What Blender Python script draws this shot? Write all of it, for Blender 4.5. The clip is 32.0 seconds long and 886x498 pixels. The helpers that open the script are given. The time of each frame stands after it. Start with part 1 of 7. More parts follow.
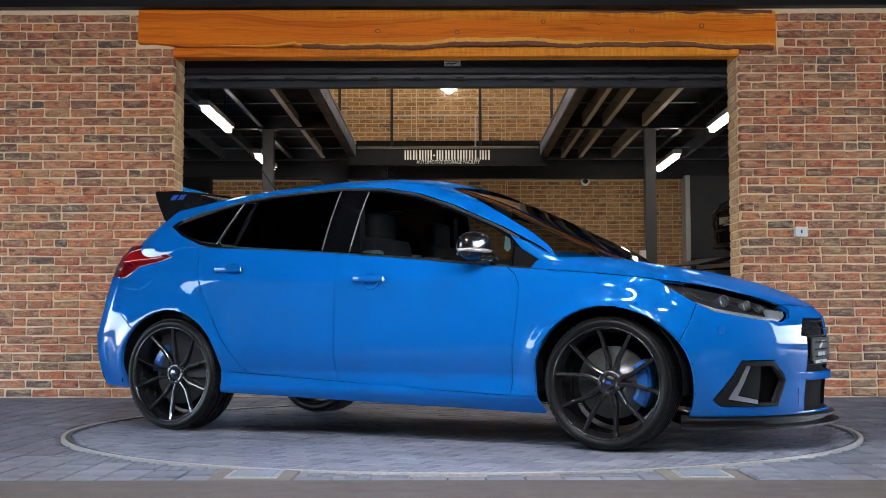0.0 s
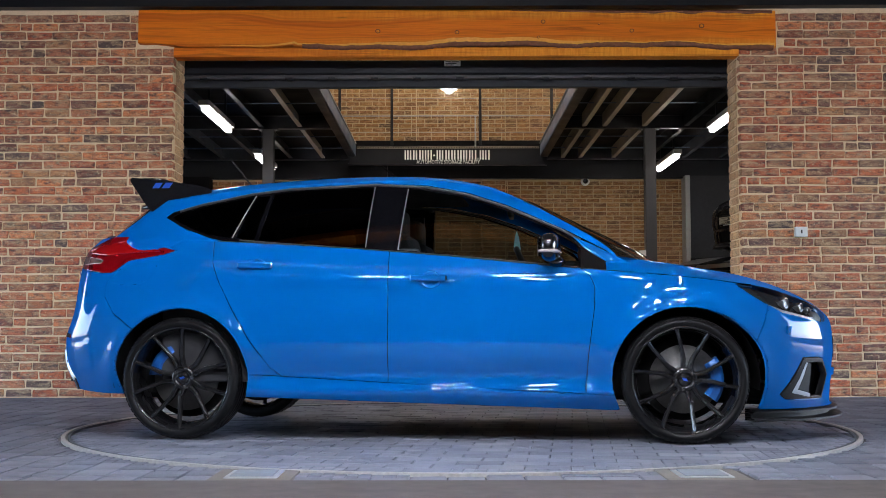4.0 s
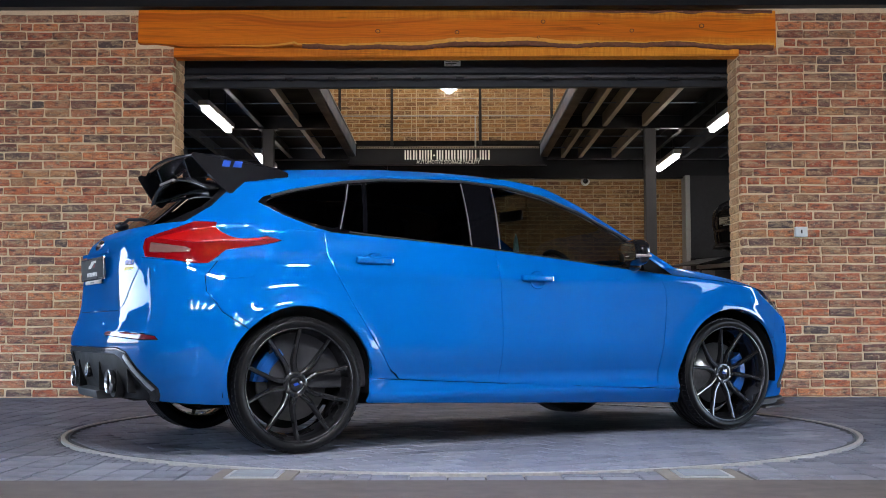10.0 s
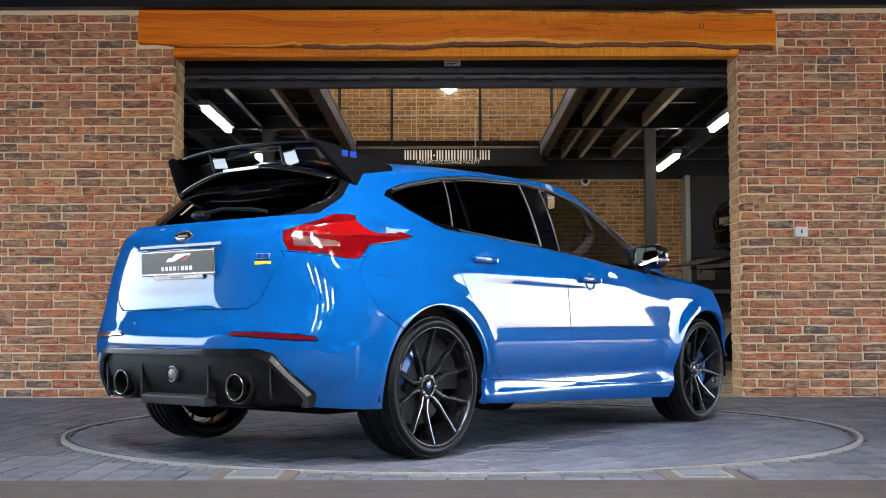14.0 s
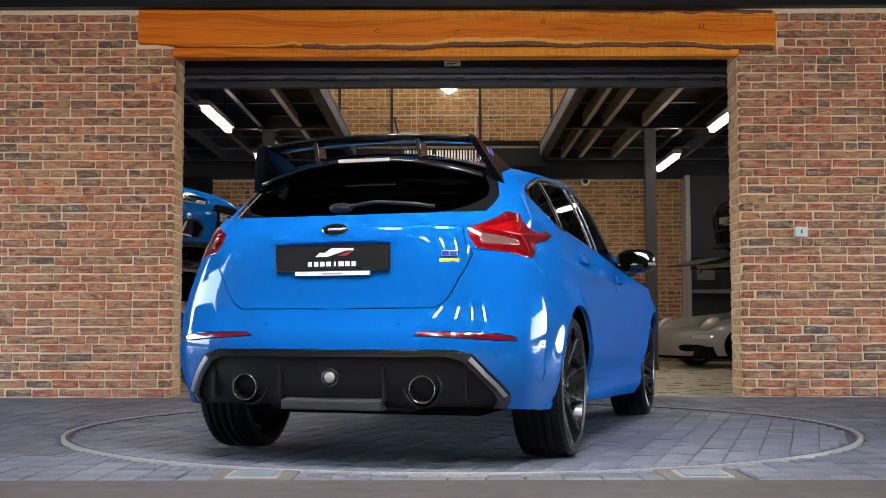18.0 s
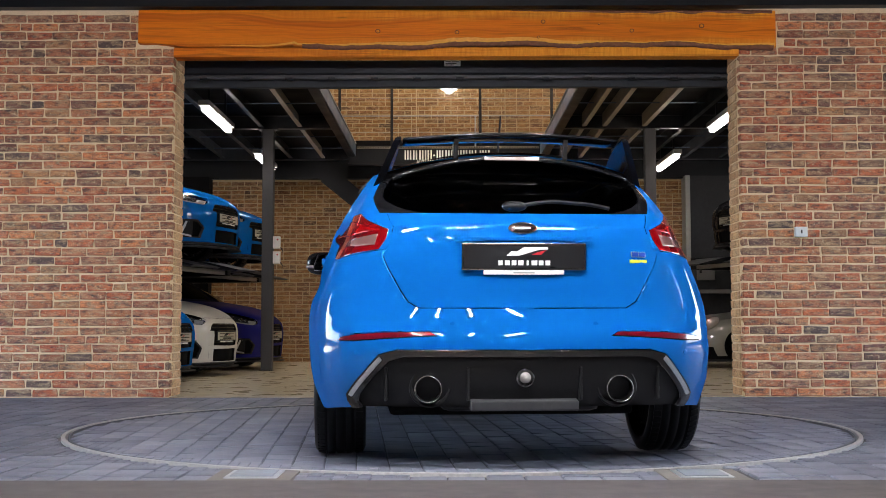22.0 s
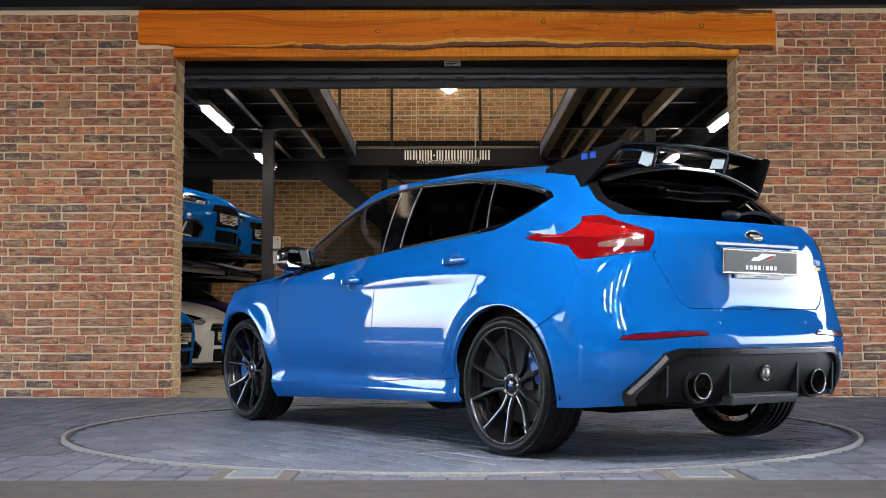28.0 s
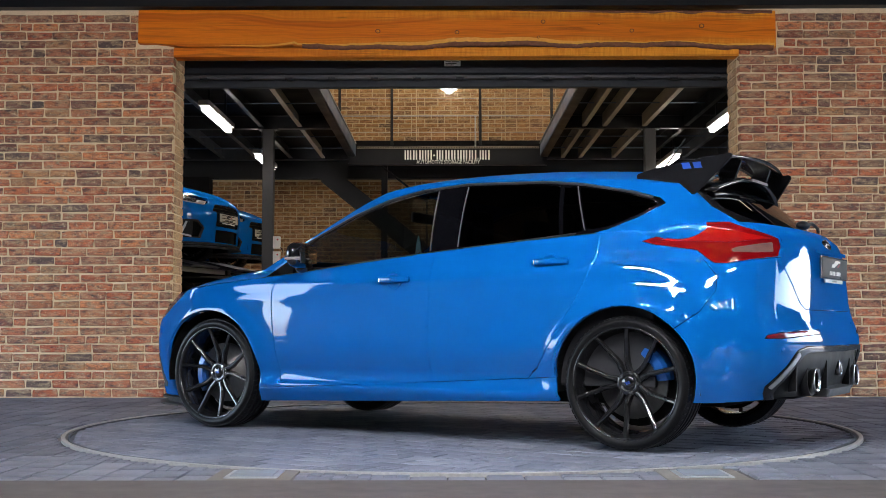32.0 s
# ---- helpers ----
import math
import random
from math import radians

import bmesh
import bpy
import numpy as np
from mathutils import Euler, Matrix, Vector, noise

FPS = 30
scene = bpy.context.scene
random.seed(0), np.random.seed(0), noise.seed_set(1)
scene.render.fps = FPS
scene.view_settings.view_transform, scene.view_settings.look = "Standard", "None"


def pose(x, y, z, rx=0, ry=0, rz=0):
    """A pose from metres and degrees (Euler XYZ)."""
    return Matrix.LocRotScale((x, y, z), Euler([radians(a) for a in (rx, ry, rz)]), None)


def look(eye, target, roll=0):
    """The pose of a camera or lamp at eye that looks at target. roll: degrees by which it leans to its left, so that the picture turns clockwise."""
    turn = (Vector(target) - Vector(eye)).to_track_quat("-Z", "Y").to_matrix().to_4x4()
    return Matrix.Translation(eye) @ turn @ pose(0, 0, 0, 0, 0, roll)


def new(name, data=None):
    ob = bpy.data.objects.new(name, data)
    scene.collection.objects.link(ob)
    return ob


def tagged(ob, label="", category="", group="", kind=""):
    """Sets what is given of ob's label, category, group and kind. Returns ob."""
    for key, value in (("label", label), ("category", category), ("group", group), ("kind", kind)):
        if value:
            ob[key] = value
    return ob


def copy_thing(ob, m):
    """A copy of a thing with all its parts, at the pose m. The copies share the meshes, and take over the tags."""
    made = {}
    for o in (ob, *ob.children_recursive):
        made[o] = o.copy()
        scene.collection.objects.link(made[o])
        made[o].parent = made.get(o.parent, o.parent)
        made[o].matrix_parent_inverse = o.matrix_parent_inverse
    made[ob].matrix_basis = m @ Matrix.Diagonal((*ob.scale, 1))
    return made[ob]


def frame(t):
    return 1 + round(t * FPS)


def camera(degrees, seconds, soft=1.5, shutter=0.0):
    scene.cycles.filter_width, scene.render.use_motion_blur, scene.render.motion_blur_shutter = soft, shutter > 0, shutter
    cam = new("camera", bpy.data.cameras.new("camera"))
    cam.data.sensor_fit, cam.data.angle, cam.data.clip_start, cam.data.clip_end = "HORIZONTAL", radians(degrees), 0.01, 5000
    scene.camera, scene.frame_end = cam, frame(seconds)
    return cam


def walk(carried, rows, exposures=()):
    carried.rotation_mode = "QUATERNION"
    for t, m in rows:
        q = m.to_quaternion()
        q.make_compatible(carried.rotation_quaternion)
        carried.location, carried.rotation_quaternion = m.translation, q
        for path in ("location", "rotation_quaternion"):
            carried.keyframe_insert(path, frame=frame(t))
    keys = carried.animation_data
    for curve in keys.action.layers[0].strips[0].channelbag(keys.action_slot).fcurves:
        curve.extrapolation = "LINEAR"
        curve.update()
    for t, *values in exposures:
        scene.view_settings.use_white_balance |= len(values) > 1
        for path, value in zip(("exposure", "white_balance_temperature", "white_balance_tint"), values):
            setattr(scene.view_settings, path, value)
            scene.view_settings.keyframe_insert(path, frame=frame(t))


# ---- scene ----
cam = camera(41.25, 32.0, 0.7)
EYE = (0.0, 0.0, 0.600)
AIM = (-0.0430, 10.0, 0.600 + 10.0 * math.tan(0.0655))
walk(cam, [(0.0, look(EYE, AIM, -0.08)), (32.0, look(EYE, AIM, -0.08))], exposures=[
    (0.0, 4.70, 6500, 14), (2.0, 4.68, 6450, 15), (6.0, 4.58, 6200, 17), (9.0, 4.60, 6250, 17), (12.0, 4.60, 6500, 14),
    (17.0, 4.70, 6650, 15), (22.0, 4.71, 6600, 17), (25.0, 4.70, 6650, 14), (32.0, 4.60, 6550, 14)])

# ---- light ----
sky_world = bpy.data.worlds.new("sky")
scene.world = sky_world
sky_world.use_nodes = True
_n = sky_world.node_tree.nodes
_sky = _n.new("ShaderNodeTexSky")
_sky.sky_type, _sky.sun_disc = "NISHITA", False
_sky.sun_elevation, _sky.sun_rotation = radians(42), radians(12)
_sky.air_density, _sky.dust_density, _sky.ozone_density = 1.0, 3.0, 1.0
sky_world.node_tree.links.new(_sky.outputs[0], _n["Background"].inputs[0])
_n["Background"].inputs[1].default_value = 0.15
sun = new("sun", bpy.data.lights.new("sun", "SUN"))
sun.data.energy, sun.data.angle, sun.data.color = 0.8, radians(12), (1.0, 0.95, 0.88)
sun.matrix_world = look((2.0, 9.0, 8.3), (0, 0, 0))
# ---- materials ----
class Nodes:
    """A short way to write node materials."""

    def __init__(self, name):
        self.m = bpy.data.materials.new(name)
        self.m.use_nodes = True
        self.t = self.m.node_tree
        self.b = self.t.nodes["Principled BSDF"]
        self.out = self.t.nodes["Material Output"]
        self.co = self.t.nodes.new("ShaderNodeTexCoord")

    def add(self, kind, **values):
        n = self.t.nodes.new(kind)
        for k, v in values.items():
            n.inputs[k].default_value = v
        return n

    def link(self, a, b):
        self.t.links.new(a, b)

    def noise(self, scale, detail=4.0, stretch=(1, 1, 1), rough=0.55):
        mp = self.add("ShaderNodeMapping", Scale=stretch)
        self.link(self.co.outputs["Object"], mp.inputs[0])
        n = self.add("ShaderNodeTexNoise", Scale=scale, Detail=detail, Roughness=rough)
        self.link(mp.outputs[0], n.inputs["Vector"])
        return n.outputs["Fac"]

    def ramp(self, fac, *stops):
        r = self.add("ShaderNodeValToRGB")
        e = r.color_ramp.elements
        while len(e) < len(stops):
            e.new(0.5)
        for q, (p, c) in zip(e, stops):
            q.position, q.color = p, (*c, 1) if len(c) == 3 else c
        self.link(fac, r.inputs[0])
        return r.outputs[0]

    def mix(self, fac, a, b, mode="MIX"):
        n = self.t.nodes.new("ShaderNodeMix")
        n.data_type, n.blend_type = "RGBA", mode
        for sock, v in ((n.inputs[0], fac), (n.inputs[6], a), (n.inputs[7], b)):
            if isinstance(v, (int, float)):
                sock.default_value = v
            elif isinstance(v, tuple):
                sock.default_value = (*v, 1)
            else:
                self.link(v, sock)
        return n.outputs[2]

    def bump(self, height, strength=0.3, distance=0.004, after=None):
        n = self.add("ShaderNodeBump", Strength=strength, Distance=distance)
        self.link(height, n.inputs["Height"])
        if after is not None:
            self.link(after, n.inputs["Normal"])
        self.link(n.outputs[0], self.b.inputs["Normal"])
        return n.outputs[0]

    def set(self, **values):
        for k, v in values.items():
            sock = self.b.inputs[k.replace("_", " ")]
            if isinstance(v, tuple):
                sock.default_value = (*v, 1) if len(v) == 3 else v
            elif isinstance(v, (int, float)):
                sock.default_value = v
            else:
                self.link(v, sock)
        return self.m


def plain(name, colour, rough=0.5, metal=0.0, grain=60.0, vary=0.12, bump=0.08, coat=0.0):
    n = Nodes(name)
    a, b = n.noise(grain), n.noise(grain * 0.07, 3.0)
    lo, hi = tuple(c * (1 - vary) for c in colour), tuple(min(1, c * (1 + vary)) for c in colour)
    col = n.mix(b, n.ramp(a, (0.3, lo), (0.7, hi)), colour)
    n.bump(a, bump, 0.002)
    r = n.ramp(b, (0.3, (rough * 0.85,) * 3), (0.7, (min(1, rough * 1.15),) * 3))
    return n.set(Base_Color=col, Roughness=r, Metallic=metal, Coat_Weight=coat)


def car_paint(name, colour, metal=0.35):
    n = Nodes(name)
    flake = n.add("ShaderNodeTexVoronoi", Scale=900.0)
    n.link(n.co.outputs["Object"], flake.inputs["Vector"])
    soft = n.noise(3.0, 2.0)
    a = n.mix(n.ramp(soft, (0.35, (0, 0, 0)), (0.7, (1, 1, 1))), tuple(c * 0.95 for c in colour), colour)
    col = n.mix(n.ramp(flake.outputs["Distance"], (0.0, (0.25,) * 3), (0.4, (0.0,) * 3)), a, tuple(min(1, c * 1.35 + 0.01) for c in colour))
    facing = n.add("ShaderNodeLayerWeight", Blend=0.5)
    gloss = n.ramp(facing.outputs["Facing"], (0.50, (1.0,) * 3), (0.78, (0.22,) * 3))
    return n.set(Base_Color=col, Metallic=metal, Roughness=0.45, Specular_IOR_Level=0.0, Coat_Weight=gloss, Coat_Roughness=0.022, Coat_IOR=1.5)


def glass(name, tint, ior=1.5):
    n = Nodes(name)
    tr = n.add("ShaderNodeBsdfTransparent", Color=(*tint, 1))
    gl = n.add("ShaderNodeBsdfGlossy", Roughness=0.015)
    # both sides of the pane reflect alike
    lw = n.add("ShaderNodeLayerWeight", Blend=0.5)
    p5 = n.add("ShaderNodeMath")
    p5.operation = "POWER"
    p5.inputs[1].default_value = 5.0
    n.link(lw.outputs["Facing"], p5.inputs[0])
    fr = n.add("ShaderNodeMath")
    fr.operation = "MULTIPLY_ADD"
    f0 = ((ior - 1) / (ior + 1)) ** 2
    fr.inputs[1].default_value, fr.inputs[2].default_value = 1 - f0, f0
    n.link(p5.outputs[0], fr.inputs[0])
    mx = n.t.nodes.new("ShaderNodeMixShader")
    for a, b in ((fr.outputs[0], 0), (tr.outputs[0], 1), (gl.outputs[0], 2)):
        n.link(a, mx.inputs[b])
    n.link(mx.outputs[0], n.out.inputs[0])
    return n.m


def glow(name, colour, strength):
    n = Nodes(name)
    return n.set(Base_Color=colour, Emission_Color=colour, Emission_Strength=strength, Roughness=0.4)


def brick_material(name, stops, by_island=False, mottled=1.0):
    n = Nodes(name)
    if by_island:
        rnd = n.t.nodes.new("ShaderNodeNewGeometry").outputs["Random Per Island"]
    else:
        rnd = n.t.nodes.new("ShaderNodeObjectInfo").outputs["Random"]
    base = n.ramp(rnd, *stops)
    # each brick takes its own stretch of the grain
    shift = n.add("ShaderNodeVectorMath")
    shift.operation = "ADD"
    n.link(n.co.outputs["Object"], shift.inputs[0])
    far = n.add("ShaderNodeMath")
    far.operation = "MULTIPLY"
    far.inputs[1].default_value = 37.0
    n.link(rnd, far.inputs[0])
    n.link(far.outputs[0], shift.inputs[1])

    def grain(scale, detail, stretch=(1, 1, 1)):
        mp = n.add("ShaderNodeMapping", Scale=stretch)
        n.link(shift.outputs[0], mp.inputs[0])
        q = n.add("ShaderNodeTexNoise", Scale=scale, Detail=detail, Roughness=0.62)
        n.link(mp.outputs[0], q.inputs["Vector"])
        return q.outputs["Fac"]

    fine, patch, crease = grain(110.0, 6.0), grain(13.0, 5.0, (1, 1, 2.4)), grain(26.0, 6.0, (0.7, 1, 2.2))
    col = n.mix(n.ramp(patch, (0.46, (0, 0, 0)), (0.66, (0.8 * mottled,) * 3)), base, (0.085, 0.058, 0.054))
    col = n.mix(n.ramp(grain(9.0, 5.0, (1, 1, 3)), (0.47, (0, 0, 0)), (0.68, (0.7,) * 3)), col, (0.62, 0.40, 0.23))
    col = n.mix(n.ramp(grain(34.0, 5.0, (1, 1, 1.5)), (0.56, (0, 0, 0)), (0.70, (0.6,) * 3)), col, (0.70, 0.50, 0.31))
    col = n.mix(n.ramp(crease, (0.30, (0.75,) * 3), (0.42, (0.0,) * 3)), col, (0.035, 0.025, 0.022))
    col = n.mix(0.8, col, n.ramp(fine, (0.25, (0.42,) * 3), (0.7, (1.3,) * 3)), "MULTIPLY")
    b1 = n.bump(crease, 0.9, 0.008)
    n.bump(fine, 0.5, 0.003, b1)
    return n.set(Base_Color=col, Roughness=0.86)


RED_STOPS = [(0.0, (0.46, 0.110, 0.052)), (0.18, (0.62, 0.165, 0.066)), (0.36, (0.38, 0.155, 0.090)), (0.52, (0.74, 0.250, 0.095)),
             (0.66, (0.21, 0.072, 0.050)), (0.78, (0.58, 0.205, 0.095)), (0.87, (0.10, 0.070, 0.068)), (0.94, (0.56, 0.250, 0.105)), (1.0, (0.16, 0.095, 0.080))]
# jamb bricks: light falling on the returns is put into paler, yellower stops
LIT_STOPS = [(0.0, (0.60, 0.34, 0.17)), (0.3, (0.72, 0.46, 0.24)), (0.6, (0.56, 0.33, 0.18)), (1.0, (0.78, 0.56, 0.32))]
YELLOW_STOPS = [(0.0, (0.28, 0.128, 0.040)), (0.3, (0.39, 0.195, 0.060)), (0.6, (0.19, 0.084, 0.032)), (0.8, (0.45, 0.24, 0.078)), (1.0, (0.10, 0.056, 0.031))]
BRICK = brick_material("red_brick", RED_STOPS, False, 1.1)
BRICK_FAR = brick_material("red_brick_joined", RED_STOPS, True)
BRICK_LIT = brick_material("lit_red_brick", LIT_STOPS, True, 0.5)
BRICK_YELLOW = brick_material("stock_brick", YELLOW_STOPS, True, 0.5)
MORTAR = plain("mortar", (0.76, 0.58, 0.36), 0.95, 0, 140, 0.22, 0.5)
MORTAR_DARK = plain("mortar_grey", (0.54, 0.42, 0.25), 0.95, 0, 120, 0.2, 0.5)


def paver_material(name, by_island=False, k=1.0):
    n = Nodes(name)
    if by_island:
        rnd = n.t.nodes.new("ShaderNodeNewGeometry").outputs["Random Per Island"]
    else:
        rnd = n.t.nodes.new("ShaderNodeObjectInfo").outputs["Random"]
    base = n.ramp(rnd, *((q, tuple(k * v for v in c)) for q, c in ((0.0, (0.16, 0.175, 0.225)), (0.35, (0.29, 0.31, 0.385)), (0.7, (0.205, 0.222, 0.28)), (1.0, (0.37, 0.39, 0.46)))))
    col = n.mix(n.ramp(n.noise(1.1, 4.0), (0.35, (0.0,) * 3), (0.75, (0.5,) * 3)), base, (0.16, 0.16, 0.18))
    col = n.mix(0.6, col, n.ramp(n.noise(160.0, 5.0), (0.25, (0.5,) * 3), (0.75, (1.0,) * 3)), "MULTIPLY")
    b1 = n.bump(n.noise(18.0, 4.0), 0.5, 0.006)
    n.bump(n.noise(220.0, 3.0), 0.35, 0.002, b1)
    return n.set(Base_Color=col, Specular_IOR_Level=0.25, Roughness=n.ramp(n.noise(3.0, 3.0), (0.3, (0.42,) * 3), (0.7, (0.64,) * 3)))


PAVER, PAVER_FAR = paver_material("paver", False, 0.70), paver_material("paver_joined", True, 0.70)
DISC_PAVER, DISC_PAVER_FAR = paver_material("disc_paver", False, 0.86), paver_material("disc_paver_joined", True, 0.86)
DISC_GROUT = plain("disc_sand", (0.085, 0.088, 0.098), 0.95, 0, 120, 0.3, 0.5)
GROUT = plain("paving_sand", (0.045, 0.045, 0.048), 0.95, 0, 120, 0.3, 0.5)
YARD = plain("pale_yard_concrete", (0.13, 0.128, 0.122), 0.85, 0, 12, 0.2, 0.2)
CONCRETE = plain("concrete", (0.16, 0.14, 0.12), 0.75, 0, 25, 0.18, 0.25)


def floor_material():
    n = Nodes("resin_floor")
    a, b = n.noise(1.3, 5.0), n.noise(45.0, 4.0)
    col = n.ramp(a, (0.3, (0.36, 0.30, 0.20)), (0.7, (0.50, 0.43, 0.29)))
    n.bump(b, 0.12, 0.002)
    return n.set(Base_Color=n.mix(0.25, col, n.ramp(b, (0.3, (0.6,) * 3), (0.7, (1.0,) * 3)), "MULTIPLY"), Roughness=n.ramp(n.noise(4.0, 4.0), (0.3, (0.22,) * 3), (0.7, (0.42,) * 3)))


RESIN = floor_material()
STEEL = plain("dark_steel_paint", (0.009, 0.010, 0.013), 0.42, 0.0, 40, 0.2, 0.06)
# the dark steel paint made lighter, with the light on the posts in its colour
STEEL_LIGHTENED = plain("lightened_steel_paint", (0.040, 0.040, 0.043), 0.45, 0.0, 40, 0.2, 0.06)
STEEL_BLUE = plain("grey_blue_steel", (0.095, 0.13, 0.20), 0.38, 0.0, 40, 0.15, 0.06)
STEEL_TAN = plain("tan_purlin_steel", (0.30, 0.25, 0.19), 0.5, 0.2, 30, 0.2, 0.1)
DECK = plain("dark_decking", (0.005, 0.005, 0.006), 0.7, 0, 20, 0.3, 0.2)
CLADDING = plain("dark_cladding", (0.034, 0.036, 0.040), 0.6, 0, 20, 0.2, 0.1)
WHITE_PLASTIC = plain("white_plastic", (0.72, 0.72, 0.70), 0.4, 0, 30, 0.06, 0.03)
GREY_PLASTIC = plain("grey_plastic", (0.32, 0.32, 0.31), 0.5, 0, 30, 0.08, 0.03)
BOARD_GREY = plain("dull_grey_board", (0.13, 0.125, 0.12), 0.6, 0, 30, 0.1, 0.03)
RING_STEEL = plain("worn_ring_steel", (0.40, 0.385, 0.36), 0.42, 0.3, 50, 0.3, 0.15)
RIM_STEEL = plain("galvanised_ring", (0.42, 0.43, 0.45), 0.42, 0.7, 50, 0.2, 0.1)
TUBE = glow("lamp_diffuser", (1.0, 0.95, 0.86), 1.75)
ROOM_TUBE = glow("bay_lamp_diffuser", (0.90, 0.96, 1.0), 9.0)
FRONT_FILL = glow("bay_front_fill", (0.92, 0.96, 1.0), 26.0)
BULKHEAD = glow("bulkhead_diffuser", (0.88, 0.95, 1.0), 0.3)
WARM_FILL = glow("canopy_fill", (1.0, 0.80, 0.55), 0.14)
HIGH_FILL = glow("high_fill", (1.0, 0.90, 0.72), 3.1)
LID = plain("cover_lid_grey", (0.24, 0.27, 0.31), 0.5, 0.3, 40, 0.2, 0.1)
KERB_STONE = plain("kerb_stone", (0.072, 0.059, 0.053), 0.75, 0, 9, 0.5, 0.5)
PILLAR_BLACK = plain("pillar_black", (0.003, 0.003, 0.004), 0.08, 0, 60, 0.2, 0.01)
LETTER = plain("letter_white", (0.78, 0.77, 0.74), 0.5, 0, 30, 0.04, 0.02)


def timber():
    n = Nodes("orange_timber")
    # slow bands that wander along the beam, fibres on top
    warp = n.noise(1.1, 3.0, (0.35, 1, 1.6))
    mp = n.add("ShaderNodeMapping", Scale=(0.05, 1.0, 7.0))
    n.link(n.co.outputs["Object"], mp.inputs[0])
    mixed = n.add("ShaderNodeVectorMath")
    mixed.operation = "MULTIPLY_ADD"
    n.link(warp, mixed.inputs[0])
    mixed.inputs[1].default_value = (0.0, 0.0, 5.0)
    n.link(mp.outputs[0], mixed.inputs[2])
    bands = n.add("ShaderNodeTexNoise", Scale=2.2, Detail=5.0, Roughness=0.5)
    n.link(mixed.outputs[0], bands.inputs["Vector"])
    fibre = n.noise(9.0, 6.0, (0.5, 8, 16))
    big = n.noise(0.8, 3.0, (1, 1, 1.6))
    col = n.ramp(bands.outputs["Fac"], (0.32, (0.46, 0.082, 0.001)), (0.43, (0.66, 0.132, 0.002)), (0.52, (0.80, 0.190, 0.003)), (0.60, (0.68, 0.160, 0.002)), (0.68, (0.44, 0.084, 0.001)))
    col = n.mix(n.ramp(fibre, (0.48, (0.0,) * 3), (0.75, (0.4,) * 3)), col, (0.38, 0.070, 0.006))
    # the sapwood pales towards both edges, more so along the beam
    along = n.t.nodes.new("ShaderNodeSeparateXYZ")
    n.link(n.co.outputs["Object"], along.inputs[0])

    def spread(value, a, b):
        q = n.add("ShaderNodeMapRange")
        q.inputs[1].default_value, q.inputs[2].default_value = a, b
        n.link(value, q.inputs[0])
        return q.outputs[0]

    wander = n.add("ShaderNodeMath")
    wander.operation = "MULTIPLY_ADD"
    wander.inputs[1].default_value = 0.16
    n.link(n.noise(1.6, 4.0, (0.9, 1, 0.6)), wander.inputs[0])
    n.link(along.outputs[2], wander.inputs[2])
    edges = n.mix(1.0, spread(wander.outputs[0], 3.17, 3.09), spread(wander.outputs[0], 3.29, 3.36), "ADD")
    pale = n.mix(1.0, edges, n.mix(1.0, spread(along.outputs[0], -2.6, 1.0), (0.85, 0.85, 0.85), "MULTIPLY"), "MULTIPLY")
    col = n.mix(pale, col, n.ramp(n.noise(30.0, 4.0, (1.4, 1, 0.25)), (0.35, (0.72, 0.24, 0.014)), (0.65, (0.90, 0.37, 0.030))))
    col = n.mix(n.ramp(n.noise(14.0, 5.0, (0.10, 1, 5)), (0.56, (0.0,) * 3), (0.66, (0.5,) * 3)), col, (0.36, 0.075, 0.008))
    crack = n.noise(5.0, 6.0, (0.28, 1, 9))
    col = n.mix(n.ramp(crack, (0.27, (0.7,) * 3), (0.32, (0.0,) * 3)), col, (0.10, 0.022, 0.005))
    b1 = n.bump(crack, 0.5, 0.006)
    n.bump(fibre, 0.5, 0.004, b1)
    return n.set(Base_Color=col, Roughness=0.6, Specular_IOR_Level=0.2)


TIMBER = timber()
SAPWOOD = plain("sapwood", (0.82, 0.36, 0.045), 0.6, 0, 30, 0.2, 0.15)
BARK = plain("bark_edge", (0.20, 0.075, 0.040), 0.9, 0, 45, 0.5, 1.0)
KNOT = plain("knot_wood", (0.13, 0.035, 0.012), 0.7, 0, 60, 0.3, 0.3)

BLUE = car_paint("bright_blue_paint", (0.0001, 0.104, 0.385), 0.0)
WHITE_PAINT = car_paint("white_car_paint", (0.62, 0.60, 0.54), 0.0)
NAVY = car_paint("deep_blue_paint", (0.012, 0.014, 0.16))
SILVER = car_paint("grey_silver_paint", (0.26, 0.255, 0.23), 0.4)
BLACK_PAINT = car_paint("black_car_paint", (0.012, 0.012, 0.014), 0.0)
GLOSS_BLACK = plain("gloss_black", (0.008, 0.008, 0.009), 0.14, 0, 60, 0.2, 0.01, 0.6)
SATIN_BLACK = plain("satin_black_plastic", (0.009, 0.009, 0.010), 0.48, 0, 120, 0.2, 0.08)
MATT_BLACK = plain("matt_black", (0.006, 0.006, 0.006), 0.9, 0, 60, 0.2, 0.05)
WING_BLACK = plain("wing_side_black", (0.007, 0.007, 0.008), 0.22, 0, 60, 0.2, 0.01)
RUBBER = plain("tyre_rubber", (0.007, 0.007, 0.0075), 0.42, 0, 90, 0.25, 0.15)
for _m, _v in ((SATIN_BLACK, 0.28), (WING_BLACK, 0.16), (RUBBER, 0.17), (PILLAR_BLACK, 0.30), (MATT_BLACK, 0.08), (STEEL, 0.22), (DECK, 0.10), (CLADDING, 0.20)):
    _m.node_tree.nodes["Principled BSDF"].inputs["Specular IOR Level"].default_value = _v
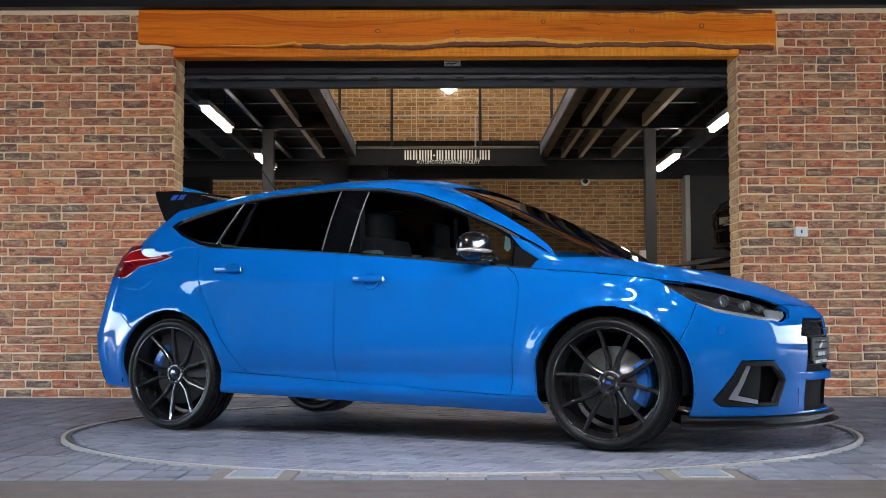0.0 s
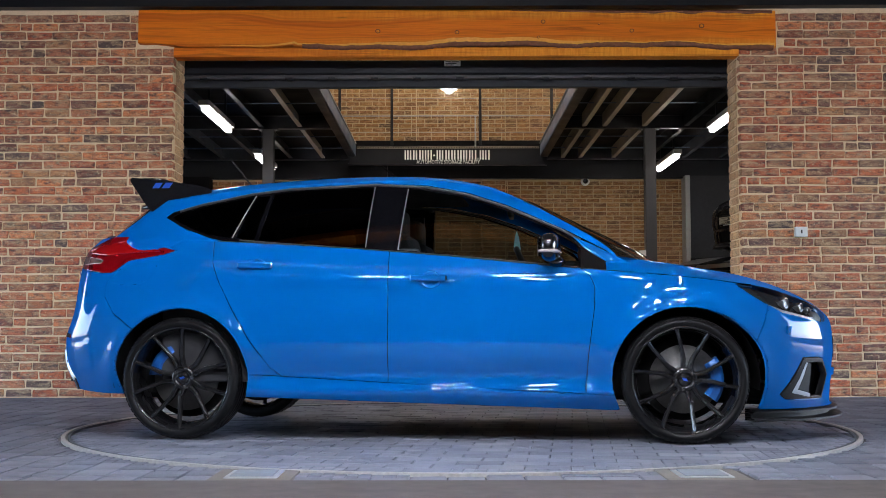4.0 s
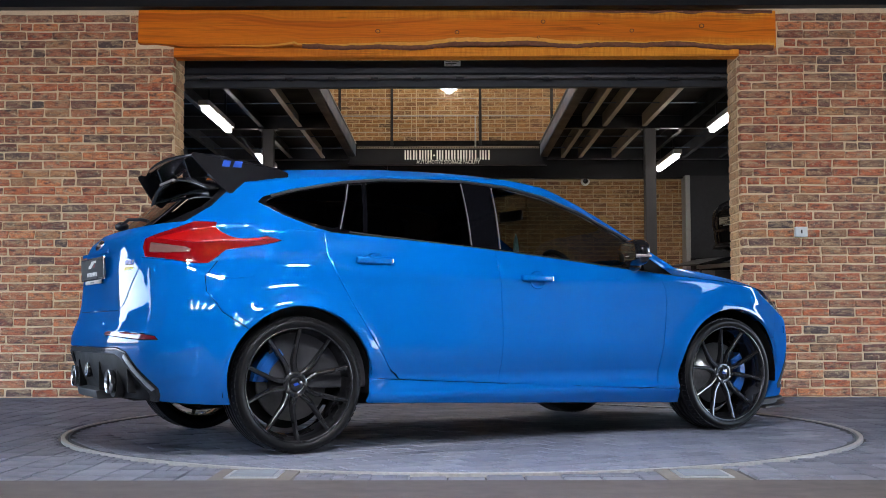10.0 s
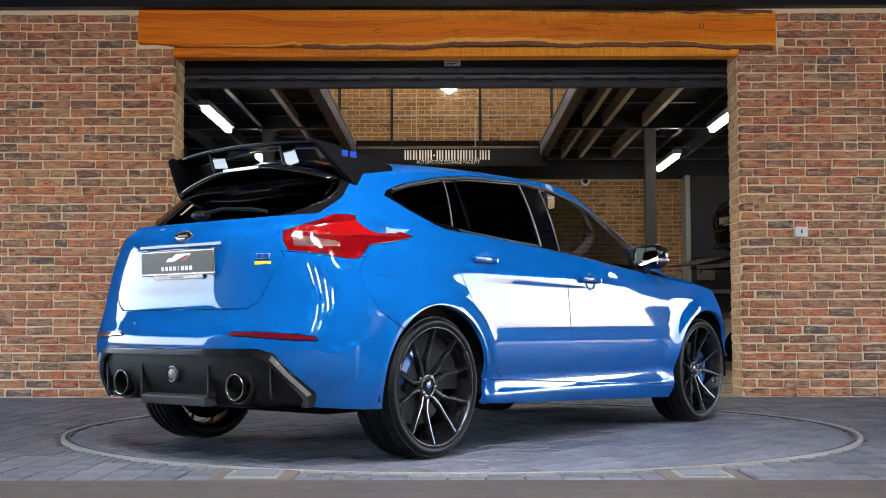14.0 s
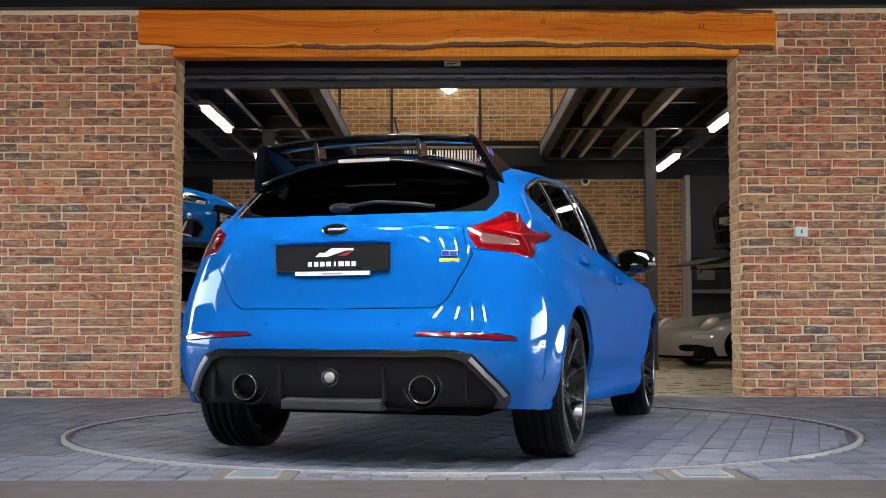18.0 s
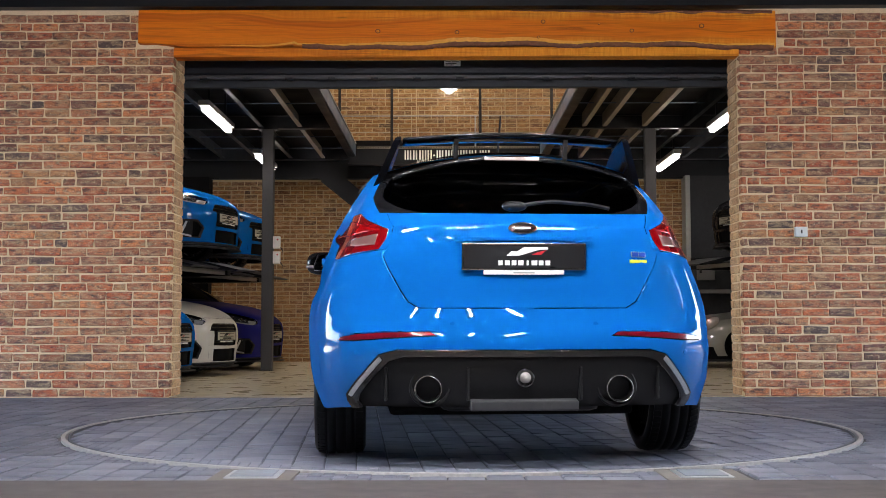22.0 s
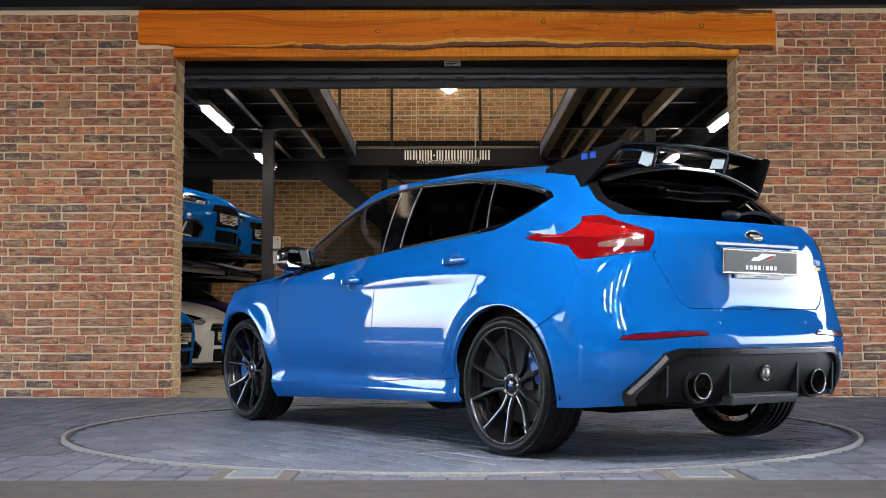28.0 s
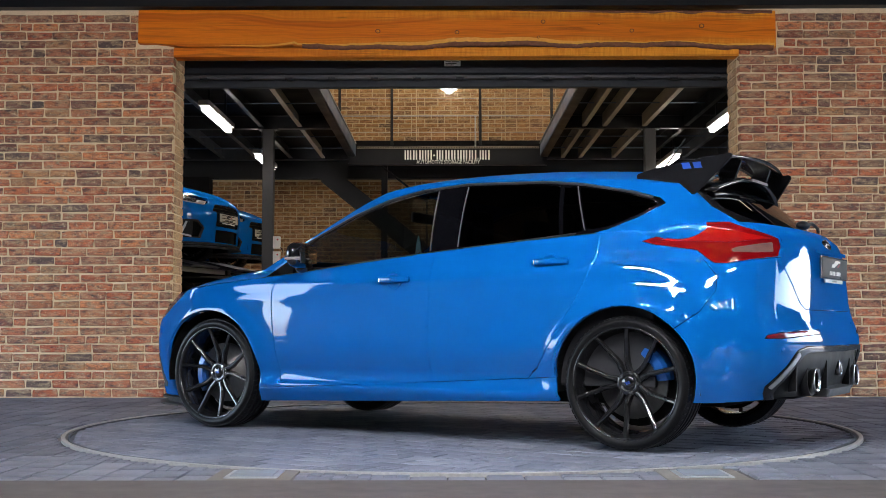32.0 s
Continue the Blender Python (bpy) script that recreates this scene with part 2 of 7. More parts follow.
PIPE_CHROME = plain("dark_chrome", (0.62, 0.61, 0.58), 0.20, 1.0, 60, 0.1, 0.01)
PIPE_DARK = plain("dark_nut_steel", (0.28, 0.28, 0.285), 0.26, 0.9, 60, 0.1, 0.01)
WHEEL_BLACK = plain("wheel_satin_black", (0.008, 0.008, 0.009), 0.26, 0.1, 80, 0.15, 0.02, 0.5)
DISC_STEEL = plain("brake_disc_steel", (0.24, 0.235, 0.23), 0.36, 0.85, 60, 0.2, 0.1)
CALIPER = plain("blue_caliper", (0.006, 0.085, 0.32), 0.35, 0.1, 60, 0.1, 0.03, 0.4)
CHROME = plain("chrome", (0.75, 0.75, 0.76), 0.12, 1.0, 60, 0.05, 0.01)
ALLOY = plain("satin_alloy", (0.50, 0.51, 0.53), 0.34, 0.8, 60, 0.08, 0.02)
RED_LENS = plain("red_lens", (0.17, 0.002, 0.004), 0.08, 0, 30, 0.12, 0.01, 1.0)
CLEAR_LENS = plain("pale_lens", (0.50, 0.42, 0.40), 0.12, 0.2, 30, 0.1, 0.01, 1.0)
DARK_LENS = plain("dark_lens", (0.02, 0.02, 0.022), 0.06, 0, 30, 0.1, 0.01, 1.0)
RED_BRIGHT = plain("red_lens_bright", (0.30, 0.004, 0.005), 0.08, 0, 200, 0.25, 0.03, 1.0)
REFLECTOR_RED = plain("reflector_red", (0.13, 0.004, 0.014), 0.12, 0, 200, 0.2, 0.02, 0.8)
MARK_BLUE = plain("mark_blue", (0.012, 0.060, 0.34), 0.35, 0, 40, 0.05, 0.01)
MARK_YELLOW = plain("mark_yellow", (0.62, 0.55, 0.03), 0.4, 0, 40, 0.05, 0.01)
MARK_RED = plain("mark_red", (0.45, 0.02, 0.03), 0.4, 0, 40, 0.05, 0.01)
PLATE_BLACK = plain("plate_black", (0.012, 0.012, 0.013), 0.3, 0, 40, 0.1, 0.02, 0.5)
PLATE_PALE = plain("plate_pale", (0.46, 0.43, 0.33), 0.4, 0, 40, 0.08, 0.02)
TRIM_GREY = plain("satin_grey_trim", (0.035, 0.035, 0.038), 0.38, 0.2, 80, 0.1, 0.02)
TRIM_PALE = plain("pale_edge_trim", (0.17, 0.17, 0.175), 0.35, 0.4, 80, 0.1, 0.02)
SEAT_DARK = plain("seat_cloth", (0.020, 0.020, 0.023), 0.85, 0, 90, 0.2, 0.2)
SEAT_PALE = plain("seat_shell", (0.20, 0.25, 0.29), 0.6, 0, 90, 0.1, 0.1)
GLASS_TINT = glass("tinted_glass", (0.035, 0.035, 0.04), 1.55)
GLASS_CLEAR = glass("clear_glass", (0.44, 0.47, 0.46), 1.5)
MIRROR = Nodes("mirror_glass").set(Base_Color=(0.8, 0.82, 0.84), Metallic=1.0, Roughness=0.02)


# ---- mesh helpers ----
def finish(bm, name, material, smooth=False):
    me = bpy.data.meshes.new(name)
    bm.to_mesh(me)
    bm.free()
    for m in material if isinstance(material, (list, tuple)) else [material]:
        me.materials.append(m)
    if smooth:
        me.shade_smooth()
    return me


def part(name, bm, material, parent, label="", smooth=False):
    me = bm if isinstance(bm, bpy.types.Mesh) else finish(bm, name, material, smooth)
    ob = new(name, me)
    ob.parent = parent
    if label:
        tagged(ob, label)
    return ob


def thing(name, label, category, m=None, group="", kind=""):
    ob = new(name)
    ob.empty_display_size = 0.2
    if m is not None:
        ob.matrix_basis = m
    return tagged(ob, label, category, group, kind)


def solid(name, bm, material, label, category="", kind="", group="", smooth=False, m=None):
    ob = new(name, finish(bm, name, material, smooth))
    if m is not None:
        ob.matrix_basis = m
    return tagged(ob, label, category, group, kind)


def box(x0, x1, y0, y1, z0, z1, bevel=0.0, bm=None):
    bm = bm or bmesh.new()
    vs = [bm.verts.new((x, y, z)) for x in (x0, x1) for y in (y0, y1) for z in (z0, z1)]
    fs = [bm.faces.new([vs[i] for i in q]) for q in ((0, 1, 3, 2), (4, 6, 7, 5), (0, 4, 5, 1), (2, 3, 7, 6), (0, 2, 6, 4), (1, 5, 7, 3))]
    if bevel:
        es = list({e for f in fs for e in f.edges})
        bmesh.ops.bevel(bm, geom=es, offset=bevel, segments=2, affect="EDGES", profile=0.6)
    return bm


def lathe(profile, axis="Y", seg=48, bm=None, close=False, mouth=False):
    """Turns (radius, along) pairs about an axis."""
    bm = bm or bmesh.new()
    rings = []
    for r, a in profile:
        ring = []
        for i in range(seg):
            t = 2 * math.pi * i / seg
            c, s = r * math.cos(t), r * math.sin(t)
            ring.append(bm.verts.new({"Y": (c, a, s), "X": (a, c, s), "Z": (c, s, a)}[axis]))
        rings.append(ring)
    pairs = list(zip(rings, rings[1:])) + ([(rings[-1], rings[0])] if close else [])
    for p, q in pairs:
        for i in range(seg):
            bm.faces.new((p[i], p[(i + 1) % seg], q[(i + 1) % seg], q[i]))
    if not close:
        for ring in (rings[-1:] if mouth else (rings[0], rings[-1])):
            bm.faces.new(ring)
    bmesh.ops.recalc_face_normals(bm, faces=bm.faces[:])
    return bm


def prism(points, lo, hi, plane="XZ", bevel=0.0, bm=None):
    """A flat outline pulled out between lo and hi along the third axis."""
    bm = bm or bmesh.new()
    put = {"XZ": lambda a, b, c: (a, c, b), "YZ": lambda a, b, c: (c, a, b), "XY": lambda a, b, c: (a, b, c)}[plane]
    low, high = ([bm.verts.new(put(a, b, c)) for a, b in points] for c in (lo, hi))
    fs = [bm.faces.new(low), bm.faces.new(high)]
    for i in range(len(points)):
        j = (i + 1) % len(points)
        fs.append(bm.faces.new((low[i], low[j], high[j], high[i])))
    bmesh.ops.recalc_face_normals(bm, faces=fs)
    if bevel:
        bmesh.ops.bevel(bm, geom=list({e for f in fs for e in f.edges}), offset=bevel, segments=2, affect="EDGES", profile=0.6)
    return bm


def tube(points, radius, seg=10, bm=None):
    bm = bm or bmesh.new()
    pts = [Vector(p) for p in points]
    rings = []
    for i, p in enumerate(pts):
        d = (pts[min(i + 1, len(pts) - 1)] - pts[max(i - 1, 0)]).normalized()
        q = d.to_track_quat("Z", "Y")
        rings.append([bm.verts.new(p + q @ Vector((radius * math.cos(2 * math.pi * k / seg), radius * math.sin(2 * math.pi * k / seg), 0))) for k in range(seg)])
    for a, b in zip(rings, rings[1:]):
        for k in range(seg):
            bm.faces.new((a[k], a[(k + 1) % seg], b[(k + 1) % seg], b[k]))
    bm.faces.new(rings[0]), bm.faces.new(rings[-1])
    bmesh.ops.recalc_face_normals(bm, faces=bm.faces[:])
    return bm


def sheet(nu, nv, place, bm=None, mat=0):
    """A grid of points place(u, v), u and v from 0 to 1."""
    bm = bm or bmesh.new()
    vs = [[bm.verts.new(place(i / nu, j / nv)) for j in range(nv + 1)] for i in range(nu + 1)]
    for i in range(nu):
        for j in range(nv):
            bm.faces.new((vs[i][j], vs[i + 1][j], vs[i + 1][j + 1], vs[i][j + 1])).material_index = mat
    return bm


def ellipsoid(rx, ry, rz, centre=(0, 0, 0), seg=20, power=2.0, bm=None):
    bm = bm or bmesh.new()
    got = bmesh.ops.create_uvsphere(bm, u_segments=seg, v_segments=seg // 2, radius=1.0)["verts"]
    for v in got:
        c = v.co
        k = (abs(c.x) ** power + abs(c.y) ** power + abs(c.z) ** power) ** (-1 / power)
        v.co = Vector((c.x * k * rx + centre[0], c.y * k * ry + centre[1], c.z * k * rz + centre[2]))
    return bm


def flat_text(words, size, material, parent_or_none, m, name="lettering", label=""):
    """Letters of the built-in font, as a mesh standing in the XZ plane, centred."""
    cu = bpy.data.curves.new(name, "FONT")
    cu.body, cu.size, cu.align_x, cu.align_y, cu.extrude, cu.resolution_u = words, size, "CENTER", "CENTER", 0.002, 3
    tmp = bpy.data.objects.new("tmp", cu)
    me = bpy.data.meshes.new_from_object(tmp)
    bpy.data.objects.remove(tmp)
    me.transform(pose(0, 0, 0, 90))
    me.materials.clear()
    me.materials.append(material)
    ob = new(name, me)
    ob.parent = parent_or_none
    ob.matrix_basis = m
    if label:
        tagged(ob, label)
    return ob


# ---- the place: sizes ----
WALL = 10.03          # face of the brick front
LEFT, RIGHT = -2.365, 2.505   # the opening
HEAD = 3.00           # its brick height, under the timber lintel
DEEP = 0.42           # wall thickness
BACK = 20.0           # back wall of the hall
PIVOT = (0.0704, 7.0902)
TABLE_R = 2.235
KERB = 4.56           # edge of the paving towards the camera
FRONT = 4.30          # face of the building opposite


def ring_hole(bm, cx, cy, r, z, outer, seg=96):
    """A flat sheet with a round hole: the ground about the turntable."""
    x0, x1, y0, y1 = outer
    inner, rim = [], []
    for i in range(seg):
        t = 2 * math.pi * i / seg
        c, s = math.cos(t), math.sin(t)
        inner.append(bm.verts.new((cx + r * c, cy + r * s, z)))
        k = min((x1 - cx) / c if c > 1e-9 else 1e9, (x0 - cx) / c if c < -1e-9 else 1e9, (y1 - cy) / s if s > 1e-9 else 1e9, (y0 - cy) / s if s < -1e-9 else 1e9)
        rim.append(bm.verts.new((cx + k * c, cy + k * s, z)))
    for i in range(seg):
        j = (i + 1) % seg
        bm.faces.new((inner[i], rim[i], rim[j], inner[j]))
    return bm


ground = new("ground", finish(ring_hole(bmesh.new(), *PIVOT, TABLE_R + 0.03, -0.012, (-400, 400, -400, 400)), "ground", GROUT))
tagged(ground, "dark sand-jointed paving ground round the turntable", kind="structure")
pit = solid("turntable_pit", lathe([(0.01, -0.20), (TABLE_R + 0.06, -0.20), (TABLE_R + 0.06, -0.016), (TABLE_R + 0.035, -0.016), (TABLE_R + 0.035, -0.19), (0.01, -0.19)], "Z", 96),
            MATT_BLACK, "dark pit under the turning disc", kind="structure", m=Matrix.Translation((*PIVOT, 0)))

# steel ring set in the paving round the disc
ring = solid("turntable_ring", lathe([(TABLE_R + 0.012, -0.10), (TABLE_R + 0.036, -0.10), (TABLE_R + 0.036, 0.004), (TABLE_R + 0.034, 0.006), (TABLE_R + 0.014, 0.006), (TABLE_R + 0.012, 0.004)], "Z", 128, close=True),
             RING_STEEL, "pale worn steel ring set in dark paving", "ring", m=Matrix.Translation((*PIVOT, 0)), kind="structure")

# the hall's floor, threshold slabs and near kerb
solid("floor_hall", box(-9, 9, WALL + 0.02, BACK + 0.3, -0.15, 0.004), RESIN, "buff resin floor with soft gloss", kind="structure")
solid("threshold", box(-8.6, 8.6, FRONT - 0.30, KERB - 0.004, -0.15, 0.012, 0.006), KERB_STONE, "worn pale brown concrete threshold strip", kind="structure")

# front wall in two halves, mortar body behind the bricks
for name, x0, x1 in (("wall_left", -9.0, LEFT - 0.008), ("wall_right", RIGHT + 0.008, 9.0)):
    w = solid(name, box(x0, x1, WALL + 0.010, WALL + DEEP - 0.008, -0.1, 3.42), MORTAR, "weathered red brick wall with pale mortar joints", kind="structure")
# unseen dark panels added over the outer mortar, so the car paint reflects less
for x0, x1 in ((-9.0, -3.95), (3.88, 9.0)):
    solid("wall_cladding", box(x0, x1, WALL - 0.03, WALL + 0.009, -0.05, 3.33), CLADDING, "unseen dark panel beyond the brick front, dims reflections", kind="structure")
solid("wall_over_lintel", box(LEFT, RIGHT, WALL + 0.30, WALL + DEEP, HEAD - 0.005, 3.42), MORTAR_DARK, "wall above the timber lintel", kind="structure")
solid("wall_upper", box(-9, 9, WALL + 0.03, WALL + DEEP, 3.43, 7.0), BRICK_FAR, "brick wall above the canopy", kind="structure")


def lintel():
    """A waney-edged timber beam: flat top, wandering bark edge below, a clean underside set back."""
    ob = thing("timber_lintel", "thick orange oak lintel beam with a waney bark edge", "beam", Matrix.Translation((0, WALL, 0)))
    x0, x1, n = -2.662, 2.815, 120
    rnd = random.Random(5)

    def low(x):
        return 3.005 + 0.016 * math.sin(1.3 * x + 0.5) + 0.010 * math.sin(4.1 * x) + 0.007 * math.sin(9.7 * x + 1) + 0.006 * noise.noise((x * 14, 0, 0)) + (0.016 if x < -1.3 else 0)

    bm = bmesh.new()
    rows = []
    for i in range(n + 1):
        x = x0 + (x1 - x0) * i / n
        lo, hi = low(x), 3.325 - 0.02 * i / n + 0.004 * noise.noise((x * 3, 5, 0))
        rows.append([bm.verts.new(p) for p in ((x, -0.055, lo), (x, -0.062, lo + 0.02), (x, -0.060, hi - 0.012), (x, -0.05, hi), (x, 0.28, hi), (x, 0.28, lo))])
    for a, b in zip(rows, rows[1:]):
        for k in range(6):
            bm.faces.new((a[k], b[k], b[(k + 1) % 6], a[(k + 1) % 6]))
    bm.faces.new(rows[0]), bm.faces.new(rows[-1])
    bmesh.ops.recalc_face_normals(bm, faces=bm.faces[:])
    part("beam", bm, TIMBER, ob, smooth=False)
    # the bark edge, a rough strip under the face
    bm = bmesh.new()
    rows = []
    for i in range(2 * n + 1):
        x = -1.25 + (x1 - 0.02 + 1.25) * i / (2 * n)
        k = 0.5 + 0.5 * noise.noise((x * 5.0, 2, 1))
        lo, t = low(x), 0.018 + 0.024 * k
        rows.append([bm.verts.new(p) for p in ((x, -0.066 - 0.004 * k, lo + 0.4 * t + 0.006 * noise.noise((x * 40, 1, 0))), (x, -0.055, lo - 0.6 * t + 0.008 * noise.noise((x * 33, 7, 0))), (x, 0.0, lo - 0.02), (x, 0.0, lo + 0.01))])
    for a, b in zip(rows, rows[1:]):
        for k in range(4):
            bm.faces.new((a[k], b[k], b[(k + 1) % 4], a[(k + 1) % 4]))
    bmesh.ops.recalc_face_normals(bm, faces=bm.faces[:])
    part("bark_edge", bm, BARK, ob, "dark rough bark edge", True)
    # pale sapwood between the heart and the bark
    bm = bmesh.new()
    rows = []
    for i in range(n + 1):
        x = -2.0 + (x1 - 0.01 + 2.0) * i / n
        w = (0.030 + 0.014 * math.sin(1.9 * x + 1.0) + 0.006 * noise.noise((x * 4, 3, 0))) * min(1.0, (x + 2.0) / 0.7)
        lo = low(x) + 0.004
        rows.append([bm.verts.new(p) for p in ((x, -0.060, lo), (x, -0.0645, lo + 0.002), (x, -0.0645, lo + w), (x, -0.060, lo + w + 0.002))])
    for a, b in zip(rows, rows[1:]):
        for k in range(3):
            bm.faces.new((a[k], b[k], b[k + 1], a[k + 1]))
    bmesh.ops.recalc_face_normals(bm, faces=bm.faces[:])
    part("sapwood_edge", bm, SAPWOOD, ob, "pale wavy sapwood band")
    part("under_board", box(LEFT + 0.002, RIGHT - 0.002, -0.03, 0.12, HEAD - 0.082, HEAD - 0.004, 0.004), TIMBER, ob, "planed pale orange underside board")
    for x, z, r in ((-0.60, 3.13, 0.022), (0.08, 3.12, 0.020), (0.82, 3.21, 0.020), (1.58, 3.13, 0.019), (2.18, 3.17, 0.023), (0.78, 3.075, 0.014), (1.30, 3.19, 0.010)):
        k = part("knot", lathe([(r, -0.060), (r, -0.066), (r * 0.72, -0.067), (r * 0.66, -0.062)], "Y", 18, close=True), KNOT, ob, "dark ring of a knot")
        k.matrix_basis = Matrix.Translation((x, 0, z)) @ Matrix.Diagonal((1.0, 1.0, 0.85, 1))
        part("knot_heart", lathe([(r * 0.68, -0.058), (r * 0.68, -0.064), (0.002, -0.0645)], "Y", 14), TIMBER, k).matrix_basis = Matrix.Translation((0, 0, 0))
    bm = bmesh.new()
    rows = []
    for i in range(n + 1):
        x = 0.55 + (x1 - 0.03 - 0.55) * i / n
        k = min(1.0, (x - 0.55) / 0.9)
        hi = 3.325 - 0.02 * (x - x0) / (x1 - x0)
        t = k * (0.020 + 0.016 * noise.noise((x * 6.0, 4, 2))) + 0.004
        rows.append([bm.verts.new(p) for p in ((x, -0.052, hi + 0.004), (x, -0.067 - 0.004 * noise.noise((x * 22, 3, 3)), hi - 0.3 * t), (x, -0.066, hi - t + 0.008 * k * noise.noise((x * 30, 9, 0))), (x, -0.058, hi - t - 0.002))])
    for a, b in zip(rows, rows[1:]):
        for k in range(4):
            bm.faces.new((a[k], b[k], b[(k + 1) % 4], a[(k + 1) % 4]))
    bmesh.ops.recalc_face_normals(bm, faces=bm.faces[:])
    part("upper_bark", bm, BARK, ob, "dark rough bark along the upper edge", True)
    return ob


lintel()

# roller door box and tracks under the lintel
door = thing("roller_door", "dark grey roller door housing under the lintel", "door", Matrix.Translation((0, WALL + 0.44, 0)))
part("housing", prism([(0.0, 2.95), (0.0, 2.875), (0.03, 2.86), (0.30, 2.86), (0.34, 2.88), (0.34, 2.99), (0.0, 2.99)], -2.45, 2.60, "YZ", 0.004), STEEL, door)
part("guide_rail", box(-2.45, 2.60, 0.02, 0.10, 2.832, 2.862, 0.003), STEEL_LIGHTENED, door, "grey guide rail")
part("bottom_slat", box(-2.42, 2.57, 0.12, 0.20, 2.770, 2.850, 0.008), CLADDING, door, "dark bottom slat")
for i in range(13):
    x = -2.2 + i * 0.385
    part("rail_clip", box(x - 0.035, x + 0.035, 0.0, 0.06, 2.818, 2.838, 0.003), STEEL, door)
part("rating_plate", box(-0.03, 0.115, -0.008, -0.001, 2.935, 2.985, 0.001), WHITE_PLASTIC, door, "small white label plate")
for x0, x1, z0 in ((-0.02, 0.03, 2.972), (0.04, 0.10, 2.972), (-0.02, 0.08, 2.955), (-0.02, 0.06, 2.943)):
    part("label_bar", box(x0, x1, -0.010, -0.0075, z0, z0 + 0.006), SATIN_BLACK, door)

# hall shell
solid("wall_hall_west", box(-9.2, -9.0, WALL, BACK, -0.1, 6.5), CLADDING, "dark clad side wall", kind="structure")
solid("wall_hall_east", box(9.0, 9.2, WALL, BACK, -0.1, 6.5), CLADDING, "dark clad side wall", kind="structure")
solid("wall_back", box(-9.2, 9.2, BACK + 0.012, BACK + 0.3, -0.1, 6.5), MORTAR_DARK, "brown stock brick back wall", kind="structure")
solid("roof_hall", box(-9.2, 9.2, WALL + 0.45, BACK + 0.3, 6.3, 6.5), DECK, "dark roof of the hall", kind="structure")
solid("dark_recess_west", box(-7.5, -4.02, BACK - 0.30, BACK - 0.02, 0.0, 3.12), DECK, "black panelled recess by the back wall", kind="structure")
solid("dark_recess_east", box(4.06, 7.5, BACK - 0.32, BACK - 0.02, 0.0, 3.12), CLADDING, "dark grey panelled recess", kind="structure")
solid("wall_beam", box(-9.0, 9.0, BACK - 0.16, BACK - 0.012, 3.10, 3.49), STEEL, "dark steel beam along the back wall", kind="structure")
solid("recess_frame", box(3.98, 4.06, BACK - 0.36, BACK - 0.02, 0.0, 3.12, 0.004), GREY_PLASTIC, "pale grey corner trim", kind="structure")

# mezzanine: deck round a rectangular void, steel beams, purlins, posts
MZ = 3.30
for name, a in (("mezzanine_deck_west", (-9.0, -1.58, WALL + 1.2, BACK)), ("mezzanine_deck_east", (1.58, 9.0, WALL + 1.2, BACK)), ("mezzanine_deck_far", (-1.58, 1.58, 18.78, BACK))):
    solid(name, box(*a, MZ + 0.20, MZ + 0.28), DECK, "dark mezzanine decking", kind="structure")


def i_beam(bm, x0, x1, y0, y1, z0, z1, t=0.012):
    """An I-section from end to end, along whichever of x and y is longer."""
    if x1 - x0 > y1 - y0:
        m = (y0 + y1) / 2
        for q in ((x0, x1, y0, y1, z0, z0 + t), (x0, x1, y0, y1, z1 - t, z1), (x0, x1, m - t / 2, m + t / 2, z0 + t, z1 - t)):
            box(*q, bm=bm)
    else:
        m = (x0 + x1) / 2
        for q in ((x0, x1, y0, y1, z0, z0 + t), (x0, x1, y0, y1, z1 - t, z1), (m - t / 2, m + t / 2, y0, y1, z0 + t, z1 - t)):
            box(*q, bm=bm)
    return bm


for x, s in ((-1.53, 1), (1.53, -1)):
    b = thing("void_beam", "dark steel beam along the mezzanine void, inner face coloured as lit", "beam", Matrix.Translation((x, 0, 0)), "void beams")
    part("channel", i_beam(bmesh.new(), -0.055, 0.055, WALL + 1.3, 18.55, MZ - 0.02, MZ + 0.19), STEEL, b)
    # the light on the beam's inner face, laid on as a grey-blue sheet
    part("face_plate", box(min(0.057 * s, 0.066 * s), max(0.057 * s, 0.066 * s), WALL + 1.3, 18.55, MZ + 0.0, MZ + 0.17), STEEL_BLUE, b, "inner beam face coloured grey-blue as if lit")
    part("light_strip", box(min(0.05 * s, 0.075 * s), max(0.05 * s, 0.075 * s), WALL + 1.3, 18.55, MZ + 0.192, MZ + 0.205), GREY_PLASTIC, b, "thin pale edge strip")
for y in (12.4, 16.0, 19.0):
    for x0, x1 in ((-8.9, -1.60), (1.60, 8.9)):
        solid("cross_beam", i_beam(bmesh.new(), x0, x1, y - 0.06, y + 0.06, MZ + 0.0, MZ + 0.19), STEEL, "dark steel cross beam under the mezzanine", "beam", group="cross beams")
for i, x in enumerate((-2.02, -2.55, -3.10, -3.65, -4.2, -4.75, 1.86, 2.14, 2.68, 3.25, 3.82, 4.4)):
    bm = bmesh.new()
    for y0, y1 in ((11.3, 12.33), (12.47, 15.93), (16.07, 18.93)):
        box(x - 0.03, x + 0.03, y0, y1, MZ + 0.02, MZ + 0.032, bm=bm)
        box(x - 0.03, x - 0.022, y0, y1, MZ + 0.032, MZ + 0.195, bm=bm)
    # tan for the purlins nearest the void, dark for the rest
    solid("purlin", bm, STEEL_TAN if i in (0, 6, 7, 8) else STEEL, "tan purlin under the decking near the void" if i in (0, 6, 7, 8) else "dark purlin under the decking", "purlin", group="purlins")
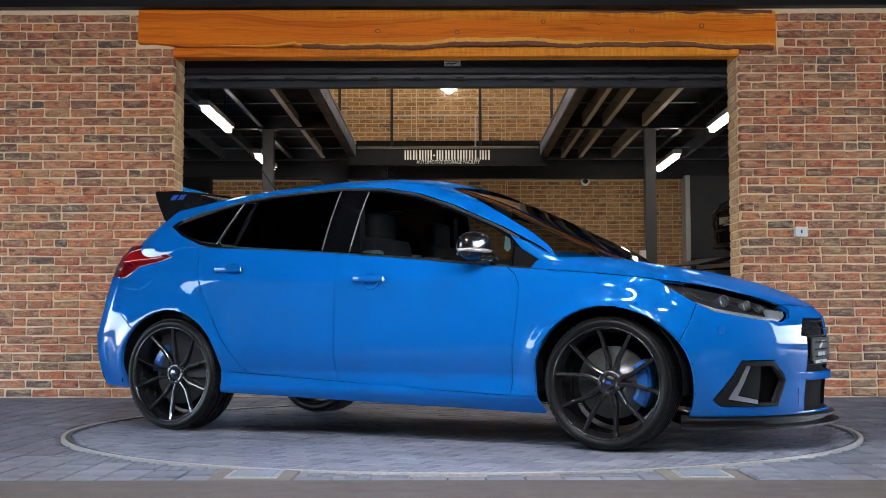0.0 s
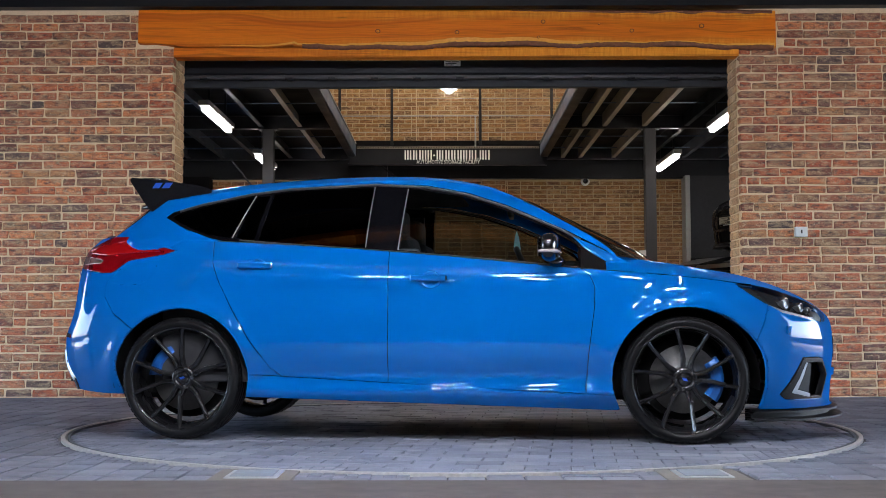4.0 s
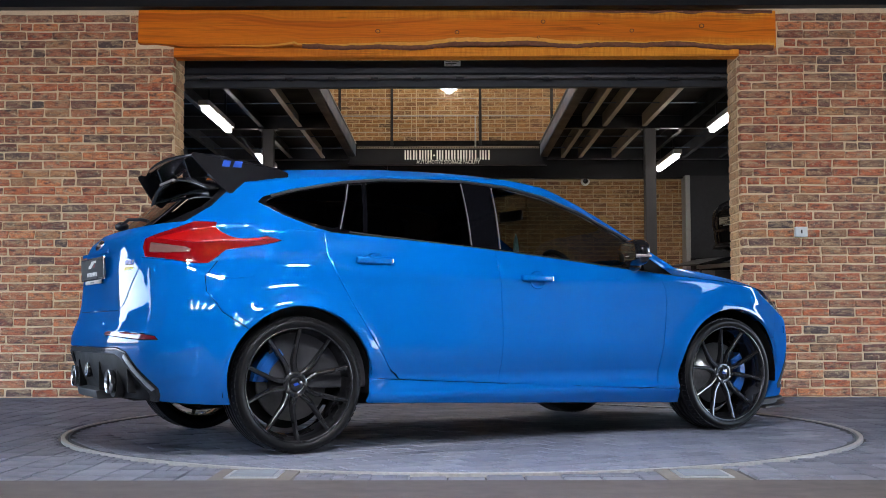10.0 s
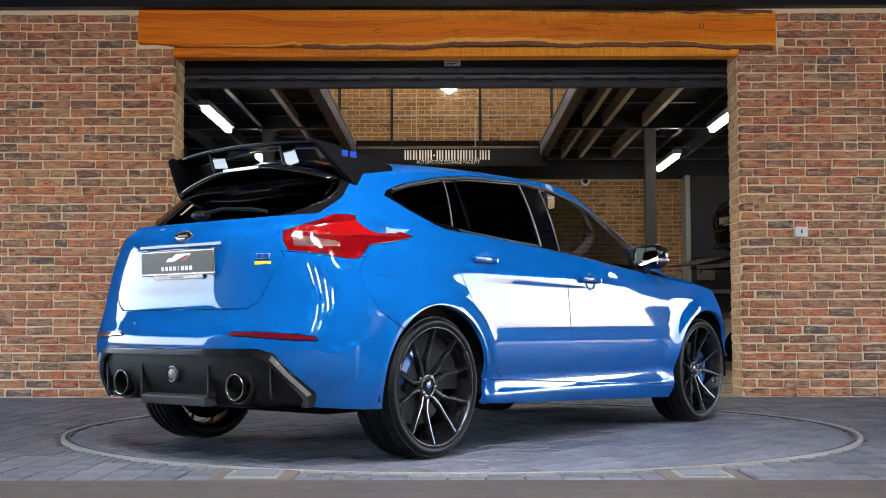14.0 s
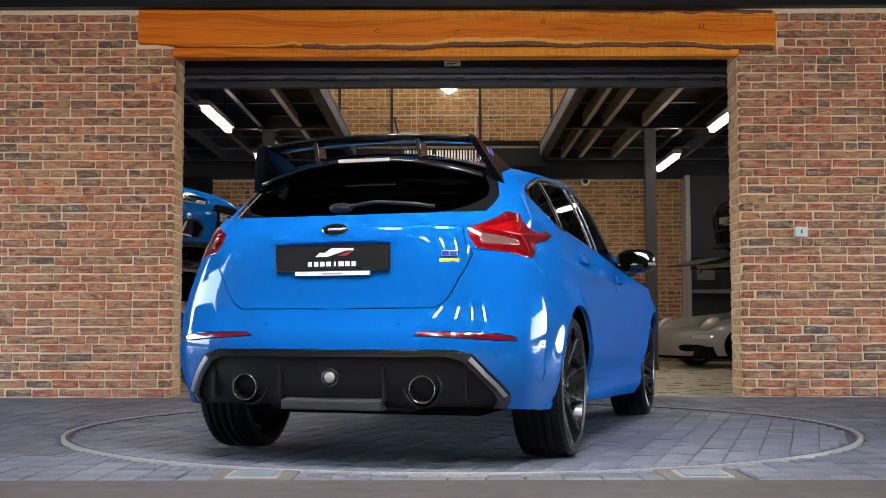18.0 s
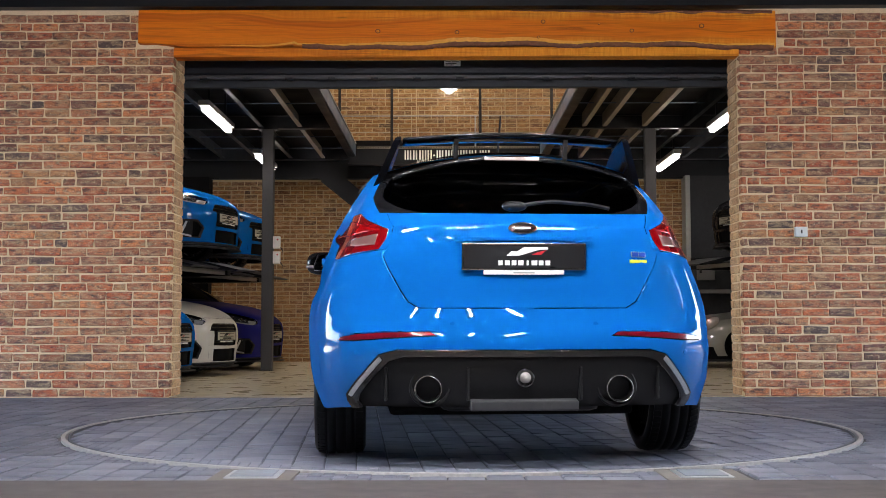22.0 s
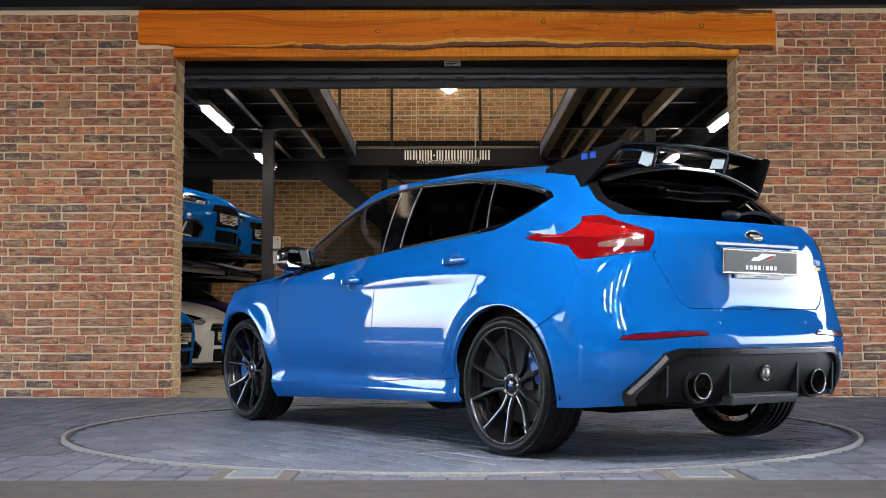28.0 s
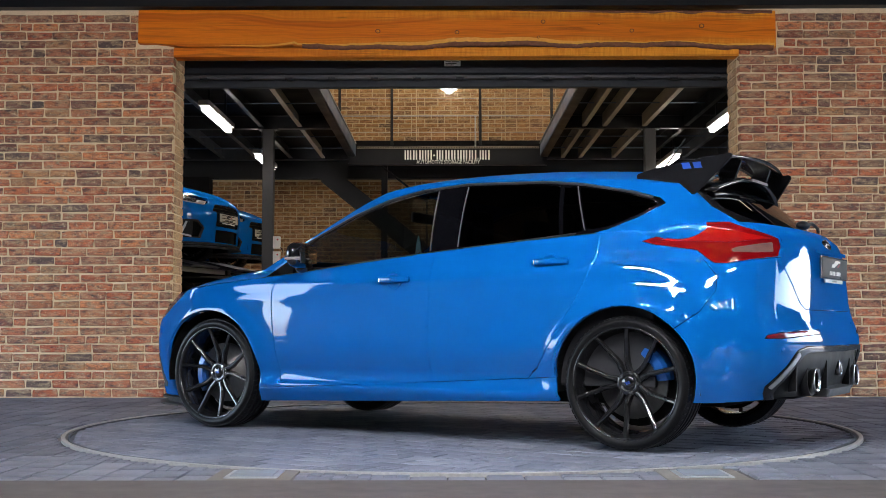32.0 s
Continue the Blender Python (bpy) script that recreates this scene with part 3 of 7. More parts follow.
for y in (13.4, 14.6, 17.2, 18.3):
    for x0, x1 in ((-5, -1.62), (1.62, 5)):
        solid("tie_rod", tube([(x0, y, MZ + 0.09), (x1, y, MZ + 0.09)], 0.008, 6), STEEL_BLUE, "thin steel tie rod", "rod", group="tie rods")
for x, plate in ((-2.455, True), (2.76, False)):
    b = thing("steel_post", "dark grey square steel post on a base plate", "post", Matrix.Translation((x, 16.0, 0)), "steel posts")
    part("shaft", box(-0.075, 0.075, -0.075, 0.075, 0.012, MZ, 0.008), STEEL_LIGHTENED, b)
    part("base_plate", box(-0.085, 0.085, -0.085, 0.085, 0.004, 0.014), STEEL, b)
    part("cap_plate", box(-0.14, 0.14, -0.09, 0.09, MZ - 0.014, MZ - 0.002), STEEL, b)
    for dx in (-0.11, 0.11):
        part("bolt", lathe([(0.012, MZ - 0.03), (0.012, MZ - 0.014)], "Z", 6), RIM_STEEL, b).matrix_basis = Matrix.Translation((dx, -0.05, 0))
for z in (1.655, 1.45):
    b = thing("control_box", "pale grey lift control box on a steel post", "control box", Matrix.Translation((-2.33, 15.95, z)), "control boxes")
    part("case", box(-0.045, 0.05, -0.05, 0.05, 0, 0.165, 0.006), WHITE_PLASTIC, b)
    part("button", lathe([(0.012, -0.051), (0.012, -0.062), (0.002, -0.064)], "Y", 10), MARK_RED, b, "red stop button").matrix_basis = Matrix.Translation((0.02, 0, 0.12))
    part("cable", tube([(0.05, 0, 0.02), (0.08, 0, -0.02), (0.075, 0, -0.06)], 0.007, 6), SATIN_BLACK, b)
solid("socket_box", box(2.60, 2.68, 15.90, 15.99, 1.42, 1.62, 0.006), WHITE_PLASTIC, "white switch box beside a steel post", "switch")

# sign beam at the far end of the void
sign = thing("sign_beam", "dark steel fascia beam with white lettering", "sign", Matrix.Translation((0, 18.6, 0)))
part("fascia", box(-1.58, 1.58, 0.0, 0.10, 3.16, 3.44, 0.004), STEEL, sign)
part("perforated_strip", box(-1.45, 1.45, -0.012, -0.001, 3.425, 3.455), STEEL_TAN, sign, "pale perforated edge strip")
for i in range(72):
    part("strip_hole", box(-0.010, 0.010, -0.014, -0.0115, -0.007, 0.007), MATT_BLACK, sign).matrix_basis = Matrix.Translation((-1.43 + i * 0.0403, 0, 3.44))
# the company's name is drawn as upright bars, a letter each
x = -0.69
for k, wd in enumerate((0.075, 0.085, 0.09, 0.08, 0.08, 0.045, 0.075, 0.09, 0.085, 0.09, 0.08, 0.085, 0.085, 0.025, 0.075, 0.085)):
    z0, z1 = (3.30, 3.325) if wd == 0.045 else (3.245, 3.27) if wd == 0.025 else (3.245, 3.395)
    bm = bmesh.new()
    if z1 - z0 > 0.1:
        box(x, x + 0.024, -0.006, -0.001, z0, z1, bm=bm)
        box(x + wd - 0.034, x + wd - 0.010, -0.006, -0.001, z0, z1, bm=bm)
    else:
        box(x, x + wd - 0.012, -0.006, -0.001, z0, z1, bm=bm)
    part("letter_bar", bm, LETTER, sign, "white letter-sized bar" if k == 0 else "")
    x += wd + 0.009
flat_text("AUTOMOTIVE STORAGE FACILITY", 0.082, LETTER, sign, Matrix.Translation((0.005, -0.004, 3.205)) @ Matrix.Diagonal((0.80, 1, 1, 1)), "small_lettering", "thin white capital lettering")

# upper gallery railing beyond the void
rail = thing("gallery_railing", "steel railing with thin horizontal wires on the upper gallery", "railing", Matrix.Translation((0, 18.75, 3.455)))
for x in (-1.74, -0.90, 0.52, 1.67):
    part("railing_post", box(x - 0.022, x + 0.022, -0.02, 0.02, 0.0, 1.10, 0.003), STEEL, rail)
for z in (0.52, 0.25, 0.80, 1.08):
    part("railing_wire", tube([(-1.8, 0, z), (1.8, 0, z)], 0.009 if z in (0.52, 1.08) else 0.003, 6), RIM_STEEL, rail)
part("glass_clamp", box(0.43, 0.455, -0.02, 0.02, 0.0, 0.52, 0.002), RIM_STEEL, rail)
for x, xs in ((-0.74, 0.42), (0.785, 0.40)):
    for z0, z1, nm in ((3.6, 6.3, "upper"), (0.0, 3.14, "lower")):
        if nm == "lower" and x < 0:
            continue
        solid("brick_pier", box(x - xs / 2, x + xs / 2, BACK - 0.10, BACK + 0.01, z0, min(z1, 3.09) if nm == "lower" else z1), MORTAR_DARK, "brick pier on the back wall", kind="structure")
lamp = thing("bulkhead_lamp", "round white bulkhead lamp lit on the back wall", "lamp", Matrix.Translation((0.02, BACK - 0.06, 4.67)))
part("diffuser", ellipsoid(0.15, 0.09, 0.055), BULKHEAD, lamp, smooth=True)
part("back_plate", lathe([(0.10, 0.05), (0.10, 0.06)], "Y", 20), WHITE_PLASTIC, lamp)
camera_dome = thing("security_dome", "small white security dome on the back wall", "security dome", Matrix.Translation((2.34, BACK - 0.02, 3.06)))
part("base", lathe([(0.075, 0.0), (0.075, -0.04), (0.06, -0.06)], "Y", 18), WHITE_PLASTIC, camera_dome)
part("lens_ball", ellipsoid(0.045, 0.045, 0.045, (0, -0.06, 0), 14), DARK_LENS, camera_dome, smooth=True)
# stair flight behind, rising under the gallery
stair = thing("steel_stair", "dark steel stair flight against the back wall", "stair", Matrix.Translation((0, 19.3, 0)))
for dy in (0.0, 0.55):
    part("stringer", prism([(-2.15, 3.25), (-1.95, 3.25), (-0.35, 1.95), (-0.35, 1.75), (-0.55, 1.75), (-2.15, 3.05)], dy, dy + 0.03, "XZ"), STEEL, stair)
for i in range(7):
    part("tread", box(-1.95 + i * 0.22, -1.70 + i * 0.22, 0.03, 0.55, 3.02 - i * 0.18, 3.05 - i * 0.18), STEEL, stair)
part("handrail", tube([(-2.0, 0.0, 3.95), (-0.35, 0.0, 2.65), (-0.35, 0.0, 1.9)], 0.018, 8), STEEL, stair)
part("prop_post", box(-1.10, -1.00, 0.03, 0.12, 0.0, 3.3), STEEL, stair)

# tube lights under the mezzanine and out of view in the hall
for x, y in ((-2.78, 14.05), (-2.78, 17.8), (3.36, 14.1), (3.36, 17.9), (-6.2, 14.1), (6.4, 14.1), (-6.2, 17.8), (6.4, 17.8)):
    b = thing("tube_light", "lit white batten lamp under the mezzanine", "lamp", Matrix.Translation((x, y, 3.08)), "batten lamps")
    part("case", box(-0.065, 0.065, -0.80, 0.80, 0.035, 0.10, 0.012), GREY_PLASTIC, b)
    part("diffuser", box(-0.036, 0.036, -0.76, 0.76, -0.025, 0.034, 0.02), TUBE, b, "glowing white diffuser")
    for dy in (-0.5, 0.5):
        part("hanger", box(-0.012, 0.012, dy - 0.012, dy + 0.012, 0.09, 0.425), STEEL, b)

# added fill lamps, out of view, that brighten the upper hall
for x in (-3.0, 0.0, 3.0):
    for y in (14.2, 17.4):
        b = thing("high_bay_lamp", "unseen fill lamp added under the hall roof", "lamp", Matrix.Translation((x, y, 6.05)), "high lamps")
        part("case", box(-0.75, 0.75, -0.07, 0.07, 0.035, 0.26, 0.01), GREY_PLASTIC, b)
        part("diffuser", box(-0.72, 0.72, -0.06, 0.06, -0.03, 0.034, 0.02), HIGH_FILL, b)

# wall socket on the right-hand brick front
b = thing("key_switch", "small white key switch box on the brick wall", "switch", Matrix.Translation((3.005, WALL - 0.002, 1.355)))
part("case", box(-0.052, 0.052, -0.045, -0.001, 0, 0.085, 0.006), WHITE_PLASTIC, b)
part("key_slot", box(-0.006, 0.006, -0.048, -0.044, 0.028, 0.058), SATIN_BLACK, b)

# canopy over the yard: edge beam, joists, dark deck
solid("canopy_edge_beam", i_beam(bmesh.new(), -8.5, 8.5, WALL - 0.12, WALL - 0.004, 3.335, 3.50), STEEL, "dark steel edge beam over the brick front", kind="structure")
solid("canopy_deck", box(-12.5, 12.5, FRONT - 0.2, WALL - 0.125, 3.62, 3.72), DECK, "dark canopy deck over the yard", kind="structure")
for x in (-12.4, -9.95, -7.45, -4.95, -2.42, 0.11, 2.64, 5.17, 7.65, 10.15, 12.4):
    solid("canopy_joist", i_beam(bmesh.new(), x - 0.05, x + 0.05, FRONT + 0.02, WALL - 0.125, 3.45, 3.615), STEEL, "dark brown steel joist under the canopy", "beam", group="canopy joists")
# unseen lamps added to warm the top of the brick front
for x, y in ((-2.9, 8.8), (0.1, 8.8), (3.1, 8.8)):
    b = thing("canopy_lamp", "unseen warm fill lamp added under the canopy", "lamp", Matrix.Translation((x, y, 3.40)), "canopy lamps")
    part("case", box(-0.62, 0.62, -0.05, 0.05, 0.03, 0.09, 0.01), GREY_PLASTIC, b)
    part("diffuser", box(-0.60, 0.60, -0.04, 0.04, -0.03, 0.029, 0.018), WARM_FILL, b)
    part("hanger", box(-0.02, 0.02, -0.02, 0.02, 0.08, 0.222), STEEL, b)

# the building opposite, in whose open bay the camera stands
# its side walls stay out of view, darkened to keep the car's reflections down
for name, x0, x1 in (("wall_opposite_west", -7.4, -2.9), ("wall_opposite_east", 2.9, 7.4)):
    solid(name, box(x0, x1, FRONT - 0.4, FRONT, -0.1, 3.6), CLADDING, "unseen wall of the building opposite, darkened to dim reflections", kind="structure")
solid("wall_opposite_upper", box(-7.4, 7.4, FRONT - 0.4, FRONT - 0.21, 3.61, 7.0), BRICK_FAR, "brick wall over the bay opposite", kind="structure")
solid("lintel_opposite", box(-2.89, 2.89, FRONT - 0.40, FRONT - 0.02, 3.36, 3.60, 0.01), TIMBER, "orange timber lintel over the bay opposite", "beam")
solid("floor_room", box(-6, 6, -8, FRONT - 0.304, -0.15, 0.006), CONCRETE, "grey concrete floor of the room opposite", kind="structure")
solid("room_side_west", box(-6.2, -6.0, -8, FRONT - 0.41, -0.1, 3.6), CLADDING, "dark side wall of the room opposite", kind="structure")
solid("room_side_east", box(6.0, 6.2, -8, FRONT - 0.41, -0.1, 3.6), CLADDING, "dark side wall of the room opposite", kind="structure")
solid("room_rear", box(-6.2, 6.2, -8.2, -8.0, -0.1, 3.6), CLADDING, "dark rear wall of the room opposite", kind="structure")
solid("room_ceiling", box(-6.2, 6.2, -8.2, FRONT - 0.41, 3.6, 3.7), DECK, "dark ceiling of the room opposite", kind="structure")
for x in (-1.2, -0.4, 0.4, 1.2):
    b = thing("room_lamp", "lit white batten lamp in the room opposite", "lamp", Matrix.Translation((x, 0.6, 3.20)), "room lamps")
    part("case", box(-0.06, 0.06, -0.75, 0.75, 0.03, 0.10, 0.01), GREY_PLASTIC, b)
    part("hanger", box(-0.02, 0.02, -0.02, 0.02, 0.09, 0.402), STEEL, b)
    part("diffuser", box(-0.021, 0.021, -0.70, 0.70, -0.012, 0.029, 0.010), ROOM_TUBE, b)

# short fill lamps added above the view to brighten the paving
for x in (-1.1, 0.0, 1.1):
    b = thing("room_lamp", "short unseen fill lamp added by the open front of the room", "lamp", Matrix.Translation((x, 3.6, 2.80)), "room lamps")
    part("case", box(-0.28, 0.28, -0.05, 0.05, 0.03, 0.10, 0.01), GREY_PLASTIC, b)
    part("hanger", box(-0.02, 0.02, -0.02, 0.02, 0.09, 0.802), STEEL, b)
    part("diffuser", box(-0.25, 0.25, -0.021, 0.021, -0.012, 0.029, 0.010), FRONT_FILL, b)

for x0, x1 in ((-60.0, -12.5), (12.5, 60.0)):
    solid("pavement_yard", box(x0, x1, -40, 40, -0.1, -0.002), YARD, "pale concrete yard in the open beyond the canopy", kind="structure")
# unseen walls added to draw a dark horizon line in the car's reflections
for x in (-34.0, 34.0):
    solid("wall_yard", box(x - 0.15, x + 0.15, -30, 40, -0.1, 1.7), CLADDING, "unseen low dark wall added as a horizon for reflections", kind="structure")

# cover plates in the paving near the kerb
for x in (-0.78, 1.02):
    b = thing("drain_cover", "square galvanised cover plate in a stone surround", "drain cover", Matrix.Translation((x, 4.79, 0)), "cover plates")
    part("stone_surround", box(-0.165, 0.165, -0.205, 0.185, -0.05, 0.004, 0.004), CONCRETE, b, "pale brown stone surround")
    part("frame", box(-0.105, 0.105, -0.12, 0.12, 0.0, 0.009, 0.002), RIM_STEEL, b)
    part("lid", box(-0.085, 0.085, -0.10, 0.10, 0.005, 0.013, 0.002), LID, b, "blue-grey lid")


# ---- the turntable ----
turntable = thing("turntable", "round paved turntable disc, dark grey blocks", "turntable", pose(*PIVOT, 0))
part("disc", lathe([(0.02, -0.09), (TABLE_R, -0.09), (TABLE_R, 0.002), (TABLE_R - 0.012, 0.003), (TABLE_R - 0.014, -0.008), (0.02, -0.008)], "Z", 128), DISC_GROUT, turntable)


# ---- the car: design lines (x forward from mid wheelbase, y out, z up) ----
def line(*pts):
    """A smooth line through (a, b) pairs."""
    xs, ys = np.array([p[0] for p in pts], float), np.array([p[1] for p in pts], float)
    m = np.gradient(ys, xs)

    def f(x):
        x = np.clip(np.asarray(x, float), xs[0], xs[-1])
        i = np.clip(np.searchsorted(xs, x) - 1, 0, len(xs) - 2)
        h = xs[i + 1] - xs[i]
        t = (x - xs[i]) / h
        return ((1 + 2 * t) * (1 - t) ** 2 * ys[i] + t * (1 - t) ** 2 * h * m[i] + t * t * (3 - 2 * t) * ys[i + 1] + t * t * (t - 1) * h * m[i + 1])

    return f


AXLE, HUB = 1.3235, 0.322
waist = line((-2.1, 1.065), (-1.8, 1.092), (-1.6, 1.088), (-1.3, 1.066), (-1.0, 1.05), (-0.3, 1.003), (0.12, 0.965), (0.54, 0.922), (0.9, 0.888), (1.06, 0.874), (1.3, 0.852), (1.55, 0.822), (1.75, 0.792), (1.9, 0.758), (2.05, 0.715), (2.2, 0.675))
plan = line((-2.1, 0.855), (-1.7, 0.885), (-1.32, 0.897), (-0.9, 0.895), (-0.3, 0.893), (0.4, 0.890), (0.9, 0.897), (1.32, 0.912), (1.7, 0.890), (2.2, 0.86))
tuck = line((0.10, -0.12), (0.17, -0.075), (0.215, -0.04), (0.255, -0.022), (0.30, -0.035), (0.345, -0.038), (0.385, -0.024), (0.435, -0.008), (0.49, 0.0), (0.57, 0.0), (0.68, -0.005), (0.79, -0.016), (0.86, -0.023), (0.90, -0.040), (0.96, -0.062), (1.03, -0.085), (1.12, -0.125))
tuck_end = line((0.10, -0.13), (0.17, -0.075), (0.24, -0.045), (0.32, -0.025), (0.42, -0.008), (0.56, 0.0), (0.68, -0.004), (0.79, -0.018), (0.86, -0.030), (0.90, -0.042), (0.96, -0.062), (1.03, -0.085), (1.12, -0.125))
nose = line((0.10, 2.17), (0.16, 2.20), (0.25, 2.205), (0.36, 2.215), (0.48, 2.225), (0.57, 2.215), (0.63, 2.195), (0.68, 2.15), (0.74, 2.07), (0.82, 1.95))
tail = line((0.15, -2.02), (0.26, -2.08), (0.36, -2.125), (0.46, -2.145), (0.56, -2.140), (0.62, -2.115), (0.68, -2.098), (0.80, -2.090), (0.93, -2.083), (0.99, -2.072), (1.03, -2.052), (1.06, -2.015), (1.12, -1.95))
screen = line((0.84, 1.36), (0.92, 1.27), (0.99, 1.175), (1.08, 1.00), (1.16, 0.83), (1.24, 0.665), (1.32, 0.48), (1.38, 0.30), (1.42, 0.14))
backlight = line((0.95, -2.03), (1.04, -1.975), (1.10, -1.92), (1.20, -1.81), (1.30, -1.69), (1.38, -1.59), (1.42, -1.53))
belt_half = line((-2.0, 0.74), (-1.6, 0.775), (-1.0, 0.800), (0.0, 0.805), (0.8, 0.795), (1.4, 0.74))
roof_half = line((-1.7, 0.52), (-1.0, 0.585), (0.0, 0.610), (0.6, 0.585))
ridge = line((-1.75, 1.372), (-1.5, 1.400), (-1.33, 1.418), (-0.97, 1.450), (-0.36, 1.472), (-0.05, 1.462), (0.16, 1.432), (0.34, 1.385))
bonnet_mid = line((0.9, 1.00), (1.15, 0.962), (1.42, 0.918), (1.68, 0.868), (1.91, 0.795), (2.05, 0.735), (2.15, 0.69), (2.2, 0.672))
RIM_Z = 1.395
# edge of the roof along the cabin's skin: it falls towards the tail and rises again to the hatch hinge
rim_line = line((-2.3, 1.374), (-2.1, 1.370), (-1.95, 1.352), (-1.8, 1.322), (-1.6, 1.302), (-1.4, 1.318), (-1.15, 1.344), (-0.9, 1.366), (-0.6, 1.384), (-0.3, 1.395), (0.0, 1.395), (0.2, 1.388), (0.4, 1.370), (0.55, 1.358), (0.7, 1.356), (0.85, 1.370), (1.0, 1.384), (1.1, 1.386))


def cabin_rim(s):
    return np.minimum(rim_line(s), RIM_Z)



def ease(t):
    t = np.clip(t, 0, 1)
    return t * t * (3 - 2 * t)


def body_half(x, z):
    k = ease((np.abs(x) - 0.9) / 0.35)
    y = plan(x) + tuck(z) * (1 - k) + tuck_end(z) * k
    for c in (-AXLE, AXLE):
        r = np.hypot(x - c, z - HUB)
        y = y + 0.024 * np.exp(-(((r - 0.375) / 0.062) ** 2)) * ease((z - 0.18) / 0.2)
    # a raised shoulder that runs up into the tail lamps; the tail draws in above it
    y = y + 0.004 * np.exp(-(((z - 0.82 + 0.06 * x) / 0.045) ** 2))
    # a blade stands proud at each corner of the rear bumper
    d = np.maximum(np.abs(x + 1.885) / 0.060, np.abs(z - 0.432 - 0.3 * (x + 1.885)) / 0.072)
    y = y + 0.006 * ease((1.2 - d) / 0.35)
    return y - 0.060 * ease((z - 0.62) / 0.40) * ease((-x - 1.15) / 0.60)


def cabin_half(x, z):
    b, r, zb = belt_half(x), roof_half(x), waist(x) - 0.02
    t = np.clip((z - zb) / (RIM_Z - zb), 0, 1.1)
    return b - (b - r) * (0.72 * t + 0.28 * t ** 2.4)


class Shell:
    """A skin round the car: s runs along its flank and round the corners to the centre line, z up."""

    def __init__(self, half, rear, front, s_rear, s_front, rear_pow, front_pow, wrap):
        self.half, self.rear, self.front = half, rear, front
        self.a, self.b, self.rp, self.fp, self.wrap = s_rear, s_front, rear_pow, front_pow, wrap
        self.lo, self.hi = s_rear - wrap, s_front + wrap

    def at(self, s, z):
        s, z = np.broadcast_arrays(np.asarray(s, float), np.asarray(z, float))
        f = np.clip((s - self.b) / self.wrap, 0, 1)
        r = np.clip((self.a - s) / self.wrap, 0, 1)
        uf, ur = np.sin(f * math.pi / 2), np.sin(r * math.pi / 2)
        x = np.where(f > 0, self.b + (self.front(z) - self.b) * uf, np.where(r > 0, self.a + (self.rear(z) - self.a) * ur, s))
        y = self.half(x, z)
        y = np.where(f > 0, y * np.maximum(0, 1 - uf ** self.fp[0]) ** (1 / self.fp[1]), y)
        y = np.where(r > 0, y * np.maximum(0, 1 - ur ** self.rp[0]) ** (1 / self.rp[1]), y)
        return np.stack([x, y, z], -1)

    def normal(self, s, z):
        e = 0.004
        s0, s1 = np.clip(s - e, self.lo, self.hi), np.clip(s + e, self.lo, self.hi)
        n = np.cross(self.at(s, z + e) - self.at(s, z - e), self.at(s1, z) - self.at(s0, z))
        return n / np.maximum(np.linalg.norm(n, axis=-1, keepdims=True), 1e-9)

    def side(self, x, z):
        """Where a point of the side view lies."""
        if x > self.b:
            u = min(1, (x - self.b) / (float(self.front(z)) - self.b))
            return (self.b + self.wrap * math.asin(u) / (math.pi / 2), z)
        if x < self.a:
            u = min(1, (x - self.a) / (float(self.rear(z)) - self.a))
            return (self.a - self.wrap * math.asin(u) / (math.pi / 2), z)
        return (x, z)

    def end(self, y, z, back=True):
        """Where a point of the end view lies."""
        if y <= 0.001:
            return ((self.lo - 0.02) if back else (self.hi + 0.02), z)
        lo, hi = (self.lo, self.a) if back else (self.b, self.hi)
        for _ in range(40):
            m = (lo + hi) / 2
            if (float(self.at(m, z)[1]) < y) == back:
                lo = m
            else:
                hi = m
        return (m, z)


BODY = Shell(body_half, tail, nose, -1.35, 1.30, (6.0, 2.5), (3.0, 2.0), 1.22)
CABIN = Shell(cabin_half, backlight, screen, -1.15, -0.10, (5.0, 2.6), (8.0, 3.0), 1.1)


def soften(pts, rounds=2):
    """Rounds the corners of an outline."""
    for _ in range(rounds):
        out = []
        for (a, b), (c, d) in zip(pts, pts[1:] + pts[:1]):
            out += [(0.8 * a + 0.2 * c, 0.8 * b + 0.2 * d), (0.2 * a + 0.8 * c, 0.2 * b + 0.8 * d)]
        pts = out
    return pts


def inside(p, poly):
    x, y, hit = p[0], p[1], False
    for (a, b), (c, d) in zip(poly, poly[1:] + poly[:1]):
        if (b > y) != (d > y) and x < (c - a) * (y - b) / (d - b) + a:
            hit = not hit
    return hit


def dense(pts, step=0.05, ring=True):
    """More points along an outline, so that it bends with the skin."""
    out = []
    for (a, b), (c, d) in zip(pts, pts[1:] + (pts[:1] if ring else [])):
        k = max(1, int(math.hypot(c - a, d - b) / step))
        out += [(a + (c - a) * i / k, b + (d - b) * i / k) for i in range(k)]
    return out if ring else out + [pts[-1]]


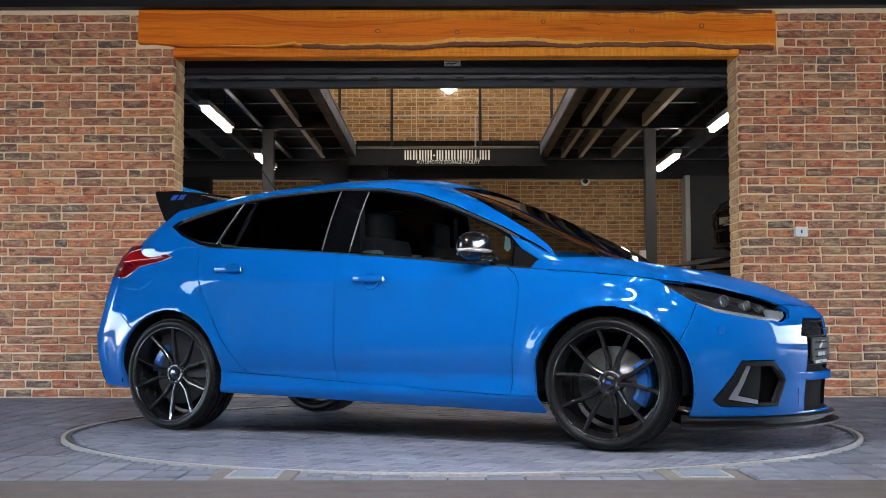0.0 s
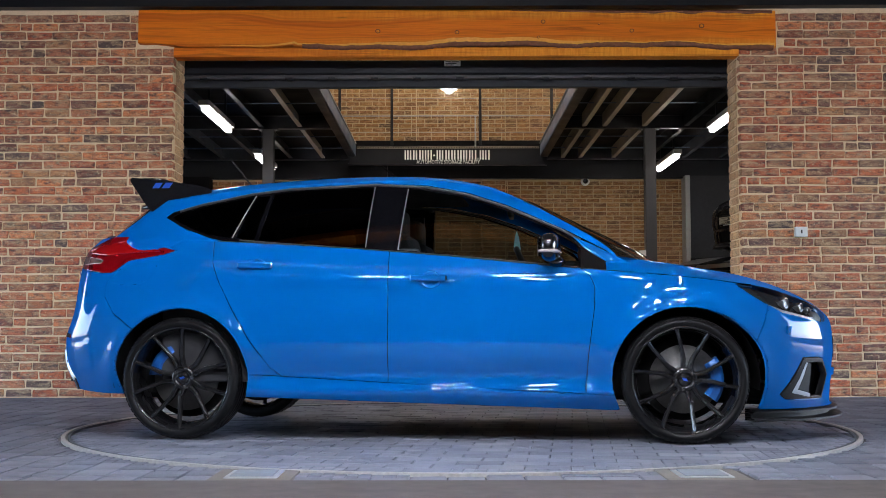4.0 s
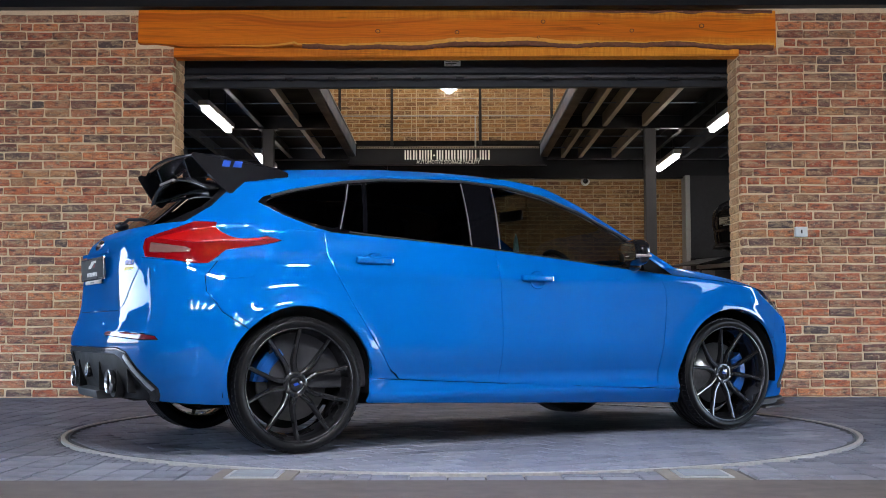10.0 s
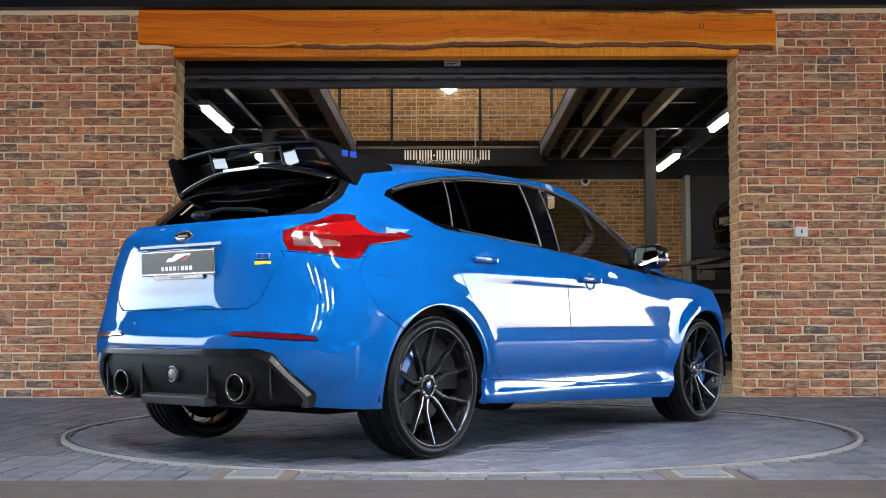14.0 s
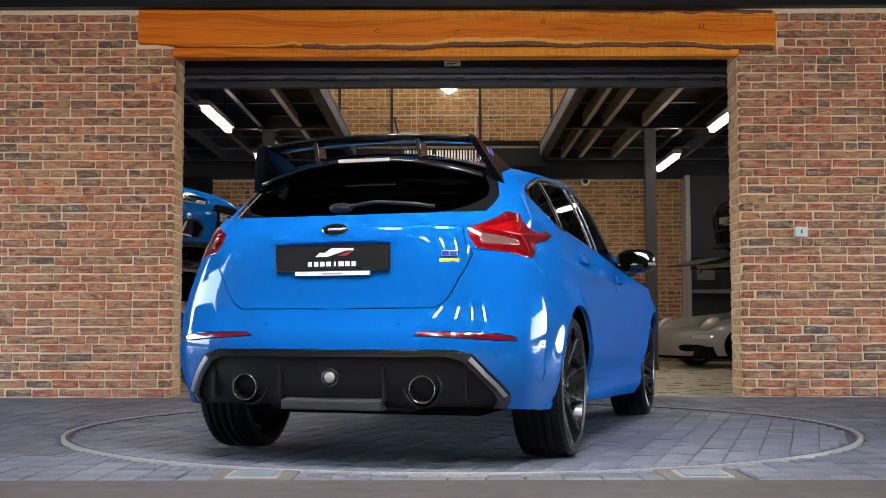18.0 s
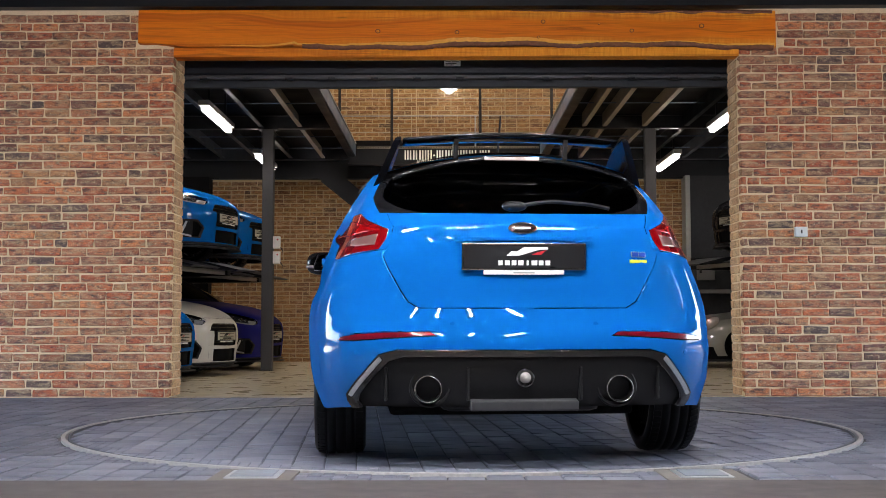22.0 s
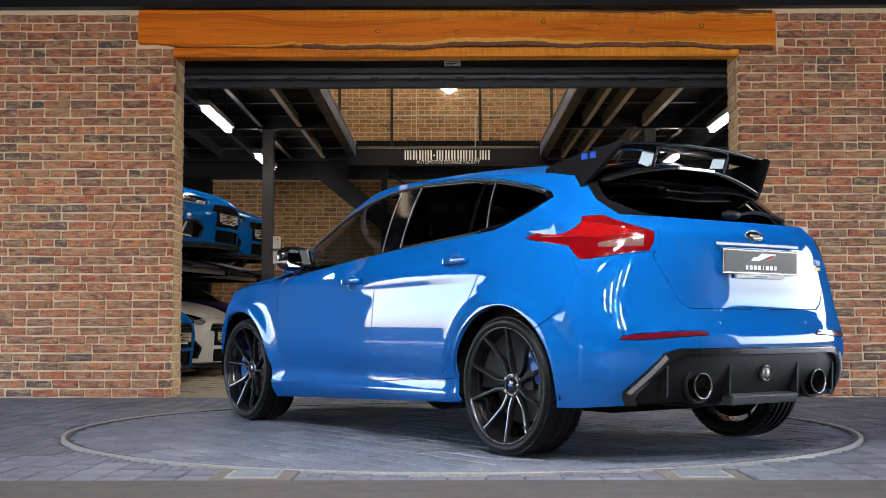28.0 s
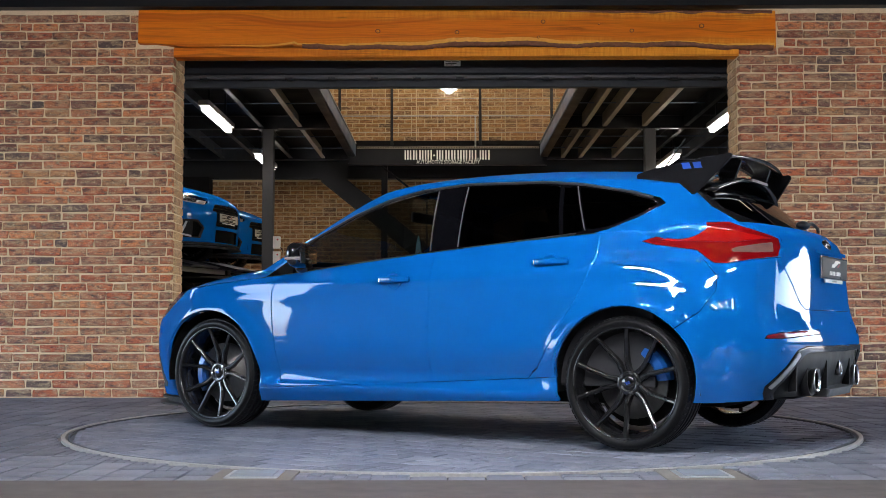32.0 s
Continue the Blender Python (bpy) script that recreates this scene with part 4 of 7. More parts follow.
def cut_panels(shell, z0, z1, outlines, ds=0.024, dz=0.022):
    """Lays a grid over the skin, cuts it along the outlines and sorts the faces: name -> list of faces as lists of (s, z)."""
    bm = bmesh.new()
    ns, nz = int((shell.hi - shell.lo) / ds), int((z1 - z0) / dz)
    vs = [[bm.verts.new((shell.lo + (shell.hi - shell.lo) * i / ns, z0 + (z1 - z0) * j / nz, 0)) for j in range(nz + 1)] for i in range(ns + 1)]
    for i in range(ns):
        for j in range(nz):
            bm.faces.new((vs[i][j], vs[i + 1][j], vs[i + 1][j + 1], vs[i][j + 1]))
    for name, poly in outlines:
        xs, ys = [p[0] for p in poly], [p[1] for p in poly]
        near = [f for f in bm.faces if max(v.co.x for v in f.verts) > min(xs) - 0.01 and min(v.co.x for v in f.verts) < max(xs) + 0.01 and max(v.co.y for v in f.verts) > min(ys) - 0.01 and min(v.co.y for v in f.verts) < max(ys) + 0.01]
        for (a, b), (c, d) in zip(poly, poly[1:] + poly[:1]):
            if math.hypot(c - a, d - b) < 1e-5:
                continue
            e = 0.0005
            hit = [f for f in near if f.is_valid and max(v.co.x for v in f.verts) > min(a, c) - e and min(v.co.x for v in f.verts) < max(a, c) + e and max(v.co.y for v in f.verts) > min(b, d) - e and min(v.co.y for v in f.verts) < max(b, d) + e]
            if not hit:
                continue
            geom = list({*hit, *(q for f in hit for q in f.edges), *(q for f in hit for q in f.verts)})
            got = bmesh.ops.bisect_plane(bm, geom=geom, dist=1e-5, plane_co=(a, b, 0), plane_no=(d - b, a - c, 0))
            near = list({*(f for f in near if f.is_valid), *(f for g in got["geom_cut"] if isinstance(g, bmesh.types.BMVert) for f in g.link_faces)})
    out = {}
    for f in bm.faces:
        c = f.calc_center_median()
        name = next((n for n, poly in outlines if inside((c.x, c.y), poly)), "rest")
        out.setdefault(name, []).append([(v.co.x, v.co.y) for v in f.verts])
    bm.free()
    # a panel in several pieces keeps the largest; the others get names of their own
    for name in [n for n in out if n != "none"]:
        groups = []
        for f in out[name]:
            keys = {(round(s, 4), round(z, 4)) for s, z in f}
            hits = [g for g in groups if g[0] & keys]
            faces = [f]
            for g in hits:
                keys |= g[0]
                faces += g[1]
                groups.remove(g)
            groups.append((keys, faces))
        groups.sort(key=lambda g: -len(g[1]))
        out[name] = groups[0][1]
        for i, g in enumerate(groups[1:]):
            out[f"{name}_piece_{i}"] = g[1]
    return out


def panel_mesh(name, shell, faces, material, gap=0.0040, sink=0.022, lift=0.0, both=False, mirror=False):
    """A panel of the skin with its edges turned in. both: across the centre line; mirror: on the other flank."""
    bm = bmesh.new()
    seen = {}
    for f in faces:
        ring = []
        for s, z in f:
            k = (round(s, 5), round(z, 5))
            if k not in seen:
                seen[k] = bm.verts.new((s, z, 0))
            if seen[k] not in ring:
                ring.append(seen[k])
        if len(ring) > 2:
            try:
                bm.faces.new(ring)
            except ValueError:
                pass
    bmesh.ops.dissolve_degenerate(bm, dist=2e-4, edges=bm.edges[:])
    edge = set()
    if gap:
        before = {v for e in bm.edges if e.is_boundary for v in e.verts}
        bmesh.ops.inset_region(bm, faces=bm.faces[:], thickness=gap, use_boundary=True, use_even_offset=True)
        edge = {v for e in bm.edges if e.is_boundary for v in e.verts}
    bm.verts.index_update()
    vs = list(bm.verts)
    s, z = np.array([v.co.x for v in vs]), np.array([v.co.y for v in vs])
    s = np.clip(s, shell.lo, shell.hi)
    p, n = shell.at(s, z), shell.normal(s, z)
    rim = np.array([v in edge and shell.lo + 0.004 < s[i] < shell.hi - 0.004 for i, v in enumerate(vs)])
    p = p + n * np.where(rim, lift - sink, lift)[:, None]
    centre = (s < shell.lo + 0.004) | (s > shell.hi - 0.004)
    p[centre, 1] = 0.0
    n[centre, 1] = 0.0
    n = n / np.maximum(np.linalg.norm(n, axis=1, keepdims=True), 1e-9)
    # turned edges face away from the panel
    for i, v in enumerate(vs):
        if rim[i]:
            q = [e.other_vert(v).index for e in v.link_edges if not rim[e.other_vert(v).index]]
            if q:
                d = p[i] + n[i] * sink - p[q].mean(axis=0)
                l = np.linalg.norm(d)
                if l > 1e-6:
                    w = 0.55 * n[i] + 0.85 * d / l
                    n[i] = w / np.linalg.norm(w)
    polys = [[v.index for v in f.verts] for f in bm.faces]
    bm.free()
    verts, norms, fs = [], [], []
    for flip in ((False, True) if both else (mirror,)):
        k = len(verts)
        g = np.array([1, -1 if flip else 1, 1])
        verts += [tuple(q) for q in p * g]
        norms += [tuple(q) for q in n * g]
        fs += [[k + i for i in (reversed(f) if not flip else f)] for f in polys]
    me = bpy.data.meshes.new(name)
    me.from_pydata(verts, [], fs)
    me.materials.append(material)
    me.shade_smooth()
    # faces wind outwards
    if len(fs) and sum(Vector(norms[f[0]]).dot(me.polygons[i].normal) for i, f in enumerate(fs)) < 0:
        me.flip_normals()
    me.normals_split_custom_set_from_vertices(norms)
    return me


# ---- outlines of the lower body ----
def sill_z(x):
    return 0.291 - 0.0525 * x


def circle(cx, cz, r, n=44):
    return [(cx + r * math.cos(2 * math.pi * i / n), cz + r * math.sin(2 * math.pi * i / n)) for i in range(n)]


def flank(*pts):
    return [BODY.side(*p) for p in dense(list(pts), 0.06)]


def seam(*pts):
    return [BODY.side(*p) for p in dense(list(pts), 0.06, False)]


def behind(*pts):
    return [BODY.end(*p) for p in dense(list(pts), 0.06)]


def ahead(*pts):
    return [BODY.end(*p, back=False) for p in dense(list(pts), 0.06)]


def top_cut():
    xs = np.linspace(BODY.lo - 0.05, BODY.hi + 0.05, 110)
    pts = []
    for s in xs:
        z = 0.9
        for _ in range(6):
            z = float(waist(BODY.at(np.clip(s, BODY.lo, BODY.hi), z)[0]))
        pts.append((float(s), z))
    return pts + [(BODY.hi + 0.05, 1.3), (BODY.lo - 0.05, 1.3)]


def bottom_cut():
    low = [(BODY.lo - 0.05, 0.255), (BODY.end(0.66, 0.26)[0], 0.255), (BODY.side(-1.75, 0.24)[0], 0.235), (-1.55, 0.23), (-0.95, 0.225), (0.0, 0.195), (0.95, 0.165), (1.6, 0.165), (BODY.end(0.6, 0.17, False)[0], 0.165), (BODY.hi + 0.05, 0.165)]
    return low + [(BODY.hi + 0.05, 0.0), (BODY.lo - 0.05, 0.0)]


DOOR_R = [(-0.210, 1.03), (-0.206, 0.6), (-0.210, sill_z(-0.21)), (-0.78, sill_z(-0.78)), (-0.845, 0.385), (-0.94, 0.52), (-1.05, 0.70), (-1.12, 0.83), (-1.165, 0.94), (-1.17, 1.07), (-1.165, 1.2), (-0.21, 1.2)]
DOOR_F = [(-0.210, 1.03), (-0.206, 0.6), (-0.210, sill_z(-0.21)), (0.815, sill_z(0.815)), (0.835, 0.45), (0.868, 0.70), (0.870, 0.80), (0.845, 0.86), (0.80, 0.895), (0.80, 1.1), (-0.21, 1.2)]
TAIL_LAMP = [BODY.side(-1.387, 1.008), BODY.side(-1.449, 1.026), BODY.side(-1.572, 1.066), BODY.side(-1.69, 1.125), BODY.side(-1.75, 1.105), BODY.side(-1.861, 1.060), BODY.end(0.562, 1.010), BODY.end(0.575, 0.966), BODY.end(0.605, 0.923), BODY.end(0.72, 0.908), BODY.side(-1.80, 0.891), BODY.side(-1.745, 0.893), BODY.side(-1.706, 0.920), BODY.side(-1.655, 0.958), BODY.side(-1.546, 0.976), BODY.side(-1.46, 0.988)]
TAIL_CLEAR = [BODY.end(0.607, 0.992), BODY.side(-1.834, 0.968), BODY.side(-1.812, 0.958), BODY.side(-1.822, 0.944), BODY.end(0.70, 0.940), BODY.end(0.622, 0.944)]
TAIL_STRIP = [BODY.side(-1.46, 1.006), BODY.side(-1.575, 1.040), BODY.side(-1.69, 1.068), BODY.side(-1.80, 1.050), BODY.end(0.60, 1.010), BODY.side(-1.80, 0.990), BODY.side(-1.70, 0.998), BODY.side(-1.60, 1.002)]
HEAD_LAMP = [BODY.side(1.58, 0.812), BODY.side(1.718, 0.800), BODY.side(1.834, 0.773), BODY.end(0.508, 0.728, False), BODY.end(0.40, 0.692, False), BODY.end(0.39, 0.672, False), BODY.end(0.43, 0.644, False), BODY.end(0.50, 0.616, False), BODY.end(0.635, 0.629, False), BODY.side(1.824, 0.666), BODY.side(1.731, 0.714), BODY.side(1.64, 0.770)]
LAMP_TIP = [BODY.end(0.415, 0.676, False), BODY.end(0.53, 0.690, False), BODY.end(0.56, 0.640, False), BODY.end(0.50, 0.626, False), BODY.end(0.44, 0.648, False)]
LAMP_LIP = [BODY.side(1.745, 0.716), BODY.side(1.83, 0.684), BODY.end(0.635, 0.652, False), BODY.end(0.56, 0.642, False), BODY.end(0.55, 0.626, False), BODY.end(0.635, 0.634, False), BODY.side(1.824, 0.670)]
DUCT = ahead((0.690, 0.404), (0.576, 0.404), (0.508, 0.339), (0.537, 0.230), (0.622, 0.226), (0.719, 0.251))
DUCT_LIP = ahead((0.692, 0.406), (0.724, 0.249), (0.612, 0.222), (0.618, 0.243), (0.698, 0.264), (0.675, 0.405))
DUCT_VANE = ahead((0.675, 0.403), (0.699, 0.265), (0.620, 0.245), (0.600, 0.240), (0.618, 0.403))
DUCT_RIM = ahead((0.712, 0.431), (0.574, 0.428), (0.490, 0.340), (0.520, 0.213), (0.736, 0.217), (0.762, 0.246))
FLANK = ahead((0.315, 0.545), (0.38, 0.552), (0.470, 0.46), (0.402, 0.373), (0.315, 0.365))
LOW_FLANK = ahead((0.305, 0.330), (0.375, 0.330), (0.39, 0.29), (0.372, 0.175), (0.305, 0.175))
GRILLE = ahead((0, 0.642), (0.30, 0.642), (0.35, 0.610), (0.385, 0.552), (0.470, 0.46), (0.40, 0.371), (0, 0.362))
LOWER_GRILLE = ahead((0, 0.325), (0.35, 0.325), (0.39, 0.29), (0.372, 0.175), (0, 0.175))
DIFFUSER = behind((0, 0.468), (0.51, 0.468), (0.567, 0.450), (0.625, 0.388), (0.685, 0.31), (0.69, 0.285), (0.66, 0.24), (0.60, 0.2), (0, 0.2))
DIFF_TRIM = behind((0.603, 0.472), (0.663, 0.402), (0.729, 0.312), (0.713, 0.304), (0.648, 0.390), (0.591, 0.456))
DIFF_EDGE = behind((0, 0.497), (0.535, 0.497), (0.608, 0.478), (0.670, 0.405), (0.740, 0.315), (0.735, 0.285), (0.70, 0.235), (0.62, 0.2), (0, 0.2))
REFLECTOR = [BODY.end(y, z) for y, z in ((0.37, 0.558), (0.395, 0.574), (0.50, 0.573), (0.60, 0.570), (0.70, 0.563), (0.765, 0.552), (0.775, 0.538), (0.70, 0.538), (0.60, 0.546), (0.50, 0.552), (0.42, 0.556))]
HATCH = behind((0, 0.672), (0.44, 0.674), (0.485, 0.70), (0.545, 0.80), (0.592, 0.90), (0.565, 0.94), (0.545, 1.02), (0.57, 1.09), (0.57, 1.2), (0, 1.2))
REAR_BUMPER = [*seam((-1.70, 0.905), (-1.765, 0.83), (-1.765, 0.76), (-1.70, 0.665), (-1.60, 0.595), (-1.53, 0.55)), (-1.45, 0.5), (-1.45, 0.1), (BODY.lo - 0.05, 0.1), (BODY.lo - 0.05, 0.95), BODY.end(0.5, 0.93), BODY.side(-1.86, 0.90)]
FRONT_BUMPER = [*seam((1.60, 0.2), (1.655, 0.46), (1.70, 0.56), (1.735, 0.65), (1.75, 0.70)), BODY.side(1.9, 0.70), (BODY.hi + 0.05, 0.70), (BODY.hi + 0.05, 0.1), (1.4, 0.1)]
SILL = [(-1.2, sill_z(-1.2)), (1.2, sill_z(1.2)), (1.2, 0.1), (-1.2, 0.1)]
FENDER = [*seam((0.6, 0.2), (0.815, 0.2), (0.835, 0.45), (0.868, 0.70), (0.870, 0.80), (0.845, 0.86), (0.80, 0.895)), (0.80, 1.2), (2.6, 1.2), (2.6, 0.1), (0.6, 0.1)]
FLAP = soften(flank((-1.465, 0.972), (-1.55, 0.960), (-1.64, 0.925), (-1.70, 0.888), (-1.745, 0.835), (-1.66, 0.815), (-1.55, 0.822), (-1.49, 0.88)), 1)

OUTLINES = [("none", top_cut()), ("none", bottom_cut()), ("none", circle(AXLE, HUB, 0.368)), ("none", circle(-AXLE, HUB, 0.368)),
            ("tail_clear", TAIL_CLEAR), ("tail_strip", TAIL_STRIP), ("tail_lamp", TAIL_LAMP), ("head_lamp", HEAD_LAMP), ("duct_lip", DUCT_LIP), ("duct_vane", DUCT_VANE), ("duct", DUCT), ("duct_frame", DUCT_RIM), ("grille_flank", FLANK), ("low_flank", LOW_FLANK), ("grille", GRILLE), ("lower_grille", LOWER_GRILLE),
            ("reflector", REFLECTOR), ("diffuser_trim", DIFF_TRIM), ("diffuser", DIFFUSER), ("diffuser_edge", DIFF_EDGE), ("hatch", HATCH), ("rear_door", flank(*DOOR_R)), ("front_door", flank(*DOOR_F)),
            ("sill", SILL), ("front_bumper", FRONT_BUMPER), ("rear_bumper", REAR_BUMPER), ("front_fender", FENDER)]
LOWER = cut_panels(BODY, 0.12, 1.14, OUTLINES)

# ---- outlines of the cabin ----
def pane(*pts):
    return [CABIN.side(*p) for p in dense(list(pts), 0.06)]


def wl_(x, d):
    return (x, float(waist(x)) + d)


SURROUND = pane((1.10, 0.855), wl_(0.54, -0.03), wl_(-0.3, -0.03), wl_(-1.0, -0.02), (-1.20, 1.075), (-1.36, 1.135), (-1.475, 1.198), (-1.44, 1.228), (-1.30, 1.272), (-1.0, 1.335), (-0.78, 1.362), (-0.31, 1.380), (-0.02, 1.362), (0.20, 1.318), (0.42, 1.243), (0.72, 1.110), (0.92, 1.005), (1.10, 0.875))
WIN_F = pane(wl_(-0.17, 0.012), wl_(0.12, 0.012), wl_(0.54, 0.012), wl_(0.79, 0.012), (0.775, 1.04), (0.68, 1.098), (0.40, 1.222), (0.18, 1.297), (-0.04, 1.340), (-0.135, 1.350))
WIN_R = pane(wl_(-0.335, 0.012), wl_(-0.93, 0.012), (-0.875, 1.325), (-0.78, 1.343), (-0.31, 1.362))
WIN_Q = soften(pane((-1.085, 1.078), (-1.20, 1.092), (-1.34, 1.146), (-1.44, 1.200), (-1.40, 1.222), (-1.26, 1.262), (-0.985, 1.318)), 1)
WIN_T = pane(wl_(-0.955, 0.012), (-1.06, 1.076), (-0.97, 1.315), (-0.90, 1.320))
SCREEN = [CABIN.end(*p, back=False) for p in dense([(0, 0.80), (0.70, 0.82), (0.705, 0.93), (0.64, 1.08), (0.545, 1.335), (0.49, 1.378), (0, 1.386)], 0.06)]
BACK_WIN = soften([CABIN.end(*p) for p in dense([(0, 1.062), (0.34, 1.072), (0.50, 1.112), (0.585, 1.17), (0.575, 1.225), (0.49, 1.36), (0, 1.365)], 0.06)], 1)
HATCH_TOP = [CABIN.end(*p) for p in dense([(0, 1.0), (0.585, 1.0), (0.595, 1.09), (0.625, 1.175), (0.60, 1.24), (0.525, 1.38), (0, 1.38)], 0.06)]
OVER_REAR = [(float(q), float(cabin_rim(q))) for q in np.linspace(CABIN.lo - 0.03, -0.3, 60)] + [(-0.3, 1.6), (CABIN.lo - 0.03, 1.6)]
OVER_FRONT = [(float(q), float(cabin_rim(q))) for q in np.linspace(0.0, CABIN.hi + 0.03, 50)] + [(CABIN.hi + 0.03, 1.6), (0.0, 1.6)]
UPPER = cut_panels(CABIN, 0.84, RIM_Z, [("none", OVER_REAR), ("none", OVER_FRONT), ("front_window", WIN_F), ("rear_window", WIN_R), ("quarter_window", WIN_Q), ("corner_window", WIN_T), ("surround", SURROUND), ("windscreen", SCREEN), ("back_window", BACK_WIN), ("hatch_top", HATCH_TOP)], 0.033, 0.0277)
for _k in [k for k in UPPER if k.startswith(("hatch_top_piece", "back_window_piece"))]:
    UPPER[_k.split("_piece")[0]] += UPPER.pop(_k)


def cap(name, shell, z_of, s0, s1, material, mid, ns=56, nw=14, power=2.2):
    """A crowned lid from the rim of a skin to the centre line, on both sides."""
    s = np.linspace(s0, s1, ns + 1)
    w = np.linspace(0, 1, nw + 1) ** 1.0

    def place(s, w):
        z = z_of(s)
        q = shell.at(s, z)
        x, y = q[..., 0], q[..., 1] * (1 - w)
        return np.stack([x, y, z + (np.maximum(mid(x), z) - z) * (1 - (1 - w) ** power)], -1)

    S, Wg = np.meshgrid(s, w, indexing="ij")
    p = place(S, Wg)
    e = 0.004
    n = np.cross(place(S, np.clip(Wg + e, 0, 1)) - place(S, np.clip(Wg - e, 0, 1)), place(np.clip(S + e, s0, s1), Wg) - place(np.clip(S - e, s0, s1), Wg))
    ln = np.linalg.norm(n, axis=-1, keepdims=True)
    n = np.where(ln > 1e-9, n / np.maximum(ln, 1e-9), np.array([0.0, 0, 1.0]))
    n = np.where(n[..., 2:3] < 0, -n, n)
    n[:, -1, 1] = 0
    n /= np.linalg.norm(n, axis=-1, keepdims=True)
    verts, norms, fs = [], [], []
    for g in (1, -1):
        k = len(verts)
        verts += [tuple(q) for q in (p * np.array([1, g, 1])).reshape(-1, 3)]
        norms += [tuple(q) for q in (n * np.array([1, g, 1])).reshape(-1, 3)]
        for i in range(ns):
            for j in range(nw):
                a = k + i * (nw + 1) + j
                q = [a, a + nw + 1, a + nw + 2, a + 1]
                fs.append(q if g > 0 else q[::-1])
    me = bpy.data.meshes.new(name)
    me.from_pydata(verts, [], fs)
    me.materials.append(material)
    me.shade_smooth()
    if sum(me.polygons[i].normal.z for i in range(len(fs))) < 0:
        me.flip_normals()
    me.normals_split_custom_set_from_vertices(norms)
    return me


def rim_of(s):
    z = np.full(np.shape(s), 0.85)
    for _ in range(8):
        z = waist(BODY.at(s, z)[..., 0])
    return z


def bonnet_shape(x):
    return bonnet_mid(x)


# ---- parts of the car ----
def tyre_bm():
    prof = [(0.258, -0.098), (0.270, -0.116), (0.290, -0.117), (0.310, -0.108), (0.319, -0.094)]
    for g in (-0.062, -0.022, 0.022, 0.062):
        prof += [(0.3225, g - 0.006), (0.316, g - 0.0045), (0.316, g + 0.0045), (0.3225, g + 0.006)]
    prof += [(0.319, 0.094), (0.310, 0.108), (0.303, 0.1145), (0.301, 0.1165), (0.296, 0.1180), (0.284, 0.1185), (0.282, 0.1165), (0.276, 0.1165), (0.273, 0.112), (0.262, 0.100)]
    return lathe(prof, "Y", 72, close=True)


def spoke_bm(a, spread):
    """One blade of a forked pair from the hub to the barrel."""
    bm = bmesh.new()
    rings = []
    out, side = Vector((math.cos(a), 0, math.sin(a))), Vector((-math.sin(a), 0, math.cos(a)))
    end = 0.262 * math.sin(spread)
    # the pair runs side by side from the hub, then forks towards the rim
    for r, k, y, hw, dp in ((0.040, 0.22, 0.062, 0.0130, 0.036), (0.070, 0.23, 0.066, 0.0115, 0.034), (0.105, 0.27, 0.071, 0.0105, 0.030), (0.128, 0.36, 0.075, 0.0100, 0.028), (0.165, 0.56, 0.084, 0.0095, 0.024), (0.210, 0.78, 0.096, 0.0090, 0.020), (0.2485, 1.0, 0.108, 0.0095, 0.017)):
        c = out * r + side * (end * k)
        n = (side * out.dot(c) - out * side.dot(c)).normalized()
        rings.append([bm.verts.new(c + n * u + Vector((0, v, 0))) for u, v in ((-hw * 1.3, y - dp), (-hw, y - 0.005), (-hw * 0.35, y), (hw * 0.35, y), (hw, y - 0.005), (hw * 1.3, y - dp))])
    for p, q in zip(rings, rings[1:]):
        for i in range(6):
            bm.faces.new((p[i], p[(i + 1) % 6], q[(i + 1) % 6], q[i]))
    bm.faces.new(rings[0]), bm.faces.new(rings[-1])
    bmesh.ops.recalc_face_normals(bm, faces=bm.faces[:])
    return bm


WHEEL_MESHES = {
    "tyre": finish(tyre_bm(), "tyre", RUBBER, True),
    "barrel": finish(lathe([(0.264, 0.100), (0.2735, 0.108), (0.2720, 0.1160), (0.266, 0.1155), (0.261, 0.105), (0.257, 0.085), (0.246, 0.05), (0.238, -0.05), (0.250, -0.10), (0.2585, -0.108), (0.254, -0.112), (0.242, -0.06), (0.244, 0.05)], "Y", 72, close=True), "barrel", WHEEL_BLACK, True),
    "hub": finish(lathe([(0.062, 0.02), (0.064, 0.055), (0.058, 0.064), (0.036, 0.066), (0.034, 0.060)], "Y", 40), "hub", WHEEL_BLACK, True),
    "cap": finish(lathe([(0.0335, 0.055), (0.0335, 0.066), (0.030, 0.069), (0.002, 0.070)], "Y", 28), "centre_cap", GLOSS_BLACK, True),
    "mark": finish(prism([(-0.014, -0.006), (0.010, -0.006), (0.016, 0.007), (-0.008, 0.007)], 0.0695, 0.0712), "mark", MARK_BLUE),
    "nut": finish(lathe([(0.0105, 0.050), (0.0105, 0.068), (0.007, 0.072), (0.003, 0.072)], "Y", 6), "wheel_nut", PIPE_DARK),
    "disc": finish(lathe([(0.085, -0.012), (0.176, -0.012), (0.176, 0.012), (0.085, 0.012), (0.080, 0.03), (0.060, 0.032), (0.060, -0.01)], "Y", 48, close=True), "brake_disc", DISC_STEEL, True),
    "back": finish(lathe([(0.215, -0.06), (0.215, -0.05), (0.02, -0.045)], "Y", 36), "back_plate", MATT_BLACK),
}


